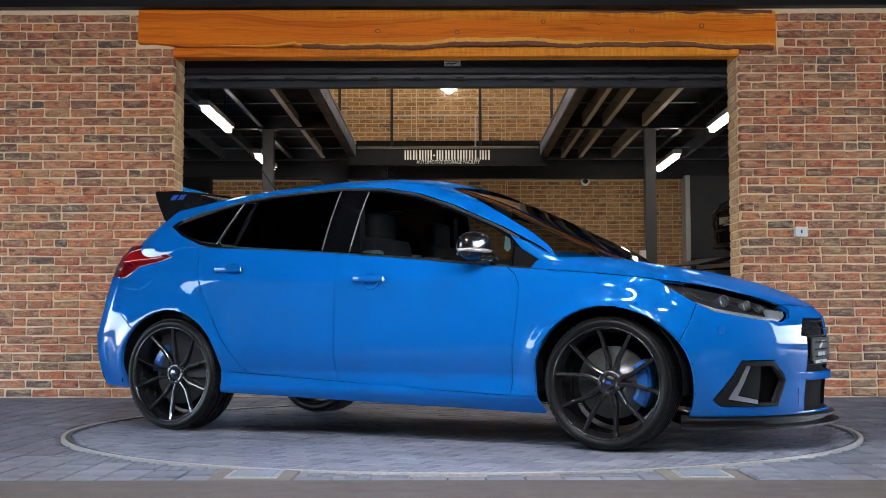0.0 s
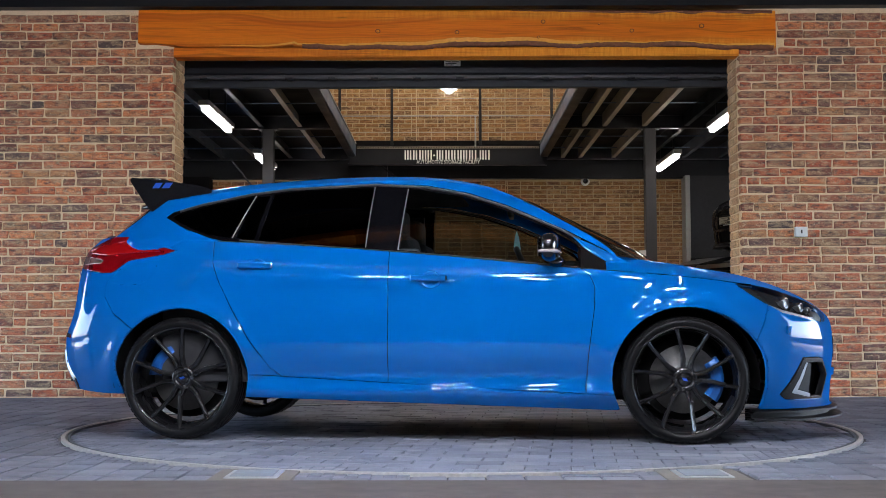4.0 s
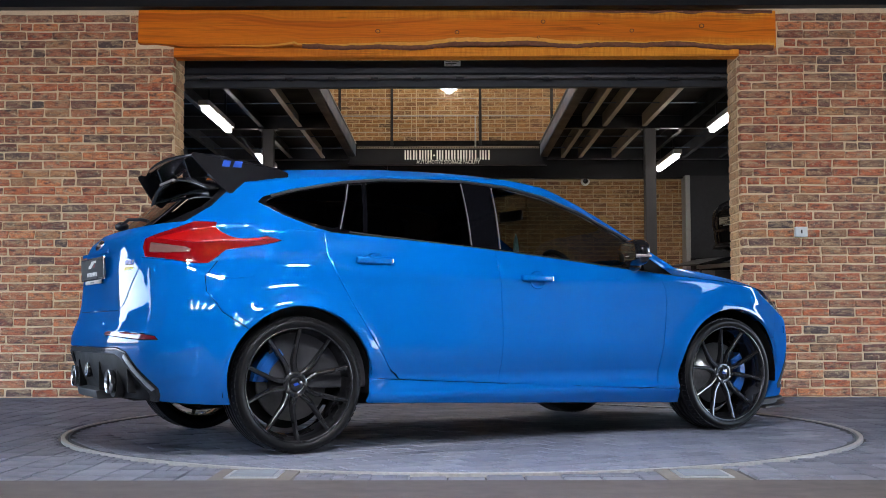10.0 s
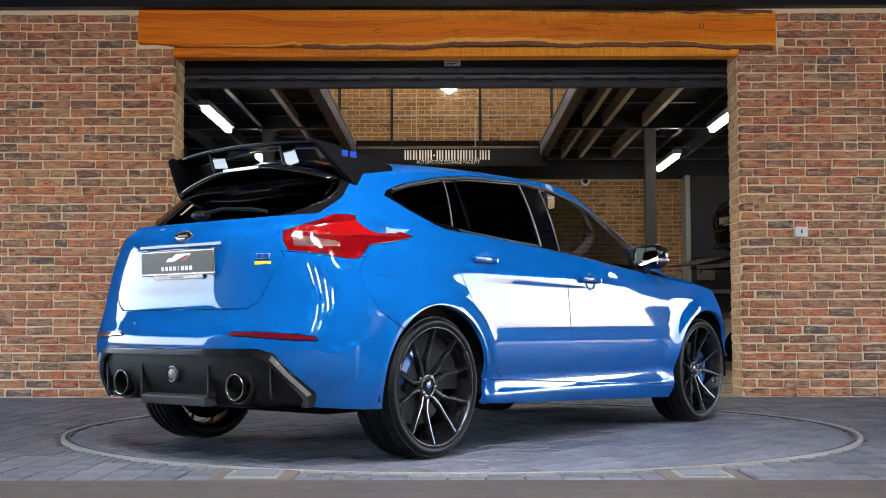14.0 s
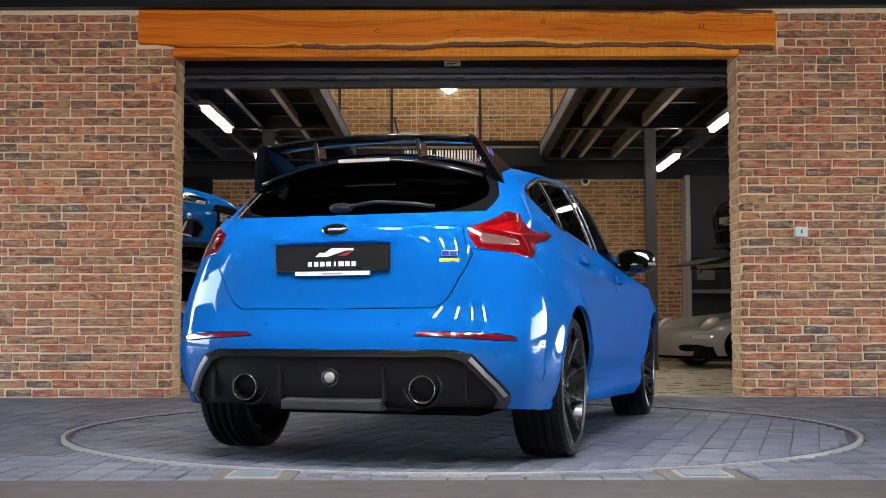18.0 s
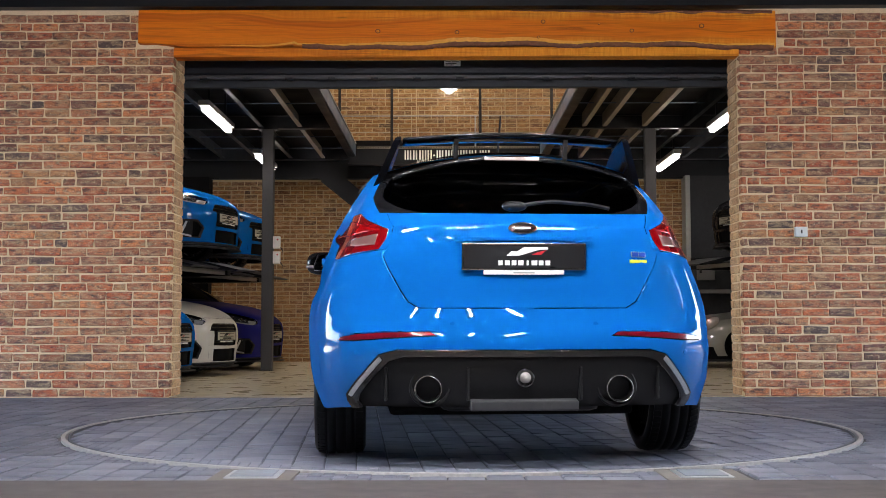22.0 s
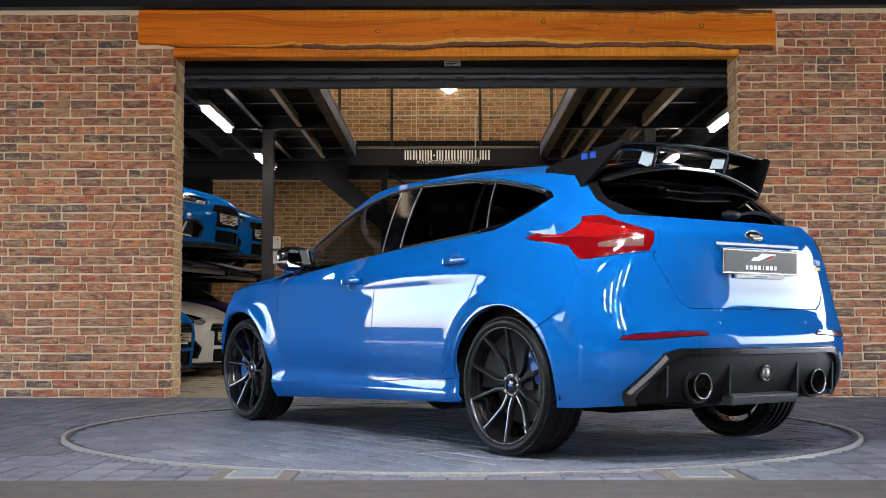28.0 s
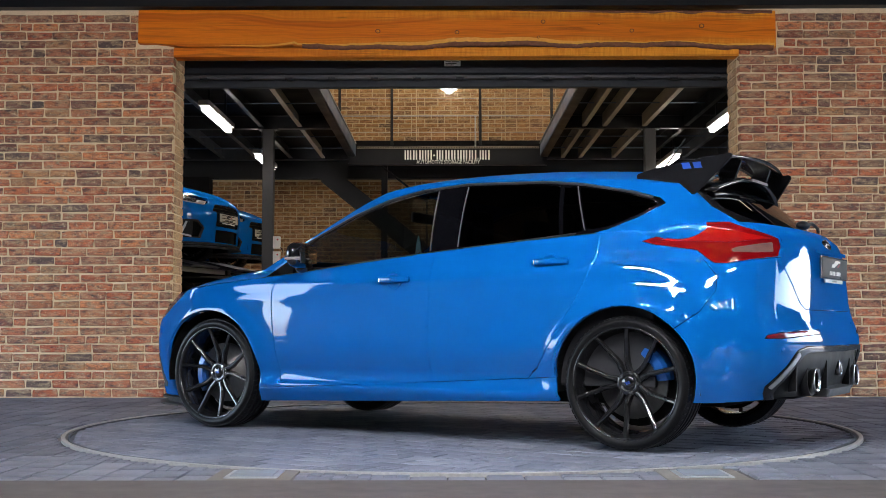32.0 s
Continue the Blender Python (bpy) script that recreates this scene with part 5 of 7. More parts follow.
def caliper_mesh():
    bm = bmesh.new()
    n = 10
    rows = []
    for i in range(n + 1):
        t = i / n
        a = -0.62 + 1.24 * t
        k = 1 - 0.25 * abs(2 * t - 1) ** 3
        rows.append([bm.verts.new((r * math.cos(a), y, r * math.sin(a))) for r, y in ((0.125, 0.016), (0.125 + 0.005, 0.040 * k), (0.150, 0.052 * k), (0.185, 0.050 * k), (0.200, 0.030), (0.200, -0.05), (0.125, -0.05))])
    for p, q in zip(rows, rows[1:]):
        for i in range(7):
            bm.faces.new((p[i], p[(i + 1) % 7], q[(i + 1) % 7], q[i]))
    bm.faces.new(rows[0]), bm.faces.new(rows[-1])
    bmesh.ops.recalc_face_normals(bm, faces=bm.faces[:])
    return finish(bm, "caliper", CALIPER, False)


WHEEL_MESHES["caliper"] = caliper_mesh()


def tread_mesh():
    """Shoulder blocks of the tread, both sides, joined: too many to pick apart."""
    bm = bmesh.new()
    for i in range(64):
        a = 2 * math.pi * i / 64
        for y0, y1, k in ((0.070, 0.103, 0.12), (-0.103, -0.070, -0.12)):
            vs = []
            for r in (0.312, 0.3245):
                for y, q in ((y0, 0.0), (y1, 0.012 if k > 0 else -0.012)):
                    rr = r - (0.006 if abs(y) > 0.1 else 0.0)
                    for da in (-0.036, 0.036):
                        vs.append(bm.verts.new((rr * math.cos(a + da + q), y, rr * math.sin(a + da + q))))
            for f in ((0, 1, 3, 2), (4, 6, 7, 5), (0, 4, 5, 1), (2, 3, 7, 6), (0, 2, 6, 4), (1, 5, 7, 3)):
                bm.faces.new([vs[j] for j in f])
    bmesh.ops.recalc_face_normals(bm, faces=bm.faces[:])
    return finish(bm, "tread", RUBBER)


WHEEL_MESHES["tread"] = tread_mesh()
SPOKES = [finish(spoke_bm(2 * math.pi * i / 5 + math.pi / 2, s), "spoke", WHEEL_BLACK, False) for i in range(5) for s in (0.318, -0.318)]


def add_wheel(car, x, side, turn, pads):
    w = part("wheel", WHEEL_MESHES["barrel"], None, car)
    w.matrix_basis = pose(x, side * 0.770, 0.322, 0, turn, 0 if side > 0 else 180)
    tagged(part("tread", WHEEL_MESHES["tread"], None, w, "worn tread blocks"), kind="stuff")
    for name, key in (("tyre", "tyre"), ("hub", "hub"), ("centre_cap", "cap"), ("cap_mark", "mark")):
        part(name, WHEEL_MESHES[key], None, w)
    for m in SPOKES:
        part("spoke", m, None, w)
    for i in range(5):
        a = 2 * math.pi * i / 5 - math.pi / 2
        part("wheel_nut", WHEEL_MESHES["nut"], None, w).matrix_basis = Matrix.Translation((0.048 * math.cos(a), 0, 0.048 * math.sin(a)))
    d = part("brake", WHEEL_MESHES["disc"], None, car)
    d.matrix_basis = pose(x, side * 0.765, 0.322, 0, 0, 0 if side > 0 else 180)
    part("back_plate", WHEEL_MESHES["back"], None, d)
    a = pads if side > 0 else math.pi - pads
    part("caliper", WHEEL_MESHES["caliper"], None, d, "bright blue brake caliper").matrix_basis = pose(0, 0, 0, 0, -math.degrees(a))


def arch_liner():
    bm = bmesh.new()
    rows = []
    for i in range(25):
        a = math.radians(-8 + 196 * i / 24)
        rows.append([bm.verts.new((0.372 * math.cos(a), y, 0.372 * math.sin(a))) for y in (0.52, 0.70, 0.868)])
    for p, q in zip(rows, rows[1:]):
        for k in range(2):
            bm.faces.new((p[k], p[k + 1], q[k + 1], q[k]))
    bm.faces.new([r[0] for r in rows])
    return bm


def splitter_bm(dx, dy, z0, z1):
    bm = bmesh.new()
    ss = np.linspace(1.62, BODY.hi, 26)
    ring = [(float(q[0]), float(q[1])) for q in BODY.at(ss, np.full(26, 0.165))]
    n = BODY.normal(ss, np.full(26, 0.165))
    out = [(x + dx * n[i][0], max(0, y + dy * n[i][1])) for i, (x, y) in enumerate(ring)]
    inn = [(x - 0.10 * n[i][0], max(0, y - 0.10 * n[i][1])) for i, (x, y) in enumerate(ring)]
    out[-1], inn[-1] = (out[-1][0], 0.0), (inn[-1][0], 0.0)
    full_o = out + [(x, -y) for x, y in reversed(out[:-1])]
    full_i = inn + [(x, -y) for x, y in reversed(inn[:-1])]
    rows = [[bm.verts.new((*p, z)) for p, z in ((i, z1 + 0.012), (((i[0] + o[0]) / 2, (i[1] + o[1]) / 2), z1 + 0.010), (o, z1), (o, z0), (i, z0))] for i, o in zip(full_i, full_o)]
    for a, b in zip(rows, rows[1:]):
        for k in range(5):
            bm.faces.new((a[k], b[k], b[(k + 1) % 5], a[(k + 1) % 5]))
    bmesh.ops.recalc_face_normals(bm, faces=bm.faces[:])
    return bm


def wing_blade(half, x0, x1, z_mid, z_end, thick, rise):
    """A wing blade across the car: x0 its front, x1 its rear edge."""
    bm = bmesh.new()
    rows = []
    n = 28
    for i in range(n + 1):
        y = -half + 2 * half * i / n
        k = (y / half) ** 2
        z = z_mid + (z_end - z_mid) * k
        dx = 0.05 * k
        pts = []
        for t, th in ((0.0, 0.15), (0.2, 0.75), (0.5, 1.0), (0.85, 0.65), (1.0, 0.35)):
            pts.append((x0 + dx * 0.4 + (x1 - x0 + dx * 0.6) * t, z + rise * t * t + thick * th / 2))
        for t, th in ((1.0, 0.35), (0.85, 0.65), (0.5, 1.0), (0.2, 0.75), (0.0, 0.15)):
            pts.append((x0 + dx * 0.4 + (x1 - x0 + dx * 0.6) * t, z + rise * t * t - thick * th / 2))
        rows.append([bm.verts.new((x, y, zz)) for x, zz in pts])
    for a, b in zip(rows, rows[1:]):
        for k in range(10):
            bm.faces.new((a[k], b[k], b[(k + 1) % 10], a[(k + 1) % 10]))
    bm.faces.new(rows[0]), bm.faces.new(rows[-1])
    bmesh.ops.recalc_face_normals(bm, faces=bm.faces[:])
    return bm


def end_plate(side):
    """The leaning side plate of the rear wing."""
    outline = [(-1.262, 1.366), (-1.30, 1.380), (-1.36, 1.396), (-1.50, 1.418), (-1.66, 1.438), (-1.745, 1.447), (-1.755, 1.432), (-1.71, 1.376), (-1.64, 1.292), (-1.585, 1.236), (-1.48, 1.252), (-1.36, 1.282), (-1.275, 1.318)]
    bm = bmesh.new()
    lo, hi = [], []
    for x, z in outline:
        y = 0.608 - (z - 1.26) * 0.50 + 0.02 * max(0, (-x - 1.5))
        lo.append(bm.verts.new((x, side * (y - 0.030 + 0.045 * max(0, z - 1.30)), z)))
        hi.append(bm.verts.new((x, side * (y + 0.004), z)))
    bm.faces.new(lo), bm.faces.new(hi)
    for i in range(len(outline)):
        j = (i + 1) % len(outline)
        bm.faces.new((lo[i], lo[j], hi[j], hi[i]))
    bmesh.ops.recalc_face_normals(bm, faces=bm.faces[:])
    bmesh.ops.bevel(bm, geom=bm.edges[:], offset=0.005, segments=2, affect="EDGES")
    return bm


def ledge_bm(s0, s1, n=60, sides=(1, -1)):
    """The step between body and cabin."""
    bm = bmesh.new()
    for g in sides:
        rows = []
        for s in np.linspace(s0, s1, n + 1):
            z = float(rim_of(s))
            a = BODY.at(s, z)
            m = BODY.normal(s, z)
            rows.append([bm.verts.new((float(a[0] - m[0] * d), g * float(max(0, a[1] - m[1] * d)), z + h)) for d, h in ((0.003, -0.004), (0.009, 0.001), (0.075, 0.004))])
        for p, q in zip(rows, rows[1:]):
            for k in range(2):
                f = (p[k], q[k], q[k + 1], p[k + 1])
                try:
                    bm.faces.new(f if g < 0 else f[::-1])
                except ValueError:
                    pass
    bmesh.ops.recalc_face_normals(bm, faces=bm.faces[:])
    return bm


def seat(car, x, y, rear=False):
    s = part("seat", box(x - 0.24, x + 0.26, y - 0.25, y + 0.25, 0.42, 0.56, 0.05), SEAT_DARK, car, "dark sports seat", True)
    part("seat_back", prism([(x - 0.20, 0.52), (x - 0.10, 0.52), (x - 0.26, 1.10), (x - 0.34, 1.10)], y - 0.22, y + 0.22, "XZ", 0.025), SEAT_DARK, s, smooth=True)
    for d in (-1, 1):
        part("side_bolster", prism([(x - 0.21, 0.60), (x - 0.05, 0.60), (x - 0.20, 1.02), (x - 0.31, 1.02)], y + d * 0.235 - 0.03, y + d * 0.235 + 0.03, "XZ", 0.015), SEAT_DARK if rear else SEAT_PALE, s, smooth=True)
    part("head_rest", box(x - 0.38, x - 0.29, y - 0.12, y + 0.12, 1.07, 1.25, 0.04), SEAT_DARK, s, smooth=True)


def on_tail(y, z):
    """The body surface at the back: place and turn about z of a thing laid on it."""
    s = BODY.end(abs(y) if abs(y) > 0.002 else 0.003, z)[0]
    q, n = BODY.at(s, z), BODY.normal(s, z)
    return float(q[0]), n


def plate(car, x, z, tilt, back, small=""):
    """A dark show plate with plain marks for its lettering."""
    p = part("plate", box(-0.006, 0.006, -0.262, 0.262, -0.057, 0.057, 0.003), CHROME if back else SATIN_BLACK, car, "black show plate in a thin frame")
    p.matrix_basis = pose(x, 0, z, 0, tilt, 0 if not back else 180)
    part("plate_face", box(0.0062, 0.0082, -0.253, 0.253, -0.048, 0.048), PLATE_BLACK, p)
    part("plate_mark", prism([(-0.075, 0.004), (-0.02, 0.004), (0.065, 0.030), (0.10, 0.030), (0.10, 0.040), (0.0, 0.040), (-0.03, 0.022), (-0.055, 0.022)], 0.0083, 0.0092, "YZ"), LETTER, p)
    part("plate_stroke", prism([(0.03, 0.008), (0.07, 0.008), (0.095, 0.028), (0.06, 0.020)], 0.0093, 0.0099, "YZ"), MARK_RED, p)
    for i, wd in enumerate((0.020, 0.020, 0.024, 0.008, 0.022, 0.02, 0.02, 0.018)):
        y = 0.10 - i * 0.0285
        part("plate_bar", box(0.0083, 0.0091, y - wd / 2, y + wd / 2, -0.036, -0.016), LETTER, p)
    part("plate_foot", box(-0.004, 0.007, -0.17, 0.17, -0.075, -0.0575, 0.002), WHITE_PLASTIC, p, "pale strip under the plate")
    part("foot_bar", box(0.0071, 0.0078, -0.045, 0.045, -0.070, -0.063), GREY_PLASTIC, p)


def door_handle(car, side, x, z, far):
    """A pull handle in its scoop."""
    y = float(body_half(np.array(x), np.array(z)))
    bm = box(-0.098, 0.092, -0.011, 0.011, -0.0175, 0.0175, 0.010)
    for v in bm.verts:
        v.co.y -= side * 1.1 * v.co.x ** 2
        v.co.z -= 0.02 * v.co.x
    h = part("door_handle", bm, BLUE, car, smooth=True)
    h.matrix_basis = Matrix.Translation((x, side * (y + 0.024), z))
    part("handle_scoop", lathe([(0.054, -0.003), (0.051, 0.004), (0.046, 0.0048), (0.040, 0.001), (0.022, -0.004), (0.002, -0.005)], "Y", 28), BLUE, h, smooth=True).matrix_basis = Matrix.Translation((0.008, side * -0.0205, -0.010)) @ Matrix.Diagonal((1.0, side, 0.92, 1))
    # a chrome piece added for the white reflection on the handle's end
    part("handle_tip", box(-0.004, 0.004, -0.009, 0.009, -0.012, 0.012, 0.003), CHROME, h, "small chrome piece for the glint on the handle end").matrix_basis = Matrix.Translation((0.092, side * -0.008, -0.002))


def window_trims(car, g):
    """Satin strips along the top of the side windows, thin pale edges on their uprights."""
    def along(pts, lift):
        out = []
        for x, z in dense(list(pts), 0.05, False):
            q = CABIN.side(x, z)
            a = CABIN.at(*q) + CABIN.normal(*q) * lift
            out.append((float(a[0]), g * float(a[1]), float(a[2])))
        return out

    top = [(-1.40, 1.230), (-1.28, 1.266), (-1.0, 1.324), (-0.78, 1.350), (-0.31, 1.368), (-0.03, 1.350), (0.19, 1.307), (0.41, 1.232), (0.70, 1.104), (0.80, 1.050)]
    part("top_strip", tube(along(top, 0.003), 0.0075, 8), TRIM_GREY, car, "dark grey satin strip over the windows", True)
    for pts in ([wl_(-0.165, 0.01), (-0.13, 1.342)], [wl_(-0.34, 0.01), (-0.315, 1.355)], [(-1.075, 1.075), (-0.978, 1.315)]):
        part("upright_edge", tube(along(pts, 0.001), 0.0034, 6), TRIM_PALE, car, "thin pale edge of a window frame")
    part("waist_edge", tube(along([wl_(0.78, 0.004), wl_(0.12, 0.004), wl_(-0.9, 0.004), wl_(-1.03, 0.008)], 0.002), 0.0045, 6), TRIM_GREY, car)


def door_mirror(car, side):
    m = part("door_mirror", ellipsoid(0.046, 0.122, 0.074, (0, 0, 0), 24, 3.0), GLOSS_BLACK, car, "gloss black door mirror", True)
    m.matrix_basis = pose(0.645, side * 0.900, 1.000, 0, 0, 8 * side)
    part("mirror_glass", prism([(-0.092, -0.046), (0.08, -0.050), (0.094, 0.02), (0.07, 0.052), (-0.075, 0.052), (-0.096, 0.01)], -0.0535, -0.048, "YZ"), MIRROR, m)
    part("indicator", ellipsoid(0.055, 0.122, 0.015, (0.001, 0.006 * side, -0.022), 20, 3.0), CLEAR_LENS, m, "clear indicator strip", True)
    part("mirror_foot", ellipsoid(0.045, 0.08, 0.030, (0.02, -0.08 * side, -0.072), 16), GLOSS_BLACK, m, smooth=True)


FOOT = [(0.76, 1.068), (0.86, 1.026), (0.96, 0.972), (1.08, 0.915), (1.20, 0.865), (1.20, 0.830), (1.05, 0.862), (0.83, 0.995)]
CORNER = [(0.80, 1.005), (0.83, 0.992), (1.055, 0.864), (0.80, 0.880)]


def lean(outline, g, y0, y1, bevel):
    """A plate in the flank that leans in towards the roof and the nose."""
    bm = prism(outline, min(g * y0, g * y1), max(g * y0, g * y1), "XZ", bevel)
    for v in bm.verts:
        v.co.y -= g * ((v.co.z - 0.87) * 0.30 + max(0.0, v.co.x - 0.95) * 0.18)
    return bm


def build_car(paint, name, label):
    car = thing(name, label, "car")
    for fl in (False, True):
        for nm in ("front_door", "rear_door", "front_fender"):
            part(nm, panel_mesh(nm, BODY, LOWER[nm], paint, mirror=fl), None, car)
        part("rear_quarter", panel_mesh("rear_quarter", BODY, LOWER["rest"], paint, mirror=fl), None, car)
        for nm in LOWER:
            if "_piece_" in nm and len(LOWER[nm]) > 3:
                part("corner_panel", panel_mesh("corner_panel", BODY, LOWER[nm], paint, 0.0, mirror=fl), None, car)
        part("sill", panel_mesh("sill", BODY, LOWER["sill"], paint, gap=0.003, sink=0.02, lift=0.006, mirror=fl), None, car)
        part("seam_liner", panel_mesh("seam_liner", BODY, LOWER["front_door"] + LOWER["rear_door"] + LOWER["front_fender"] + LOWER["rest"], MATT_BLACK, 0.0, 0.0, -0.011, mirror=fl), None, car)
        t = part("tail_lamp", panel_mesh("tail_lamp", BODY, LOWER["tail_lamp"], RED_LENS, 0.0015, 0.008, 0.002, mirror=fl), None, car, "red wrap-round tail lamp")
        part("clear_lens", panel_mesh("clear_lens", BODY, LOWER["tail_clear"], TAIL_PALE, 0.003, 0.006, 0.0045, mirror=fl), None, t, "pale reversing lens")
        part("lamp_strip", panel_mesh("lamp_strip", BODY, LOWER["tail_strip"], RED_BRIGHT, 0.003, 0.003, 0.0028, mirror=fl), None, t, "bright red lamp strip")
        h = part("head_lamp", panel_mesh("head_lamp", BODY, LOWER["head_lamp"], LAMP_GLASS, 0.003, 0.012, 0.003, mirror=fl), None, car, "clear head lamp with dark inside")
        part("lamp_pod", panel_mesh("lamp_pod", BODY, LOWER["head_lamp"], LAMP_BED, 0.002, 0.0, -0.034, mirror=fl), None, h)
        part("lamp_tip", panel_mesh("lamp_tip", BODY, TIP, LAMP_PALE, 0.004, 0.02, -0.016, mirror=fl), None, h, "bright lamp end")
        part("lamp_lip", panel_mesh("lamp_lip", BODY, LIP, LAMP_PALE, 0.002, 0.01, -0.012, mirror=fl), None, h, "pale lamp lip")
        g = -1 if fl else 1
        for x, yy, z, r in ((1.845, 0.700, 0.714, 0.030), (1.935, 0.622, 0.692, 0.025), (1.985, 0.56, 0.678, 0.018)):
            part("projector", lathe([(r, -0.03), (r, 0.012), (r * 0.86, 0.016), (r * 0.7, 0.004), (0.002, 0.012)], "X", 20), PIPE_DARK, h, smooth=True).matrix_basis = pose(x, g * yy, z, 0, 0, 40 * g)
        part("reflector", panel_mesh("reflector", BODY, LOWER["reflector"], REFLECTOR_RED, 0.0012, 0.006, 0.003, mirror=fl), None, car, "thin red bumper reflector")
        d = part("duct_frame", panel_mesh("duct_frame", BODY, LOWER["duct_frame"], SATIN_BLACK, 0.004, 0.03, 0.004, mirror=fl), None, car, "satin black brake duct frame")
        part("duct", panel_mesh("duct", BODY, LOWER["duct"], MATT_BLACK, 0.002, -0.02, -0.055, mirror=fl), None, d)
        part("duct_lip", panel_mesh("duct_lip", BODY, LOWER["duct_lip"], ALLOY, 0.001, 0.012, -0.004, mirror=fl), None, d, "satin alloy edge")
        part("duct_vane", panel_mesh("duct_vane", BODY, LOWER["duct_vane"], SATIN_BLACK, 0.0, 0.0, -0.028, mirror=fl), None, d)
        part("grille_flank", panel_mesh("grille_flank", BODY, LOWER["grille_flank"], paint, 0.002, 0.01, -0.012, mirror=fl), None, car)
        part("low_flank", panel_mesh("low_flank", BODY, LOWER["low_flank"], paint, 0.002, 0.01, -0.014, mirror=fl), None, car)
        part("diffuser_trim", panel_mesh("diffuser_trim", BODY, LOWER["diffuser_trim"], ALLOY, 0.001, 0.008, 0.010, mirror=fl), None, car, "satin alloy diffuser trim")
        for nm, mt in (("front_window", GLASS_CLEAR), ("rear_window", GLASS_TINT), ("quarter_window", GLASS_TINT), ("corner_window", GLASS_TINT)):
            part(nm, panel_mesh(nm, CABIN, UPPER[nm], mt, 0.002, 0.004, -0.003, mirror=fl), None, car)
        part("window_surround", panel_mesh("window_surround", CABIN, UPPER["surround"], PILLAR_BLACK, 0.0025, 0.006, 0.0, mirror=fl), None, car, "black window surround")
        part("pillar_frame", panel_mesh("pillar_frame", CABIN, UPPER["rest"], paint, 0.0, 0.0, 0.0, mirror=fl), None, car)
        part("pillar_foot", lean(FOOT, g, 0.700, 0.788, 0.006), paint, car, smooth=True)
        part("corner_trim", lean(CORNER, g, 0.700, 0.792, 0.003), MATT_BLACK, car, "dark corner trim")
        door_handle(car, g, -0.925, 0.920, True)
        door_handle(car, g, 0.010, 0.848, False)
        door_mirror(car, g)
        window_trims(car, g)
        part("end_plate", end_plate(g), WING_BLACK, car, "gloss black rear wing end plate")
        bm = prism([(-0.055, -0.018), (-0.015, -0.018), (0.0, 0.018), (-0.04, 0.018)], -0.001, 0.001)
        prism([(0.0, -0.018), (0.045, -0.018), (0.05, 0.0), (0.06, 0.018), (0.018, 0.018)], -0.001, 0.001, bm=bm)
        part("wing_mark", bm, MARK_BLUE, car, "small blue mark").matrix_basis = Matrix.Translation((-1.555, g * 0.5475, 1.395)) @ Matrix.Rotation(g * math.radians(26.6), 4, "X")
        for x in (-AXLE, AXLE):
            part("arch_liner", arch_liner(), MATT_BLACK, car).matrix_basis = Matrix.Translation((x, 0, HUB)) @ Matrix.Diagonal((1, g, 1, 1))
        add_wheel(car, -AXLE, g, 17, math.radians(140))
        add_wheel(car, AXLE, g, -9, math.radians(0))
        # tail pipes
        e = part("tail_pipe", lathe([(0.052, 0.10), (0.056, 0.0), (0.0575, -0.004), (0.0555, -0.008), (0.0525, 0.0), (0.050, 0.03)], "X", 36, close=True), PIPE_CHROME, car, "bright tail pipe with a dark bore", True)
        e.matrix_basis = Matrix.Translation((on_tail(0.402, 0.336)[0] - 0.010, g * 0.402, 0.336))
        part("pipe_bore", lathe([(0.0515, 0.004), (0.049, 0.03), (0.047, 0.16), (0.002, 0.161)], "X", 28, mouth=True), MATT_BLACK, e, "matt black bore", True)
        part("pipe_ring", lathe([(0.066, 0.06), (0.078, 0.022), (0.084, 0.024), (0.086, 0.06), (0.066, 0.07)], "X", 32, close=True), SATIN_BLACK, e, smooth=True).matrix_basis = Matrix.Translation((0.0, g * -0.008, 0.006))
        for y in (0.235, 0.575):
            dx = on_tail(y, 0.36)[0] - on_tail(0.05, 0.36)[0] + 0.012
            part("diffuser_fin", prism([(dx - 2.105, 0.44), (dx - 2.135, 0.425), (dx - 2.130, 0.29), (dx - 2.09, 0.285)], g * y - 0.006, g * y + 0.006, "XZ", 0.003), SATIN_BLACK, car)
        part("washer_cover", box(-0.004, 0.004, -0.026, 0.026, -0.022, 0.022, 0.003), paint, car).matrix_basis = Matrix.Translation(tuple(BODY.at(*BODY.side(1.86, 0.575)) * np.array([1, g, 1]))) @ pose(0, 0, 0, 0, 0, 38 * g)
        for y, z in ((0.70, 0.485), (0.30, 0.605)):
            x, n = on_tail(y, z)
            part("parking_sensor", lathe([(0.011, -0.002), (0.011, 0.0015), (0.008, 0.0022), (0.001, 0.0022)], "X", 14), paint, car).matrix_basis = Matrix.Translation((x, g * y, z)) @ pose(0, 0, 0, 0, 0, 180 - g * math.degrees(math.atan2(float(n[1]), -float(n[0]))))
    part("fuel_flap", panel_mesh("fuel_flap", BODY, cut_panels(BODY, 0.72, 0.96, [("flap", FLAP)], 0.02, 0.02)["flap"], paint, 0.003, 0.004, 0.0022, mirror=True), None, car)
    part("bonnet", cap("bonnet", BODY, rim_of, 0.93, BODY.hi, paint, bonnet_shape, power=4.5), None, car)
    part("roof", cap("roof", CABIN, cabin_rim, CABIN.lo, CABIN.hi, paint, ridge, ns=90, power=2.2), None, car)
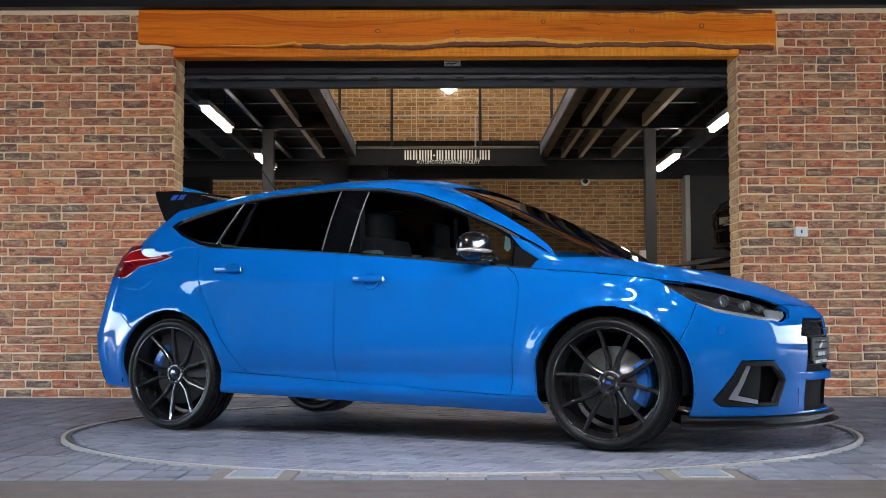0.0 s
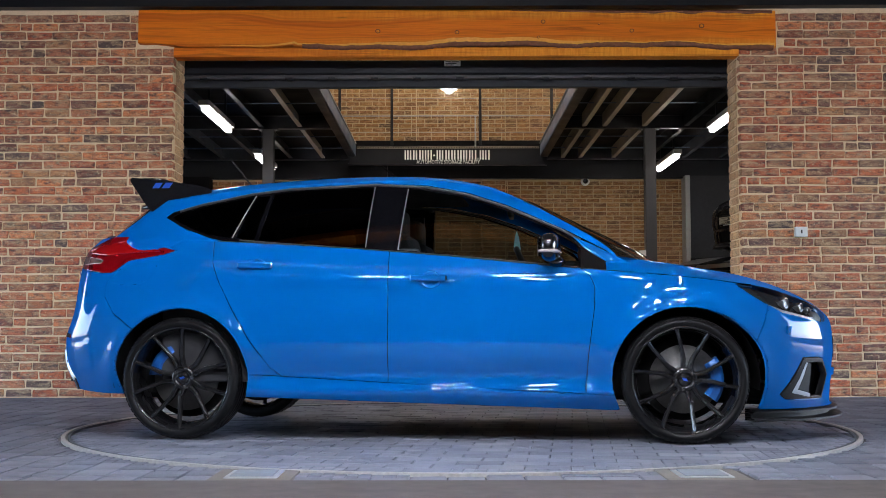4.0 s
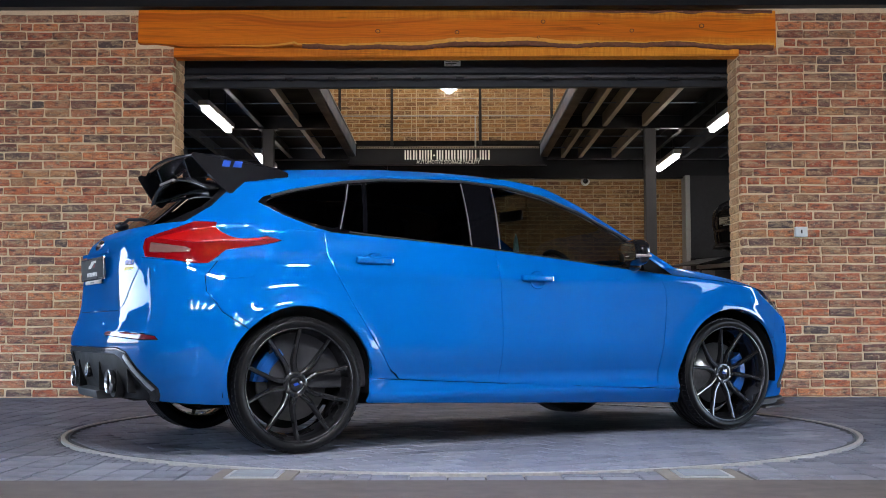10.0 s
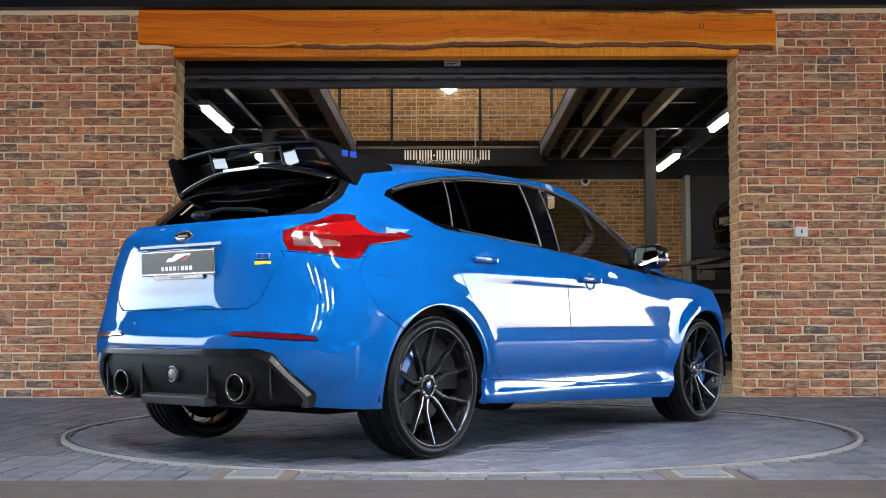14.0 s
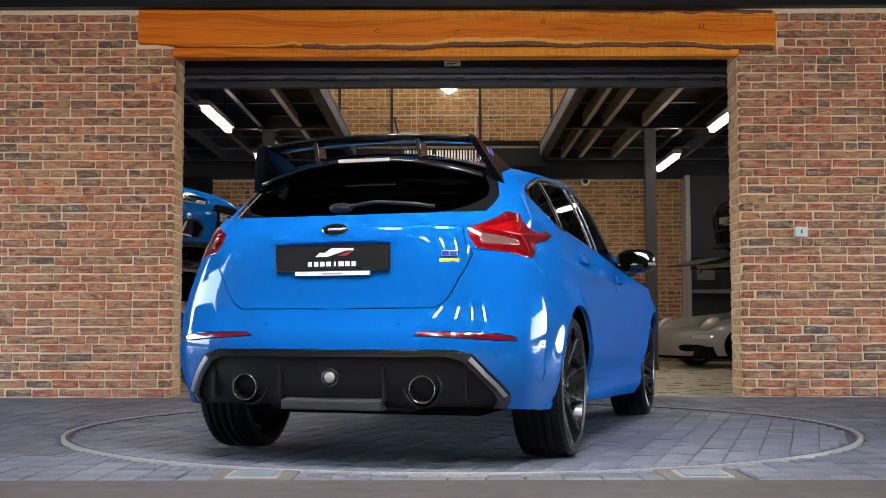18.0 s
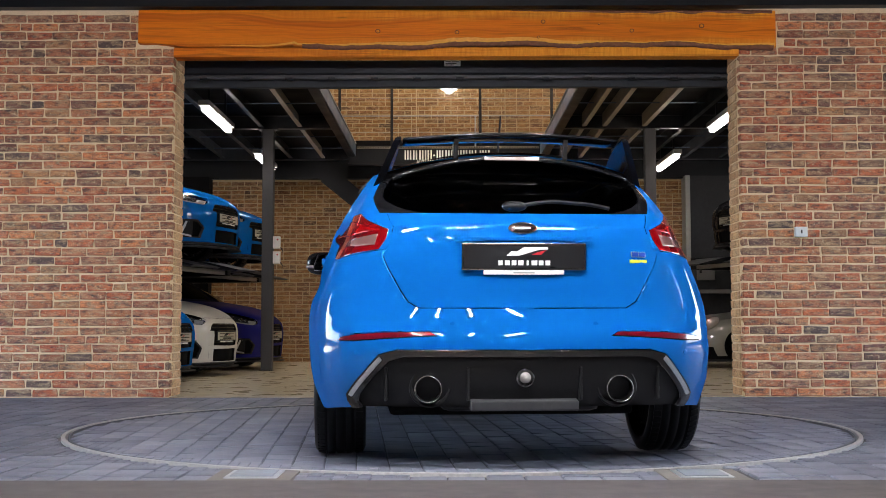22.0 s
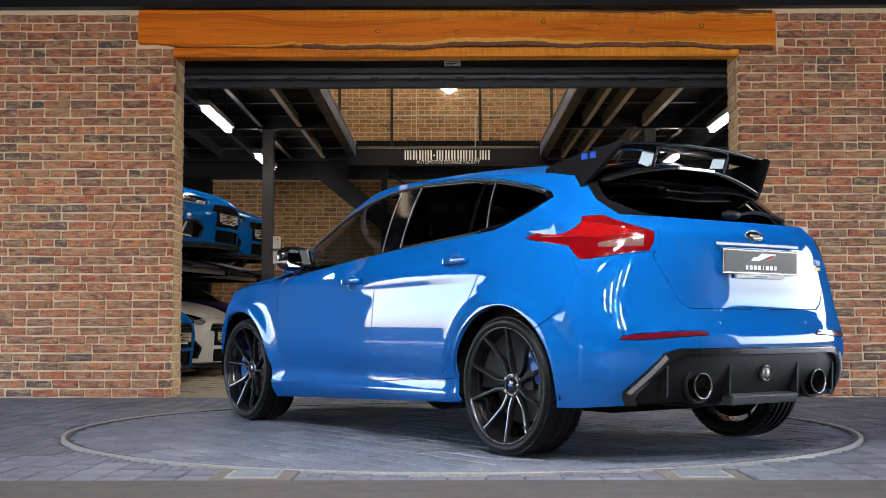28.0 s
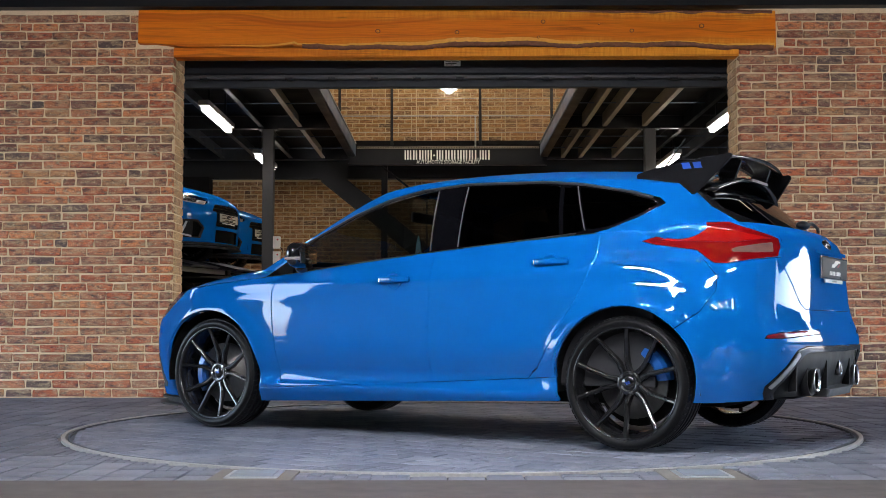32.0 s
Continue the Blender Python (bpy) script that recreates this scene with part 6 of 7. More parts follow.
    part("wing_base", cap("wing_base", CABIN, lambda s: cabin_rim(s) + 0.008, CABIN.lo, -1.62, GLOSS_BLACK, lambda x: ridge(x) + 0.012, ns=40, power=2.2), None, car, "gloss black wing base at the end of the roof")
    part("front_bumper", panel_mesh("front_bumper", BODY, LOWER["front_bumper"], paint, both=True), None, car)
    part("rear_bumper", panel_mesh("rear_bumper", BODY, LOWER["rear_bumper"], paint, both=True), None, car)
    part("tailgate", panel_mesh("tailgate", BODY, LOWER["hatch"], paint, 0.0036, 0.020, both=True), None, car)
    part("tail_liner", panel_mesh("tail_liner", BODY, LOWER["hatch"] + LOWER["rear_bumper"], MATT_BLACK, 0.0, 0.0, -0.011, both=True), None, car)
    part("diffuser_edge", panel_mesh("diffuser_edge", BODY, LOWER["diffuser_edge"], GLOSS_BLACK, 0.003, 0.012, 0.006, both=True), None, car, "gloss black diffuser edge")
    part("diffuser", panel_mesh("diffuser", BODY, LOWER["diffuser"], SATIN_BLACK, 0.002, -0.01, -0.022, both=True), None, car, "black rear diffuser panel")
    g = part("grille", panel_mesh("grille", BODY, LOWER["grille"], MATT_BLACK, 0.002, -0.03, -0.045, both=True), None, car, "black front grille")
    for i in range(7):
        z = 0.405 + i * 0.036
        x = float(nose(z)) - 0.03
        part("grille_bar", tube([(x - 0.055, -0.36, z), (x - 0.01, -0.2, z), (x, 0, z), (x - 0.01, 0.2, z), (x - 0.055, 0.36, z)], 0.004, 6), GLOSS_BLACK, g)
    part("lower_grille", panel_mesh("lower_grille", BODY, LOWER["lower_grille"], MATT_BLACK, 0.002, -0.03, -0.045, both=True), None, car, "black lower grille")
    oval = Matrix.Translation((-2.064, 0, 1.006)) @ pose(0, 0, 0, 0, 20) @ pose(0, 0, 0, 0, 0, 180) @ Matrix.Diagonal((1, 1.08, 0.48, 1))
    part("badge", lathe([(0.052, -0.01), (0.052, 0.006), (0.046, 0.009), (0.002, 0.010)], "X", 32), GLOSS_BLACK, car, "dark oval badge", True).matrix_basis = oval
    part("badge_ring", lathe([(0.050, -0.01), (0.058, -0.01), (0.057, 0.009), (0.051, 0.010)], "X", 32, close=True), CHROME, car, smooth=True).matrix_basis = oval
    part("badge_bar", box(0.009, 0.0105, -0.030, 0.030, -0.010, 0.010), GREY_PLASTIC, car).matrix_basis = oval
    part("windscreen", panel_mesh("windscreen", CABIN, UPPER["windscreen"], GLASS_CLEAR, 0.003, 0.006, -0.001, both=True), None, car)
    part("back_window", panel_mesh("back_window", CABIN, UPPER["back_window"], GLASS_TINT, 0.003, 0.004, -0.001, both=True), None, car, "dark tinted back window")
    part("window_seal", panel_mesh("window_seal", CABIN, UPPER["hatch_top"], GLOSS_BLACK, 0.002, 0.006, 0.0, both=True), None, car)
    part("waist_step", ledge_bm(BODY.lo, -1.15), paint, car, smooth=True)
    for g in (1, -1):
        part("waist_trim", ledge_bm(-1.15, 1.02, 60, (g,)), SATIN_BLACK, car, "black waist trim", True)
    part("cowl", prism([(0.98, 0.90), (1.30, 0.905), (1.28, 0.925), (1.0, 0.95)], -0.60, 0.60, "XZ", 0.01), SATIN_BLACK, car)
    sp = part("splitter", splitter_bm(0.030, 0.016, 0.148, 0.158), SATIN_BLACK, car, "satin black front splitter")
    part("splitter_blade", splitter_bm(0.055, 0.030, 0.108, 0.118), SATIN_BLACK, sp, "thin lower splitter blade")
    part("splitter_web", splitter_bm(-0.015, -0.012, 0.116, 0.146), SATIN_BLACK, sp)
    part("underbody", box(-1.70, 1.85, -0.55, 0.55, 0.20, 0.27, 0.02), MATT_BLACK, car)
    part("rear_silencer", box(-2.00, -1.72, -0.34, 0.34, 0.235, 0.33, 0.04), SATIN_BLACK, car, smooth=True)
    part("skid_panel", prism([(-2.115, 0.245), (-2.125, 0.285), (-2.06, 0.295), (-2.03, 0.245)], -0.225, 0.225, "XZ", 0.006), SKID, car, "grey skid panel")
    f = part("rear_fog_lamp", lathe([(0.040, 0.03), (0.040, 0.0), (0.032, -0.006), (0.030, 0.0), (0.002, -0.006)], "X", 28), DARK_LENS, car, "round rear fog lamp", True)
    f.matrix_basis = Matrix.Translation((-2.122, 0, 0.383))
    part("fog_lens", lathe([(0.024, 0.0), (0.023, -0.007), (0.002, -0.010)], "X", 24), FOG_LENS, f, smooth=True)
    # rear wing, aerial, wiper, plates, marks
    part("upper_blade", wing_blade(0.490, -1.57, -1.765, 1.452, 1.432, 0.024, 0.008), GLOSS_BLACK, car, "gloss black upper wing blade", True)
    lb = part("lower_blade", wing_blade(0.535, -1.45, -1.725, 1.372, 1.285, 0.036, -0.016), GLOSS_BLACK, car, "gloss black lower wing blade", True)
    part("brake_light", box(-0.006, 0.006, -0.125, 0.125, -0.008, 0.008, 0.003), CLEAR_LENS, lb, "long high brake light").matrix_basis = Matrix.Translation((-1.729, 0, 1.352))
    for y in (-0.25, 0.25):
        part("wing_strut", prism([(-1.58, 1.355), (-1.68, 1.350), (-1.72, 1.455), (-1.63, 1.452)], y - 0.011, y + 0.011, "XZ", 0.004), GLOSS_BLACK, car)
    part("aerial", tube([(-1.16, 0, 1.425), (-1.20, 0, 1.47), (-1.32, 0, 1.62)], 0.005, 8), SATIN_BLACK, car, "short black roof aerial")
    w = part("rear_wiper", ellipsoid(0.035, 0.055, 0.024, (0, 0, 0), 16), SATIN_BLACK, car, smooth=True)
    w.matrix_basis = Matrix.Translation((-1.955, 0.02, 1.112))
    part("wiper_arm", tube([(-0.01, 0.0, 0.0), (-0.005, -0.16, 0.022), (0.012, -0.34, 0.010), (0.03, -0.42, -0.004)], 0.009, 6), SATIN_BLACK, w)
    plate(car, -2.100, 0.886, 3, True)
    plate(car, 2.178, 0.480, 0, False)
    part("plate_shadow_box", box(-2.094, -2.088, -0.29, 0.29, 0.955, 0.972, 0.002), paint, car)
    x, n = on_tail(0.50, 0.905)
    k = part("model_mark", box(-0.003, 0.004, -0.034, 0.034, -0.012, 0.012, 0.002), ALLOY, car, "small blue model mark with a pale edge")
    for q in (-0.016, 0.016):
        part("mark_field", box(-0.0062, -0.0028, q - 0.0145, q + 0.0145, -0.0095, 0.0095, 0.001), MARK_BLUE, k)
    k.matrix_basis = Matrix.Translation((x - 0.002, -0.50, 0.900)) @ pose(0, 0, 0, 0, 0, math.degrees(math.atan2(float(n[1]), -float(n[0]))))
    part("yellow_mark", box(-0.003, 0.003, -0.042, 0.042, -0.038, -0.022, 0.002), MARK_YELLOW, k, "small yellow mark")
    # inside
    part("floor_pan", box(-1.65, 1.1, -0.74, 0.74, 0.24, 0.40), MATT_BLACK, car)
    for g in (-1, 1):
        part("door_lining", box(-1.45, 0.95, g * 0.79 - 0.02, g * 0.79 + 0.02, 0.30, 0.86, 0.01), SEAT_DARK, car)
        seat(car, 0.12, g * 0.36)
        seat(car, -0.72, g * 0.36, True)
        part("b_pillar", prism([(-0.19, 0.9), (-0.30, 0.9), (-0.30, 1.30), (-0.20, 1.30)], g * 0.60 - 0.03, g * 0.60 + 0.03), SEAT_DARK, car)
    part("luggage_cover", box(-1.85, -1.05, -0.66, 0.66, 0.94, 0.98, 0.01), SEAT_DARK, car)
    part("bulkhead", box(1.05, 1.15, -0.72, 0.72, 0.24, 0.90), MATT_BLACK, car)
    part("dashboard", prism([(0.62, 0.60), (0.60, 0.86), (0.68, 0.945), (0.95, 0.94), (1.08, 0.90), (1.08, 0.60)], -0.70, 0.70, "XZ", 0.03), SEAT_DARK, car, smooth=True)
    st = part("steering_wheel", bmesh_torus(0.185, 0.016), SATIN_BLACK, car, smooth=True)
    st.matrix_basis = pose(0.52, -0.36, 0.86, 0, -24, 0)
    part("wheel_boss", ellipsoid(0.03, 0.07, 0.06), SATIN_BLACK, st, smooth=True)
    for a in (0, 180, 270):
        part("wheel_arm", box(-0.01, 0.01, 0.05, 0.18, -0.018, 0.018), SATIN_BLACK, st).matrix_basis = pose(0, 0, 0, a)
    part("inside_mirror", box(0.38, 0.41, -0.12, 0.12, 1.235, 1.30, 0.015), SATIN_BLACK, car, smooth=True)
    part("hanging_tag", prism([(0.0, 0.0), (0.022, 0.02), (0.012, 0.09), (0.0, 0.13), (-0.012, 0.09), (-0.02, 0.02)], -0.004, 0.004), TAG_BLUE, car, "pale blue hanging air freshener").matrix_basis = Matrix.Translation((0.43, 0.0, 1.03))
    part("head_lining", box(-1.0, 0.1, -0.50, 0.50, 1.360, 1.375), SEAT_DARK, car)
    return car


def bmesh_torus(R, r, n=40, k=10):
    bm = bmesh.new()
    rings = []
    for i in range(n):
        a = 2 * math.pi * i / n
        rings.append([bm.verts.new((r * math.sin(2 * math.pi * j / k), (R + r * math.cos(2 * math.pi * j / k)) * math.cos(a), (R + r * math.cos(2 * math.pi * j / k)) * math.sin(a))) for j in range(k)])
    for i in range(n):
        for j in range(k):
            bm.faces.new((rings[i][j], rings[(i + 1) % n][j], rings[(i + 1) % n][(j + 1) % k], rings[i][(j + 1) % k]))
    bmesh.ops.recalc_face_normals(bm, faces=bm.faces[:])
    return bm


LAMP_BED = plain("lamp_bed", (0.045, 0.045, 0.048), 0.22, 0.5, 60, 0.3, 0.02)
LAMP_PALE = plain("lamp_pale", (0.34, 0.345, 0.36), 0.22, 0.3, 60, 0.15, 0.02)
TIP = cut_panels(BODY, 0.56, 0.76, [("tip", LAMP_TIP)], 0.02, 0.02)["tip"]
LIP = cut_panels(BODY, 0.56, 0.76, [("lip", LAMP_LIP)], 0.02, 0.02)["lip"]
TAIL_PALE = plain("tail_pale_lens", (0.17, 0.085, 0.075), 0.1, 0.1, 30, 0.1, 0.01, 1.0)
FOG_LENS = plain("fog_lens", (0.30, 0.27, 0.25), 0.15, 0, 30, 0.1, 0.02, 1.0)
SKID = plain("skid_grey", (0.045, 0.045, 0.048), 0.5, 0, 60, 0.15, 0.05)
LAMP_GLASS = glass("lamp_glass", (0.85, 0.87, 0.88), 1.5)
TAG_BLUE = plain("tag_blue", (0.30, 0.62, 0.70), 0.6, 0, 40, 0.05, 0.02)
hero = build_car(BLUE, "hatchback_car", "bright blue five-door hatchback with black wheels")


# ---- parked cars in the hall ----
def repaint(car, paint):
    """Gives a copy its own paint, and a pale plate with dark bars."""
    for o in car.children_recursive:
        for s in o.material_slots:
            for old, fresh in ((BLUE, paint), (PLATE_BLACK, PLATE_PALE), (LETTER, SATIN_BLACK)):
                if s.material == old and fresh is not old:
                    s.link, s.material = "OBJECT", fresh
                    break


def parked(nose_x, nose_y, z, heading, paint, label):
    """A parked car whose front stands at (nose_x, nose_y)."""
    a = math.radians(heading)
    car = copy_thing(hero, pose(nose_x - 2.22 * math.cos(a), nose_y - 2.22 * math.sin(a), z, 0, 0, heading))
    car.name = "hatchback_car"
    repaint(car, paint)
    return tagged(car, label, "car", "parked cars")


PARK = -14
parked(-2.66, 14.40, 1.435, PARK, BLUE, "bright blue hatchback parked on a lift platform")
parked(-2.62, 16.75, 1.435, PARK, BLUE, "bright blue hatchback on the far lift platform")
parked(-2.68, 14.45, 0.004, PARK, WHITE_PAINT, "white hatchback parked under a lift platform")
parked(-2.42, 16.70, 0.004, PARK, NAVY, "deep blue hatchback parked under a lift platform")
parked(-2.86, 12.75, 0.004, PARK, BLUE, "bright blue hatchback parked by the brick jamb")
parked(3.92, 16.40, 1.60, 205, BLACK_PAINT, "black hatchback raised on a lift platform")


def lift_platform(x, y, z, heading, name_label):
    b = thing("lift_platform", name_label, "car lift", pose(x, y, z, 0, 0, heading), "lift platforms")
    for s in (-1, 1):
        part("runway", prism([(-4.5, -0.09), (-0.62, -0.09), (-0.10, -0.135), (-0.06, -0.12), (-0.58, -0.004), (-4.5, -0.004)], s * 0.62 - 0.36, s * 0.62 + 0.36, "XZ", 0.004), STEEL, b)
        part("side_beam", box(-4.5, -0.55, s * 1.05 - 0.05, s * 1.05 + 0.05, -0.16, 0.02, 0.006), STEEL, b)
    part("tread_plate", box(-4.4, -0.6, -0.24, 0.24, -0.08, -0.06), STEEL, b)
    part("front_bar", box(-0.66, -0.58, -1.0, 1.0, -0.15, -0.095, 0.006), RIM_STEEL, b)
    for q in ((-4.3, -1.18), (-4.3, 1.18)):
        part("lift_column", box(q[0] - 0.08, q[0] + 0.08, q[1] - 0.08, q[1] + 0.08, -z, 1.2, 0.008), STEEL, b)
    return b


for x, y in ((-2.62, 14.40), (-2.58, 16.75)):
    lift_platform(x, y, 1.43, PARK, "dark steel car lift platform, raised")
lift_platform(3.60, 16.40, 1.595, 205, "dark steel car lift platform, raised high")


def sports_coupe():
    """A low rounded grey coupe of which the nose and a front wheel show."""
    car = thing("sports_coupe", "grey-silver low sports coupe with round lamps", "car")
    w2 = line((-2.2, 0.74), (-1.3, 0.80), (0.0, 0.78), (0.8, 0.74), (1.2, 0.735), (1.6, 0.68), (1.95, 0.585), (2.2, 0.52))
    p2 = line((-2.2, 0.80), (-1.2, 0.90), (0.0, 0.87), (1.2, 0.885), (1.7, 0.85), (2.2, 0.78))
    t2 = line((0.12, -0.06), (0.25, -0.02), (0.45, 0.0), (0.60, -0.01), (0.72, -0.06), (0.85, -0.14))
    n2 = line((0.12, 2.08), (0.25, 2.14), (0.40, 2.15), (0.52, 2.10), (0.60, 2.0), (0.85, 1.7))
    r2 = line((0.12, -2.05), (0.35, -2.15), (0.6, -2.12), (0.85, -1.95))
    half2 = lambda x, z: p2(x) + t2(z)
    sh = Shell(half2, r2, n2, -1.2, 1.1, (3.0, 2.0), (2.6, 2.0), 1.2)
    low = [(sh.lo - 0.1, 0.17), (sh.hi + 0.1, 0.17), (sh.hi + 0.1, 0.0), (sh.lo - 0.1, 0.0)]
    top = []
    for s in np.linspace(sh.lo - 0.05, sh.hi + 0.05, 90):
        z = 0.7
        for _ in range(6):
            z = float(w2(sh.at(np.clip(s, sh.lo, sh.hi), z)[0]))
        top.append((float(s), z))
    intake = soften([sh.end(0.30, 0.33, False), sh.end(0.62, 0.33, False), sh.end(0.66, 0.24, False), sh.end(0.32, 0.23, False)], 1)
    lamp2 = soften([sh.end(0.48, 0.47, False), sh.end(0.68, 0.47, False), sh.end(0.70, 0.42, False), sh.end(0.50, 0.41, False)], 1)
    got = cut_panels(sh, 0.12, 0.86, [("none", low), ("none", top + [(sh.hi + 0.1, 1.2), (sh.lo - 0.1, 1.2)]), ("none", circle(1.15, 0.32, 0.35)), ("none", circle(-1.15, 0.32, 0.35)), ("lamp", lamp2), ("intake", intake)], 0.04, 0.035)

    def rim(s):
        z = np.full(np.shape(s), 0.7)
        for _ in range(8):
            z = w2(sh.at(s, z)[..., 0])
        return z

    part("body", panel_mesh("body", sh, got["rest"], SILVER, 0.003, 0.01, both=True), None, car)
    part("bonnet", cap("bonnet", sh, rim, sh.lo, sh.hi, SILVER, line((-2.2, 0.78), (-1.2, 0.9), (0.3, 0.86), (0.9, 0.80), (1.5, 0.70), (1.9, 0.60), (2.2, 0.52))), None, car)
    part("indicator_lamp", panel_mesh("indicator_lamp", sh, got["lamp"], CLEAR_LENS, 0.003, 0.01, 0.002, both=True), None, car)
    part("air_intake", panel_mesh("air_intake", sh, got["intake"], MATT_BLACK, 0.003, -0.01, -0.03, both=True), None, car)
    hh = lambda x, z: 0.68 - 0.30 * np.clip((z - 0.75) / 0.5, 0, 1.2) ** 1.3
    cab = Shell(hh, line((0.7, -1.9), (1.0, -1.3), (1.25, -0.7)), line((0.7, 1.0), (0.95, 0.55), (1.25, 0.0)), -0.5, 0.0, (3.0, 2.0), (5.0, 2.4), 1.0)
    rest = cut_panels(cab, 0.70, 1.22, [("x", [(9, 9), (9.1, 9), (9, 9.1)])], 0.06, 0.05)["rest"]
    part("cabin_glass", panel_mesh("cabin_glass", cab, rest, DARK_LENS, 0.0, both=True), None, car)
    part("roof", cap("roof", cab, lambda s: np.full(np.shape(s), 1.22), cab.lo, cab.hi, SILVER, line((-0.8, 1.24), (-0.3, 1.29), (0.1, 1.24)), 30, 10), None, car)
    for g in (-1, 1):
        h = part("head_lamp", ellipsoid(0.15, 0.085, 0.075, (0, 0, 0), 20), CLEAR_LENS, car, "oval head lamp", True)
        h.matrix_basis = pose(1.75, g * 0.62, 0.635, 0, 28, -14 * g)
        add_wheel(car, 1.15, g, 10, 0.5)
        add_wheel(car, -1.15, g, 10, 2.4)
        for x in (1.15, -1.15):
            part("arch_liner", arch_liner(), MATT_BLACK, car).matrix_basis = Matrix.Translation((x, 0, HUB)) @ Matrix.Diagonal((0.93, 0.95 * g, 0.93, 1))
    part("underbody", box(-1.9, 1.95, -0.7, 0.7, 0.13, 0.30), MATT_BLACK, car)
    for o in car.children_recursive:
        for s in o.material_slots:
            if s.material == WHEEL_BLACK:
                s.link, s.material = "OBJECT", ALLOY
    return car


coupe = sports_coupe()
coupe.matrix_basis = pose(3.12 + 2.14 * math.cos(math.radians(20)), 17.1 + 2.14 * math.sin(math.radians(20)), 0.004, 0, 0, 200)
tagged(coupe, group="parked cars")

# clutter under the raised lift
b = thing("document_board", "small pale notice board on the dark panel", "board", Matrix.Translation((4.30, 19.62, 1.36)))
part("panel", box(-0.15, 0.15, 0.0, 0.03, 0.0, 0.20, 0.004), BOARD_GREY, b)
part("dark_tag", box(-0.11, -0.07, -0.004, -0.0005, 0.12, 0.17), SATIN_BLACK, b)
solid("shelf_rail", box(4.06, 5.5, 19.45, 19.6, 1.14, 1.20, 0.004), BOARD_GREY, "grey shelf rail on the dark panel", "shelf", m=Matrix.Translation((0, 0.06, 0)))


# ---- bricks and pavers ----
def rough_block(lx, ly, lz, seed, jig=0.0025, bevel=0.0):
    """One brick or paver, centred, with slightly uneven corners and worn edges."""
    rnd = random.Random(seed)
    bm = bmesh.new()
    for a in (-1, 1):
        for b in (-1, 1):
            for c in (-1, 1):
                bm.verts.new((a * lx / 2 + rnd.uniform(-jig, jig), b * ly / 2 + rnd.uniform(-jig, jig) * 0.6, c * lz / 2 + rnd.uniform(-jig, jig)))
    bm.verts.ensure_lookup_table()
    for q in ((0, 1, 3, 2), (4, 6, 7, 5), (0, 4, 5, 1), (2, 3, 7, 6), (0, 2, 6, 4), (1, 5, 7, 3)):
        bm.faces.new([bm.verts[i] for i in q])
    if bevel:
        bmesh.ops.bevel(bm, geom=bm.edges[:], offset=bevel, segments=1, affect="EDGES")
    return bm


def brick_face(wall, x0, x1, z1, seed, keep):
    """Courses of bricks on the front of a wall from x0 to x1."""
    rnd = random.Random(seed)
    full = [finish(rough_block(0.214, 0.10, 0.064, i, 0.006, 0.006), "brick", BRICK) for i in range(9)]
    half = [finish(rough_block(0.103, 0.10, 0.064, i + 9, 0.006, 0.006), "brick", BRICK) for i in range(5)]
    course, z = 0, 0.0
    while z + 0.066 < z1:
        x = x0 - (0.1125 if course % 2 else 0.0)
        if rnd.random() < 0.25:
            x -= 0.056
        while x < x1 - 0.02:
            small = rnd.random() < 0.10 or x + 0.16 > x1
            w = 0.1125 if small else 0.225
            c = x + w / 2
            if x + w > x1 + 0.01:
                w = x1 - x
                c = x + w / 2
            if x < x0 - 0.001:
                w2 = x + w - x0
                c, cut = x0 + w2 / 2, w2
            else:
                cut = w
            if cut > 0.04 and keep(c, z):
                ob = new("brick", rnd.choice(half if cut < 0.17 else full))
                ob.parent = wall
                s = (cut - 0.0125) / (0.103 if cut < 0.17 else 0.214)
                ob.matrix_basis = Matrix.LocRotScale((c, WALL + 0.048 + rnd.uniform(-0.009, 0.005), z + 0.0375), Euler((rnd.uniform(-0.01, 0.01), rnd.uniform(-0.008, 0.008), rnd.uniform(-0.01, 0.01))), (s, 1, rnd.uniform(0.90, 1.01)))
            x += w
        course, z = course + 1, z + 0.075


def brick_return(wall, x, side, seed, z1):
    """The bricks of a jamb, joined: two to a course, turned into the opening."""
    rnd = random.Random(seed)
    bm = bmesh.new()
    z, course = 0.0, 0
    while z + 0.066 < z1:
        cuts = (0.1065, 0.21, 0.42) if course % 2 else (0.1065, 0.315, 0.42)
        for y0, y1 in zip(cuts, cuts[1:]):
            b = rough_block(0.05, y1 - y0 - 0.010, 0.064, rnd.randrange(9999), 0.003, 0.004)
            off = Vector((x - side * 0.025 + rnd.uniform(-0.002, 0.002), WALL + (y0 + y1) / 2, z + 0.0375))
            for v in b.verts:
                v.co += off
            me = bpy.data.meshes.new("tmp")
            b.to_mesh(me)
            b.free()
            bm.from_mesh(me)
            bpy.data.meshes.remove(me)
        z, course = z + 0.075, course + 1
    # the jamb's paler brick colour carries its lit look
    ob = part("jamb_bricks", bm, BRICK_LIT, wall, "red brick jamb, coloured paler as if lit")
    tagged(ob, kind="stuff")


wl, wr = bpy.data.objects["wall_left"], bpy.data.objects["wall_right"]
in_lintel = lambda x, z: not (z > 2.97 and -2.62 < x < 2.79)
brick_face(wl, -3.93, LEFT, 3.36, 21, in_lintel)
brick_face(wr, RIGHT, 3.86, 3.36, 22, in_lintel)
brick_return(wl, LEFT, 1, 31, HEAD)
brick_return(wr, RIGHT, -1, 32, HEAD)


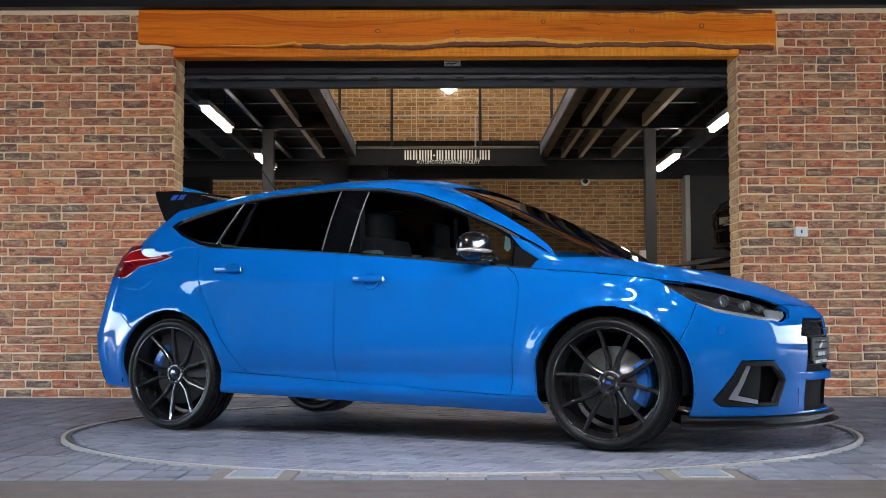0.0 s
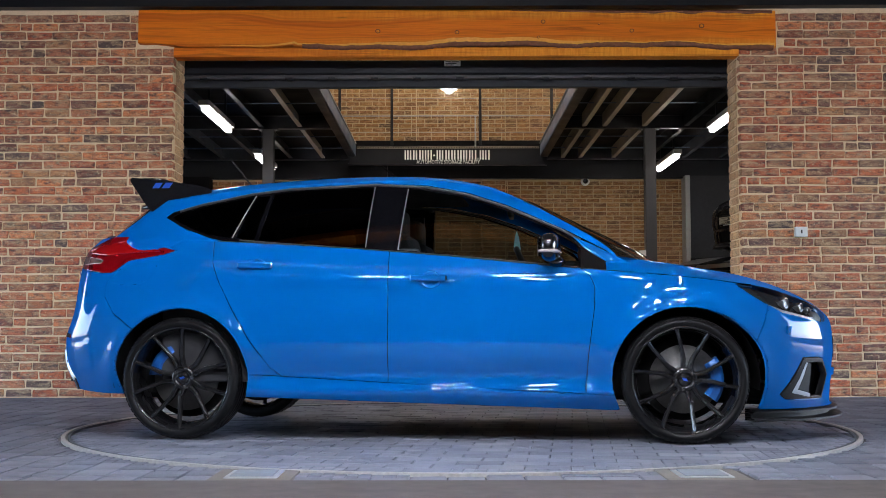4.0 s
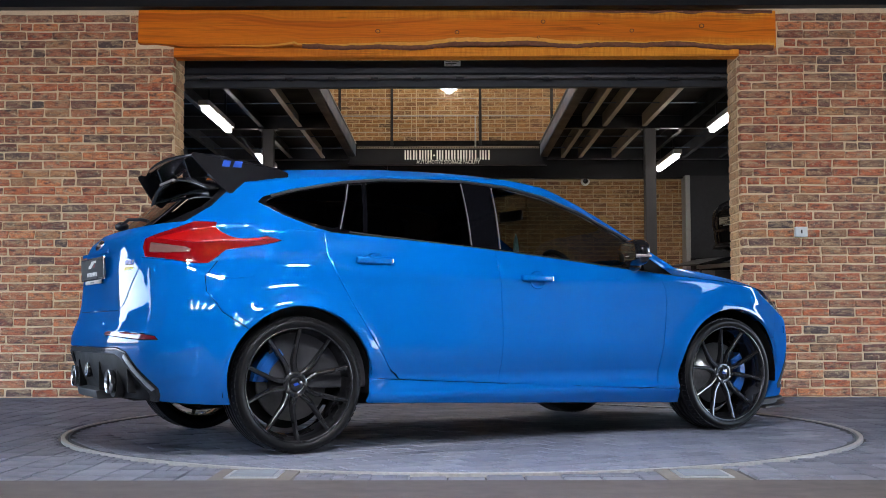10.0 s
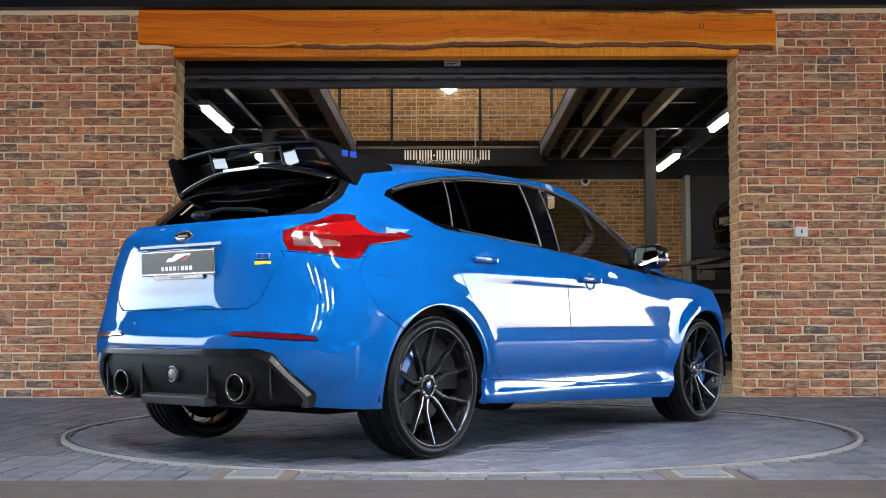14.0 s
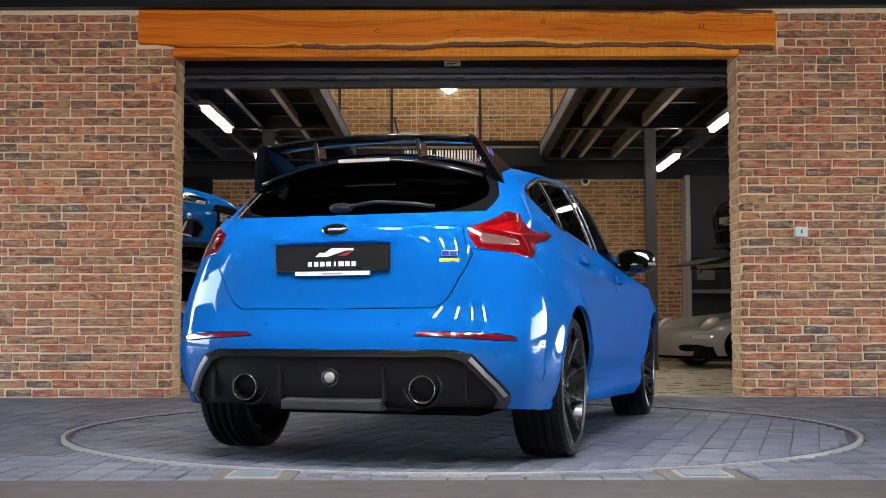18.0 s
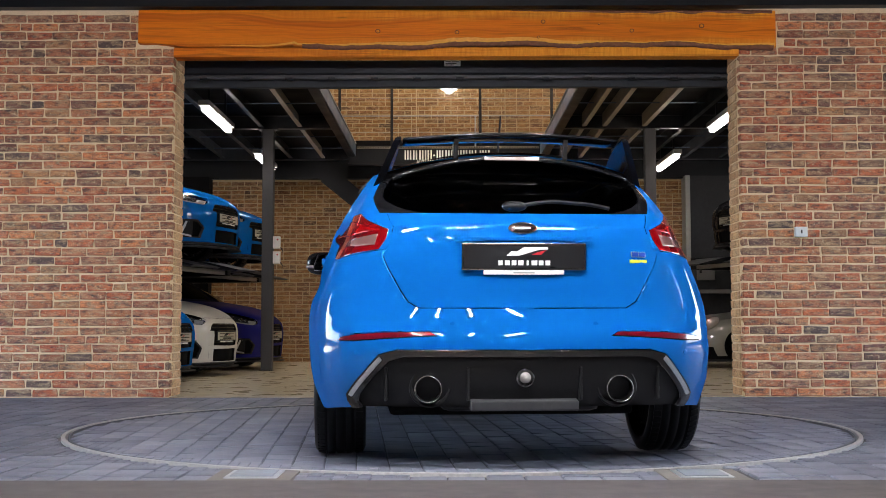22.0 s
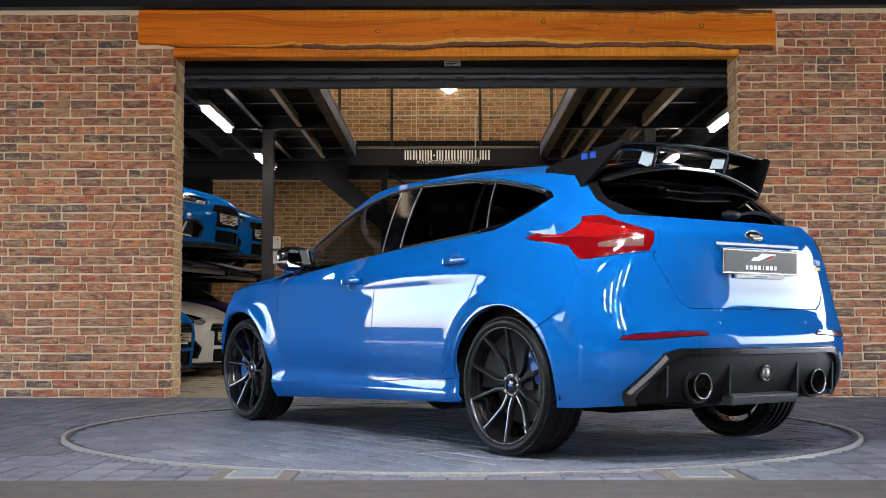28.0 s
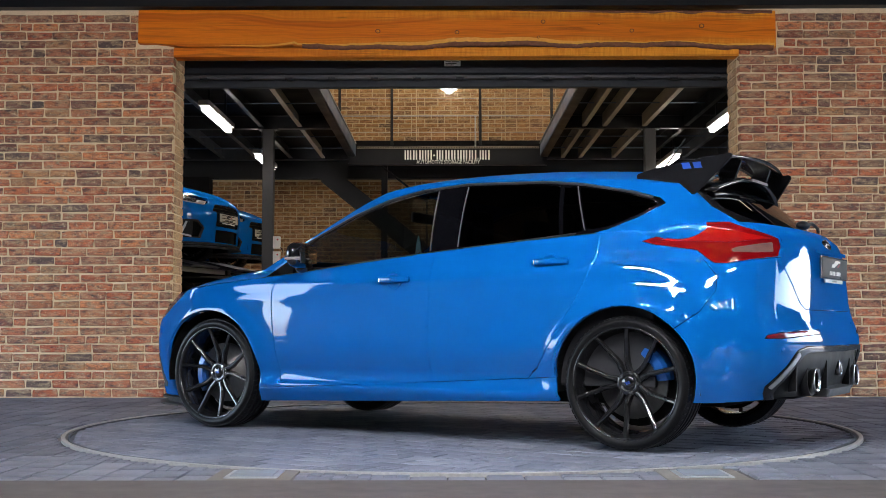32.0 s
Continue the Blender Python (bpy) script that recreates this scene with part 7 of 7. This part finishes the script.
def joined_bricks(name, spots, material, parent, label):
    """Bricks too far off to be told apart singly: one mesh of boxes (x, y, z, width)."""
    verts, faces = [], []
    for x, y, z, w in spots:
        k = len(verts)
        verts += [(x + a, y + b, z + c) for a in (0, w - 0.016) for b in (0, 0.05) for c in (0, 0.059)]
        faces += [tuple(k + i for i in q) for q in ((0, 1, 3, 2), (4, 6, 7, 5), (0, 4, 5, 1), (2, 3, 7, 6), (0, 2, 6, 4), (1, 5, 7, 3))]
    me = bpy.data.meshes.new(name)
    me.from_pydata(verts, [], faces)
    me.materials.append(material)
    ob = new(name, me)
    ob.parent = parent
    tagged(ob, label, kind="stuff")


def courses(x0, x1, z0, z1, y, rnd):
    out, k, z = [], 0, z0
    while z + 0.06 < z1:
        x = x0 - (0.1125 if k % 2 else 0)
        while x < x1 - 0.03:
            w = 0.1125 if rnd.random() < 0.12 else 0.225
            a, b = max(x, x0), min(x + w, x1)
            if b - a > 0.03:
                out.append((a, y + rnd.uniform(-0.003, 0.003), z + 0.005, b - a))
            x += w
        k, z = k + 1, z + 0.075
    return out


_r = random.Random(8)
wb = bpy.data.objects["wall_back"]
joined_bricks("wall_bricks", courses(-4.6, 4.6, 0.0, 3.1, BACK, _r) + courses(-2.3, 2.3, 3.4, 5.2, BACK, _r), BRICK_YELLOW, wb, "brown stock bricks")
for o in [o for o in scene.objects if o.name.startswith("brick_pier")]:
    c = [v.co for v in o.data.vertices]
    xa, xb, za, zb = min(v.x for v in c), max(v.x for v in c), min(v.z for v in c), max(v.z for v in c)
    joined_bricks("pier_bricks", courses(xa, xb, za, min(zb, 5.2), BACK - 0.112, _r), BRICK_YELLOW, o, "brown stock bricks")


def pavers():
    """Paving laid in columns that run into the depth; the nearest blocks are pieces, the rest is joined."""
    rnd = random.Random(77)
    blocks = [finish(rough_block(0.147, 0.233, 0.06, i, 0.003, 0.005), "paver", PAVER) for i in range(6)]
    near, rest = 0, []
    cols = [(-4.3 + 0.1535 * i) for i in range(56)]
    for x in cols:
        y = KERB
        while y < WALL - 0.02:
            l = rnd.choice((0.16, 0.20, 0.24, 0.24))
            l = min(l, WALL - y)
            cx, cy = x + 0.077, y + l / 2
            d = math.hypot(cx - PIVOT[0], cy - PIVOT[1])
            cover = any(abs(cx - q) < 0.17 and 4.55 < cy < 5.03 for q in (-0.78, 1.02))
            # blocks are cut along the ring
            if d > TABLE_R + 0.14 and not cover and l > 0.05:
                spot = (cx, cy, -0.03 + rnd.uniform(-0.0025, 0.001), l)
                if near < 300 and cy < 6.3 and abs(cx) < 2.1:
                    near += 1
                    ob = new("paver", rnd.choice(blocks))
                    ob.parent = ground
                    ob.matrix_basis = Matrix.LocRotScale(spot[:3], Euler((rnd.uniform(-0.006, 0.006), rnd.uniform(-0.006, 0.006), 0)), (1, (l - 0.007) / 0.233, 1))
                else:
                    rest.append((cx, cy, spot[2], 0.147, l - 0.007, 0.0))
            elif d > TABLE_R + 0.055 and not cover:
                # small cut blocks fill up to the ring
                for i in range(3):
                    for j in range(4):
                        px, py = x + (i + 0.5) * 0.1535 / 3, y + (j + 0.5) * l / 4
                        if math.hypot(px - PIVOT[0], py - PIVOT[1]) > TABLE_R + 0.072:
                            rest.append((px, py, -0.03, 0.1535 / 3, l / 4, 0.0))
            elif not cover and d > TABLE_R - 0.10:
                for i in range(3):
                    for j in range(4):
                        px, py = x + (i + 0.5) * 0.1535 / 3, y + (j + 0.5) * l / 4
                        if math.hypot(px - PIVOT[0], py - PIVOT[1]) > TABLE_R + 0.072:
                            rest.append((px, py, -0.03, 0.1535 / 3, l / 4, 0.0))
            y += l
    joined_blocks("paving", rest, PAVER_FAR, ground, "dark grey block paving")
    for x0, x1 in ((-9, -4.3), (4.3, 9)):
        w = []
        for i in range(int((x1 - x0) / 0.1535)):
            y = KERB
            while y < WALL - 0.1:
                w.append((x0 + 0.077 + i * 0.1535, y + 0.12, -0.03, 0.147, 0.233, 0.0))
                y += 0.24
        joined_blocks("paving_beyond", w, PAVER_FAR, ground, "dark grey block paving")


def joined_blocks(name, spots, material, parent, label):
    verts, faces = [], []
    b = 0.004
    for x, y, z, w, l, turn in spots:
        k = len(verts)
        c, s = math.cos(turn), math.sin(turn)
        for dx, dy, dz in ((w / 2, l / 2, -0.03), (w / 2, l / 2, 0.03 - b), (w / 2 - b, l / 2 - b, 0.03)):
            for sx, sy in ((-1, -1), (1, -1), (1, 1), (-1, 1)):
                u, v = dx * sx, dy * sy
                verts.append((x + c * u - s * v, y + s * u + c * v, z + dz))
        for r in (0, 4):
            faces += [(k + r + i, k + r + (i + 1) % 4, k + r + 4 + (i + 1) % 4, k + r + 4 + i) for i in range(4)]
        faces.append((k + 8, k + 9, k + 10, k + 11))
    me = bpy.data.meshes.new(name)
    me.from_pydata(verts, [], faces)
    me.materials.append(material)
    ob = new(name, me)
    ob.parent = parent
    tagged(ob, label, kind="stuff")
    return ob


def table_pavers():
    """Blocks on the turning disc, in rows across it."""
    rnd = random.Random(78)
    blocks = [finish(rough_block(0.195, 0.135, 0.05, i + 40, 0.003, 0.004), "paver", DISC_PAVER) for i in range(6)]
    rest, near = [], 0
    k, y = 0, -TABLE_R + 0.05
    while y < TABLE_R - 0.05:
        x = -TABLE_R - (0.1 if k % 2 else 0.0)
        while x < TABLE_R:
            cx, cy = x + 0.1, y + 0.07
            far = max(math.hypot(cx + a, cy + b) for a in (-0.1, 0.1) for b in (-0.07, 0.07))
            if far < TABLE_R - 0.02:
                # the blocks of the tail side of the disc, which turns to the camera, are pieces
                if near < 300 and cx < -0.2:
                    near += 1
                    ob = new("paver", rnd.choice(blocks))
                    ob.parent = turntable
                    ob.matrix_basis = Matrix.LocRotScale((cx, cy, -0.026 + rnd.uniform(-0.002, 0.0005)), Euler((rnd.uniform(-0.006, 0.006), rnd.uniform(-0.006, 0.006), 0)), (1, 1, 1))
                else:
                    rest.append((cx, cy, -0.031, 0.195, 0.135, 0.0))
            else:
                for i in range(4):
                    for j in range(3):
                        px, py = x + (i + 0.5) * 0.05, y + (j + 0.5) * 0.14 / 3
                        if math.hypot(px, py) < TABLE_R - 0.038:
                            rest.append((px, py, -0.031, 0.05, 0.14 / 3, 0.0))
            x += 0.2
        k, y = k + 1, y + 0.14
    joined_blocks("paving", rest, DISC_PAVER_FAR, turntable, "dark grey block paving")


pavers()
table_pavers()


# ---- movement ----
def motions():
    """The disc turns with the car on it."""
    turns = ((0, -26.4), (1, -22.2), (2, -17.2), (3, -11.8), (4.5, -3.0), (6, 6.2), (7, 11.9), (8, 17.5), (9, 23.2), (10, 28.7), (11, 34.2), (12, 40.2), (13, 45.9),
             (15, 56.8), (17, 67.6), (18, 73.0), (19, 78.3), (20, 83.7), (21, 89.0), (22, 94.4), (23, 99.7), (24, 105.1), (25, 110.3), (26.5, 118.3), (28, 126.3), (29, 131.9), (30, 137.3), (31, 142.8), (32, 148.3))
    rows = [(t, pose(*PIVOT, 0, 0, 0, a)) for t, a in turns]
    walk(turntable, rows)
    walk(hero, [(t, m @ pose(-0.081, -0.080, 0.004)) for t, m in rows])


motions()
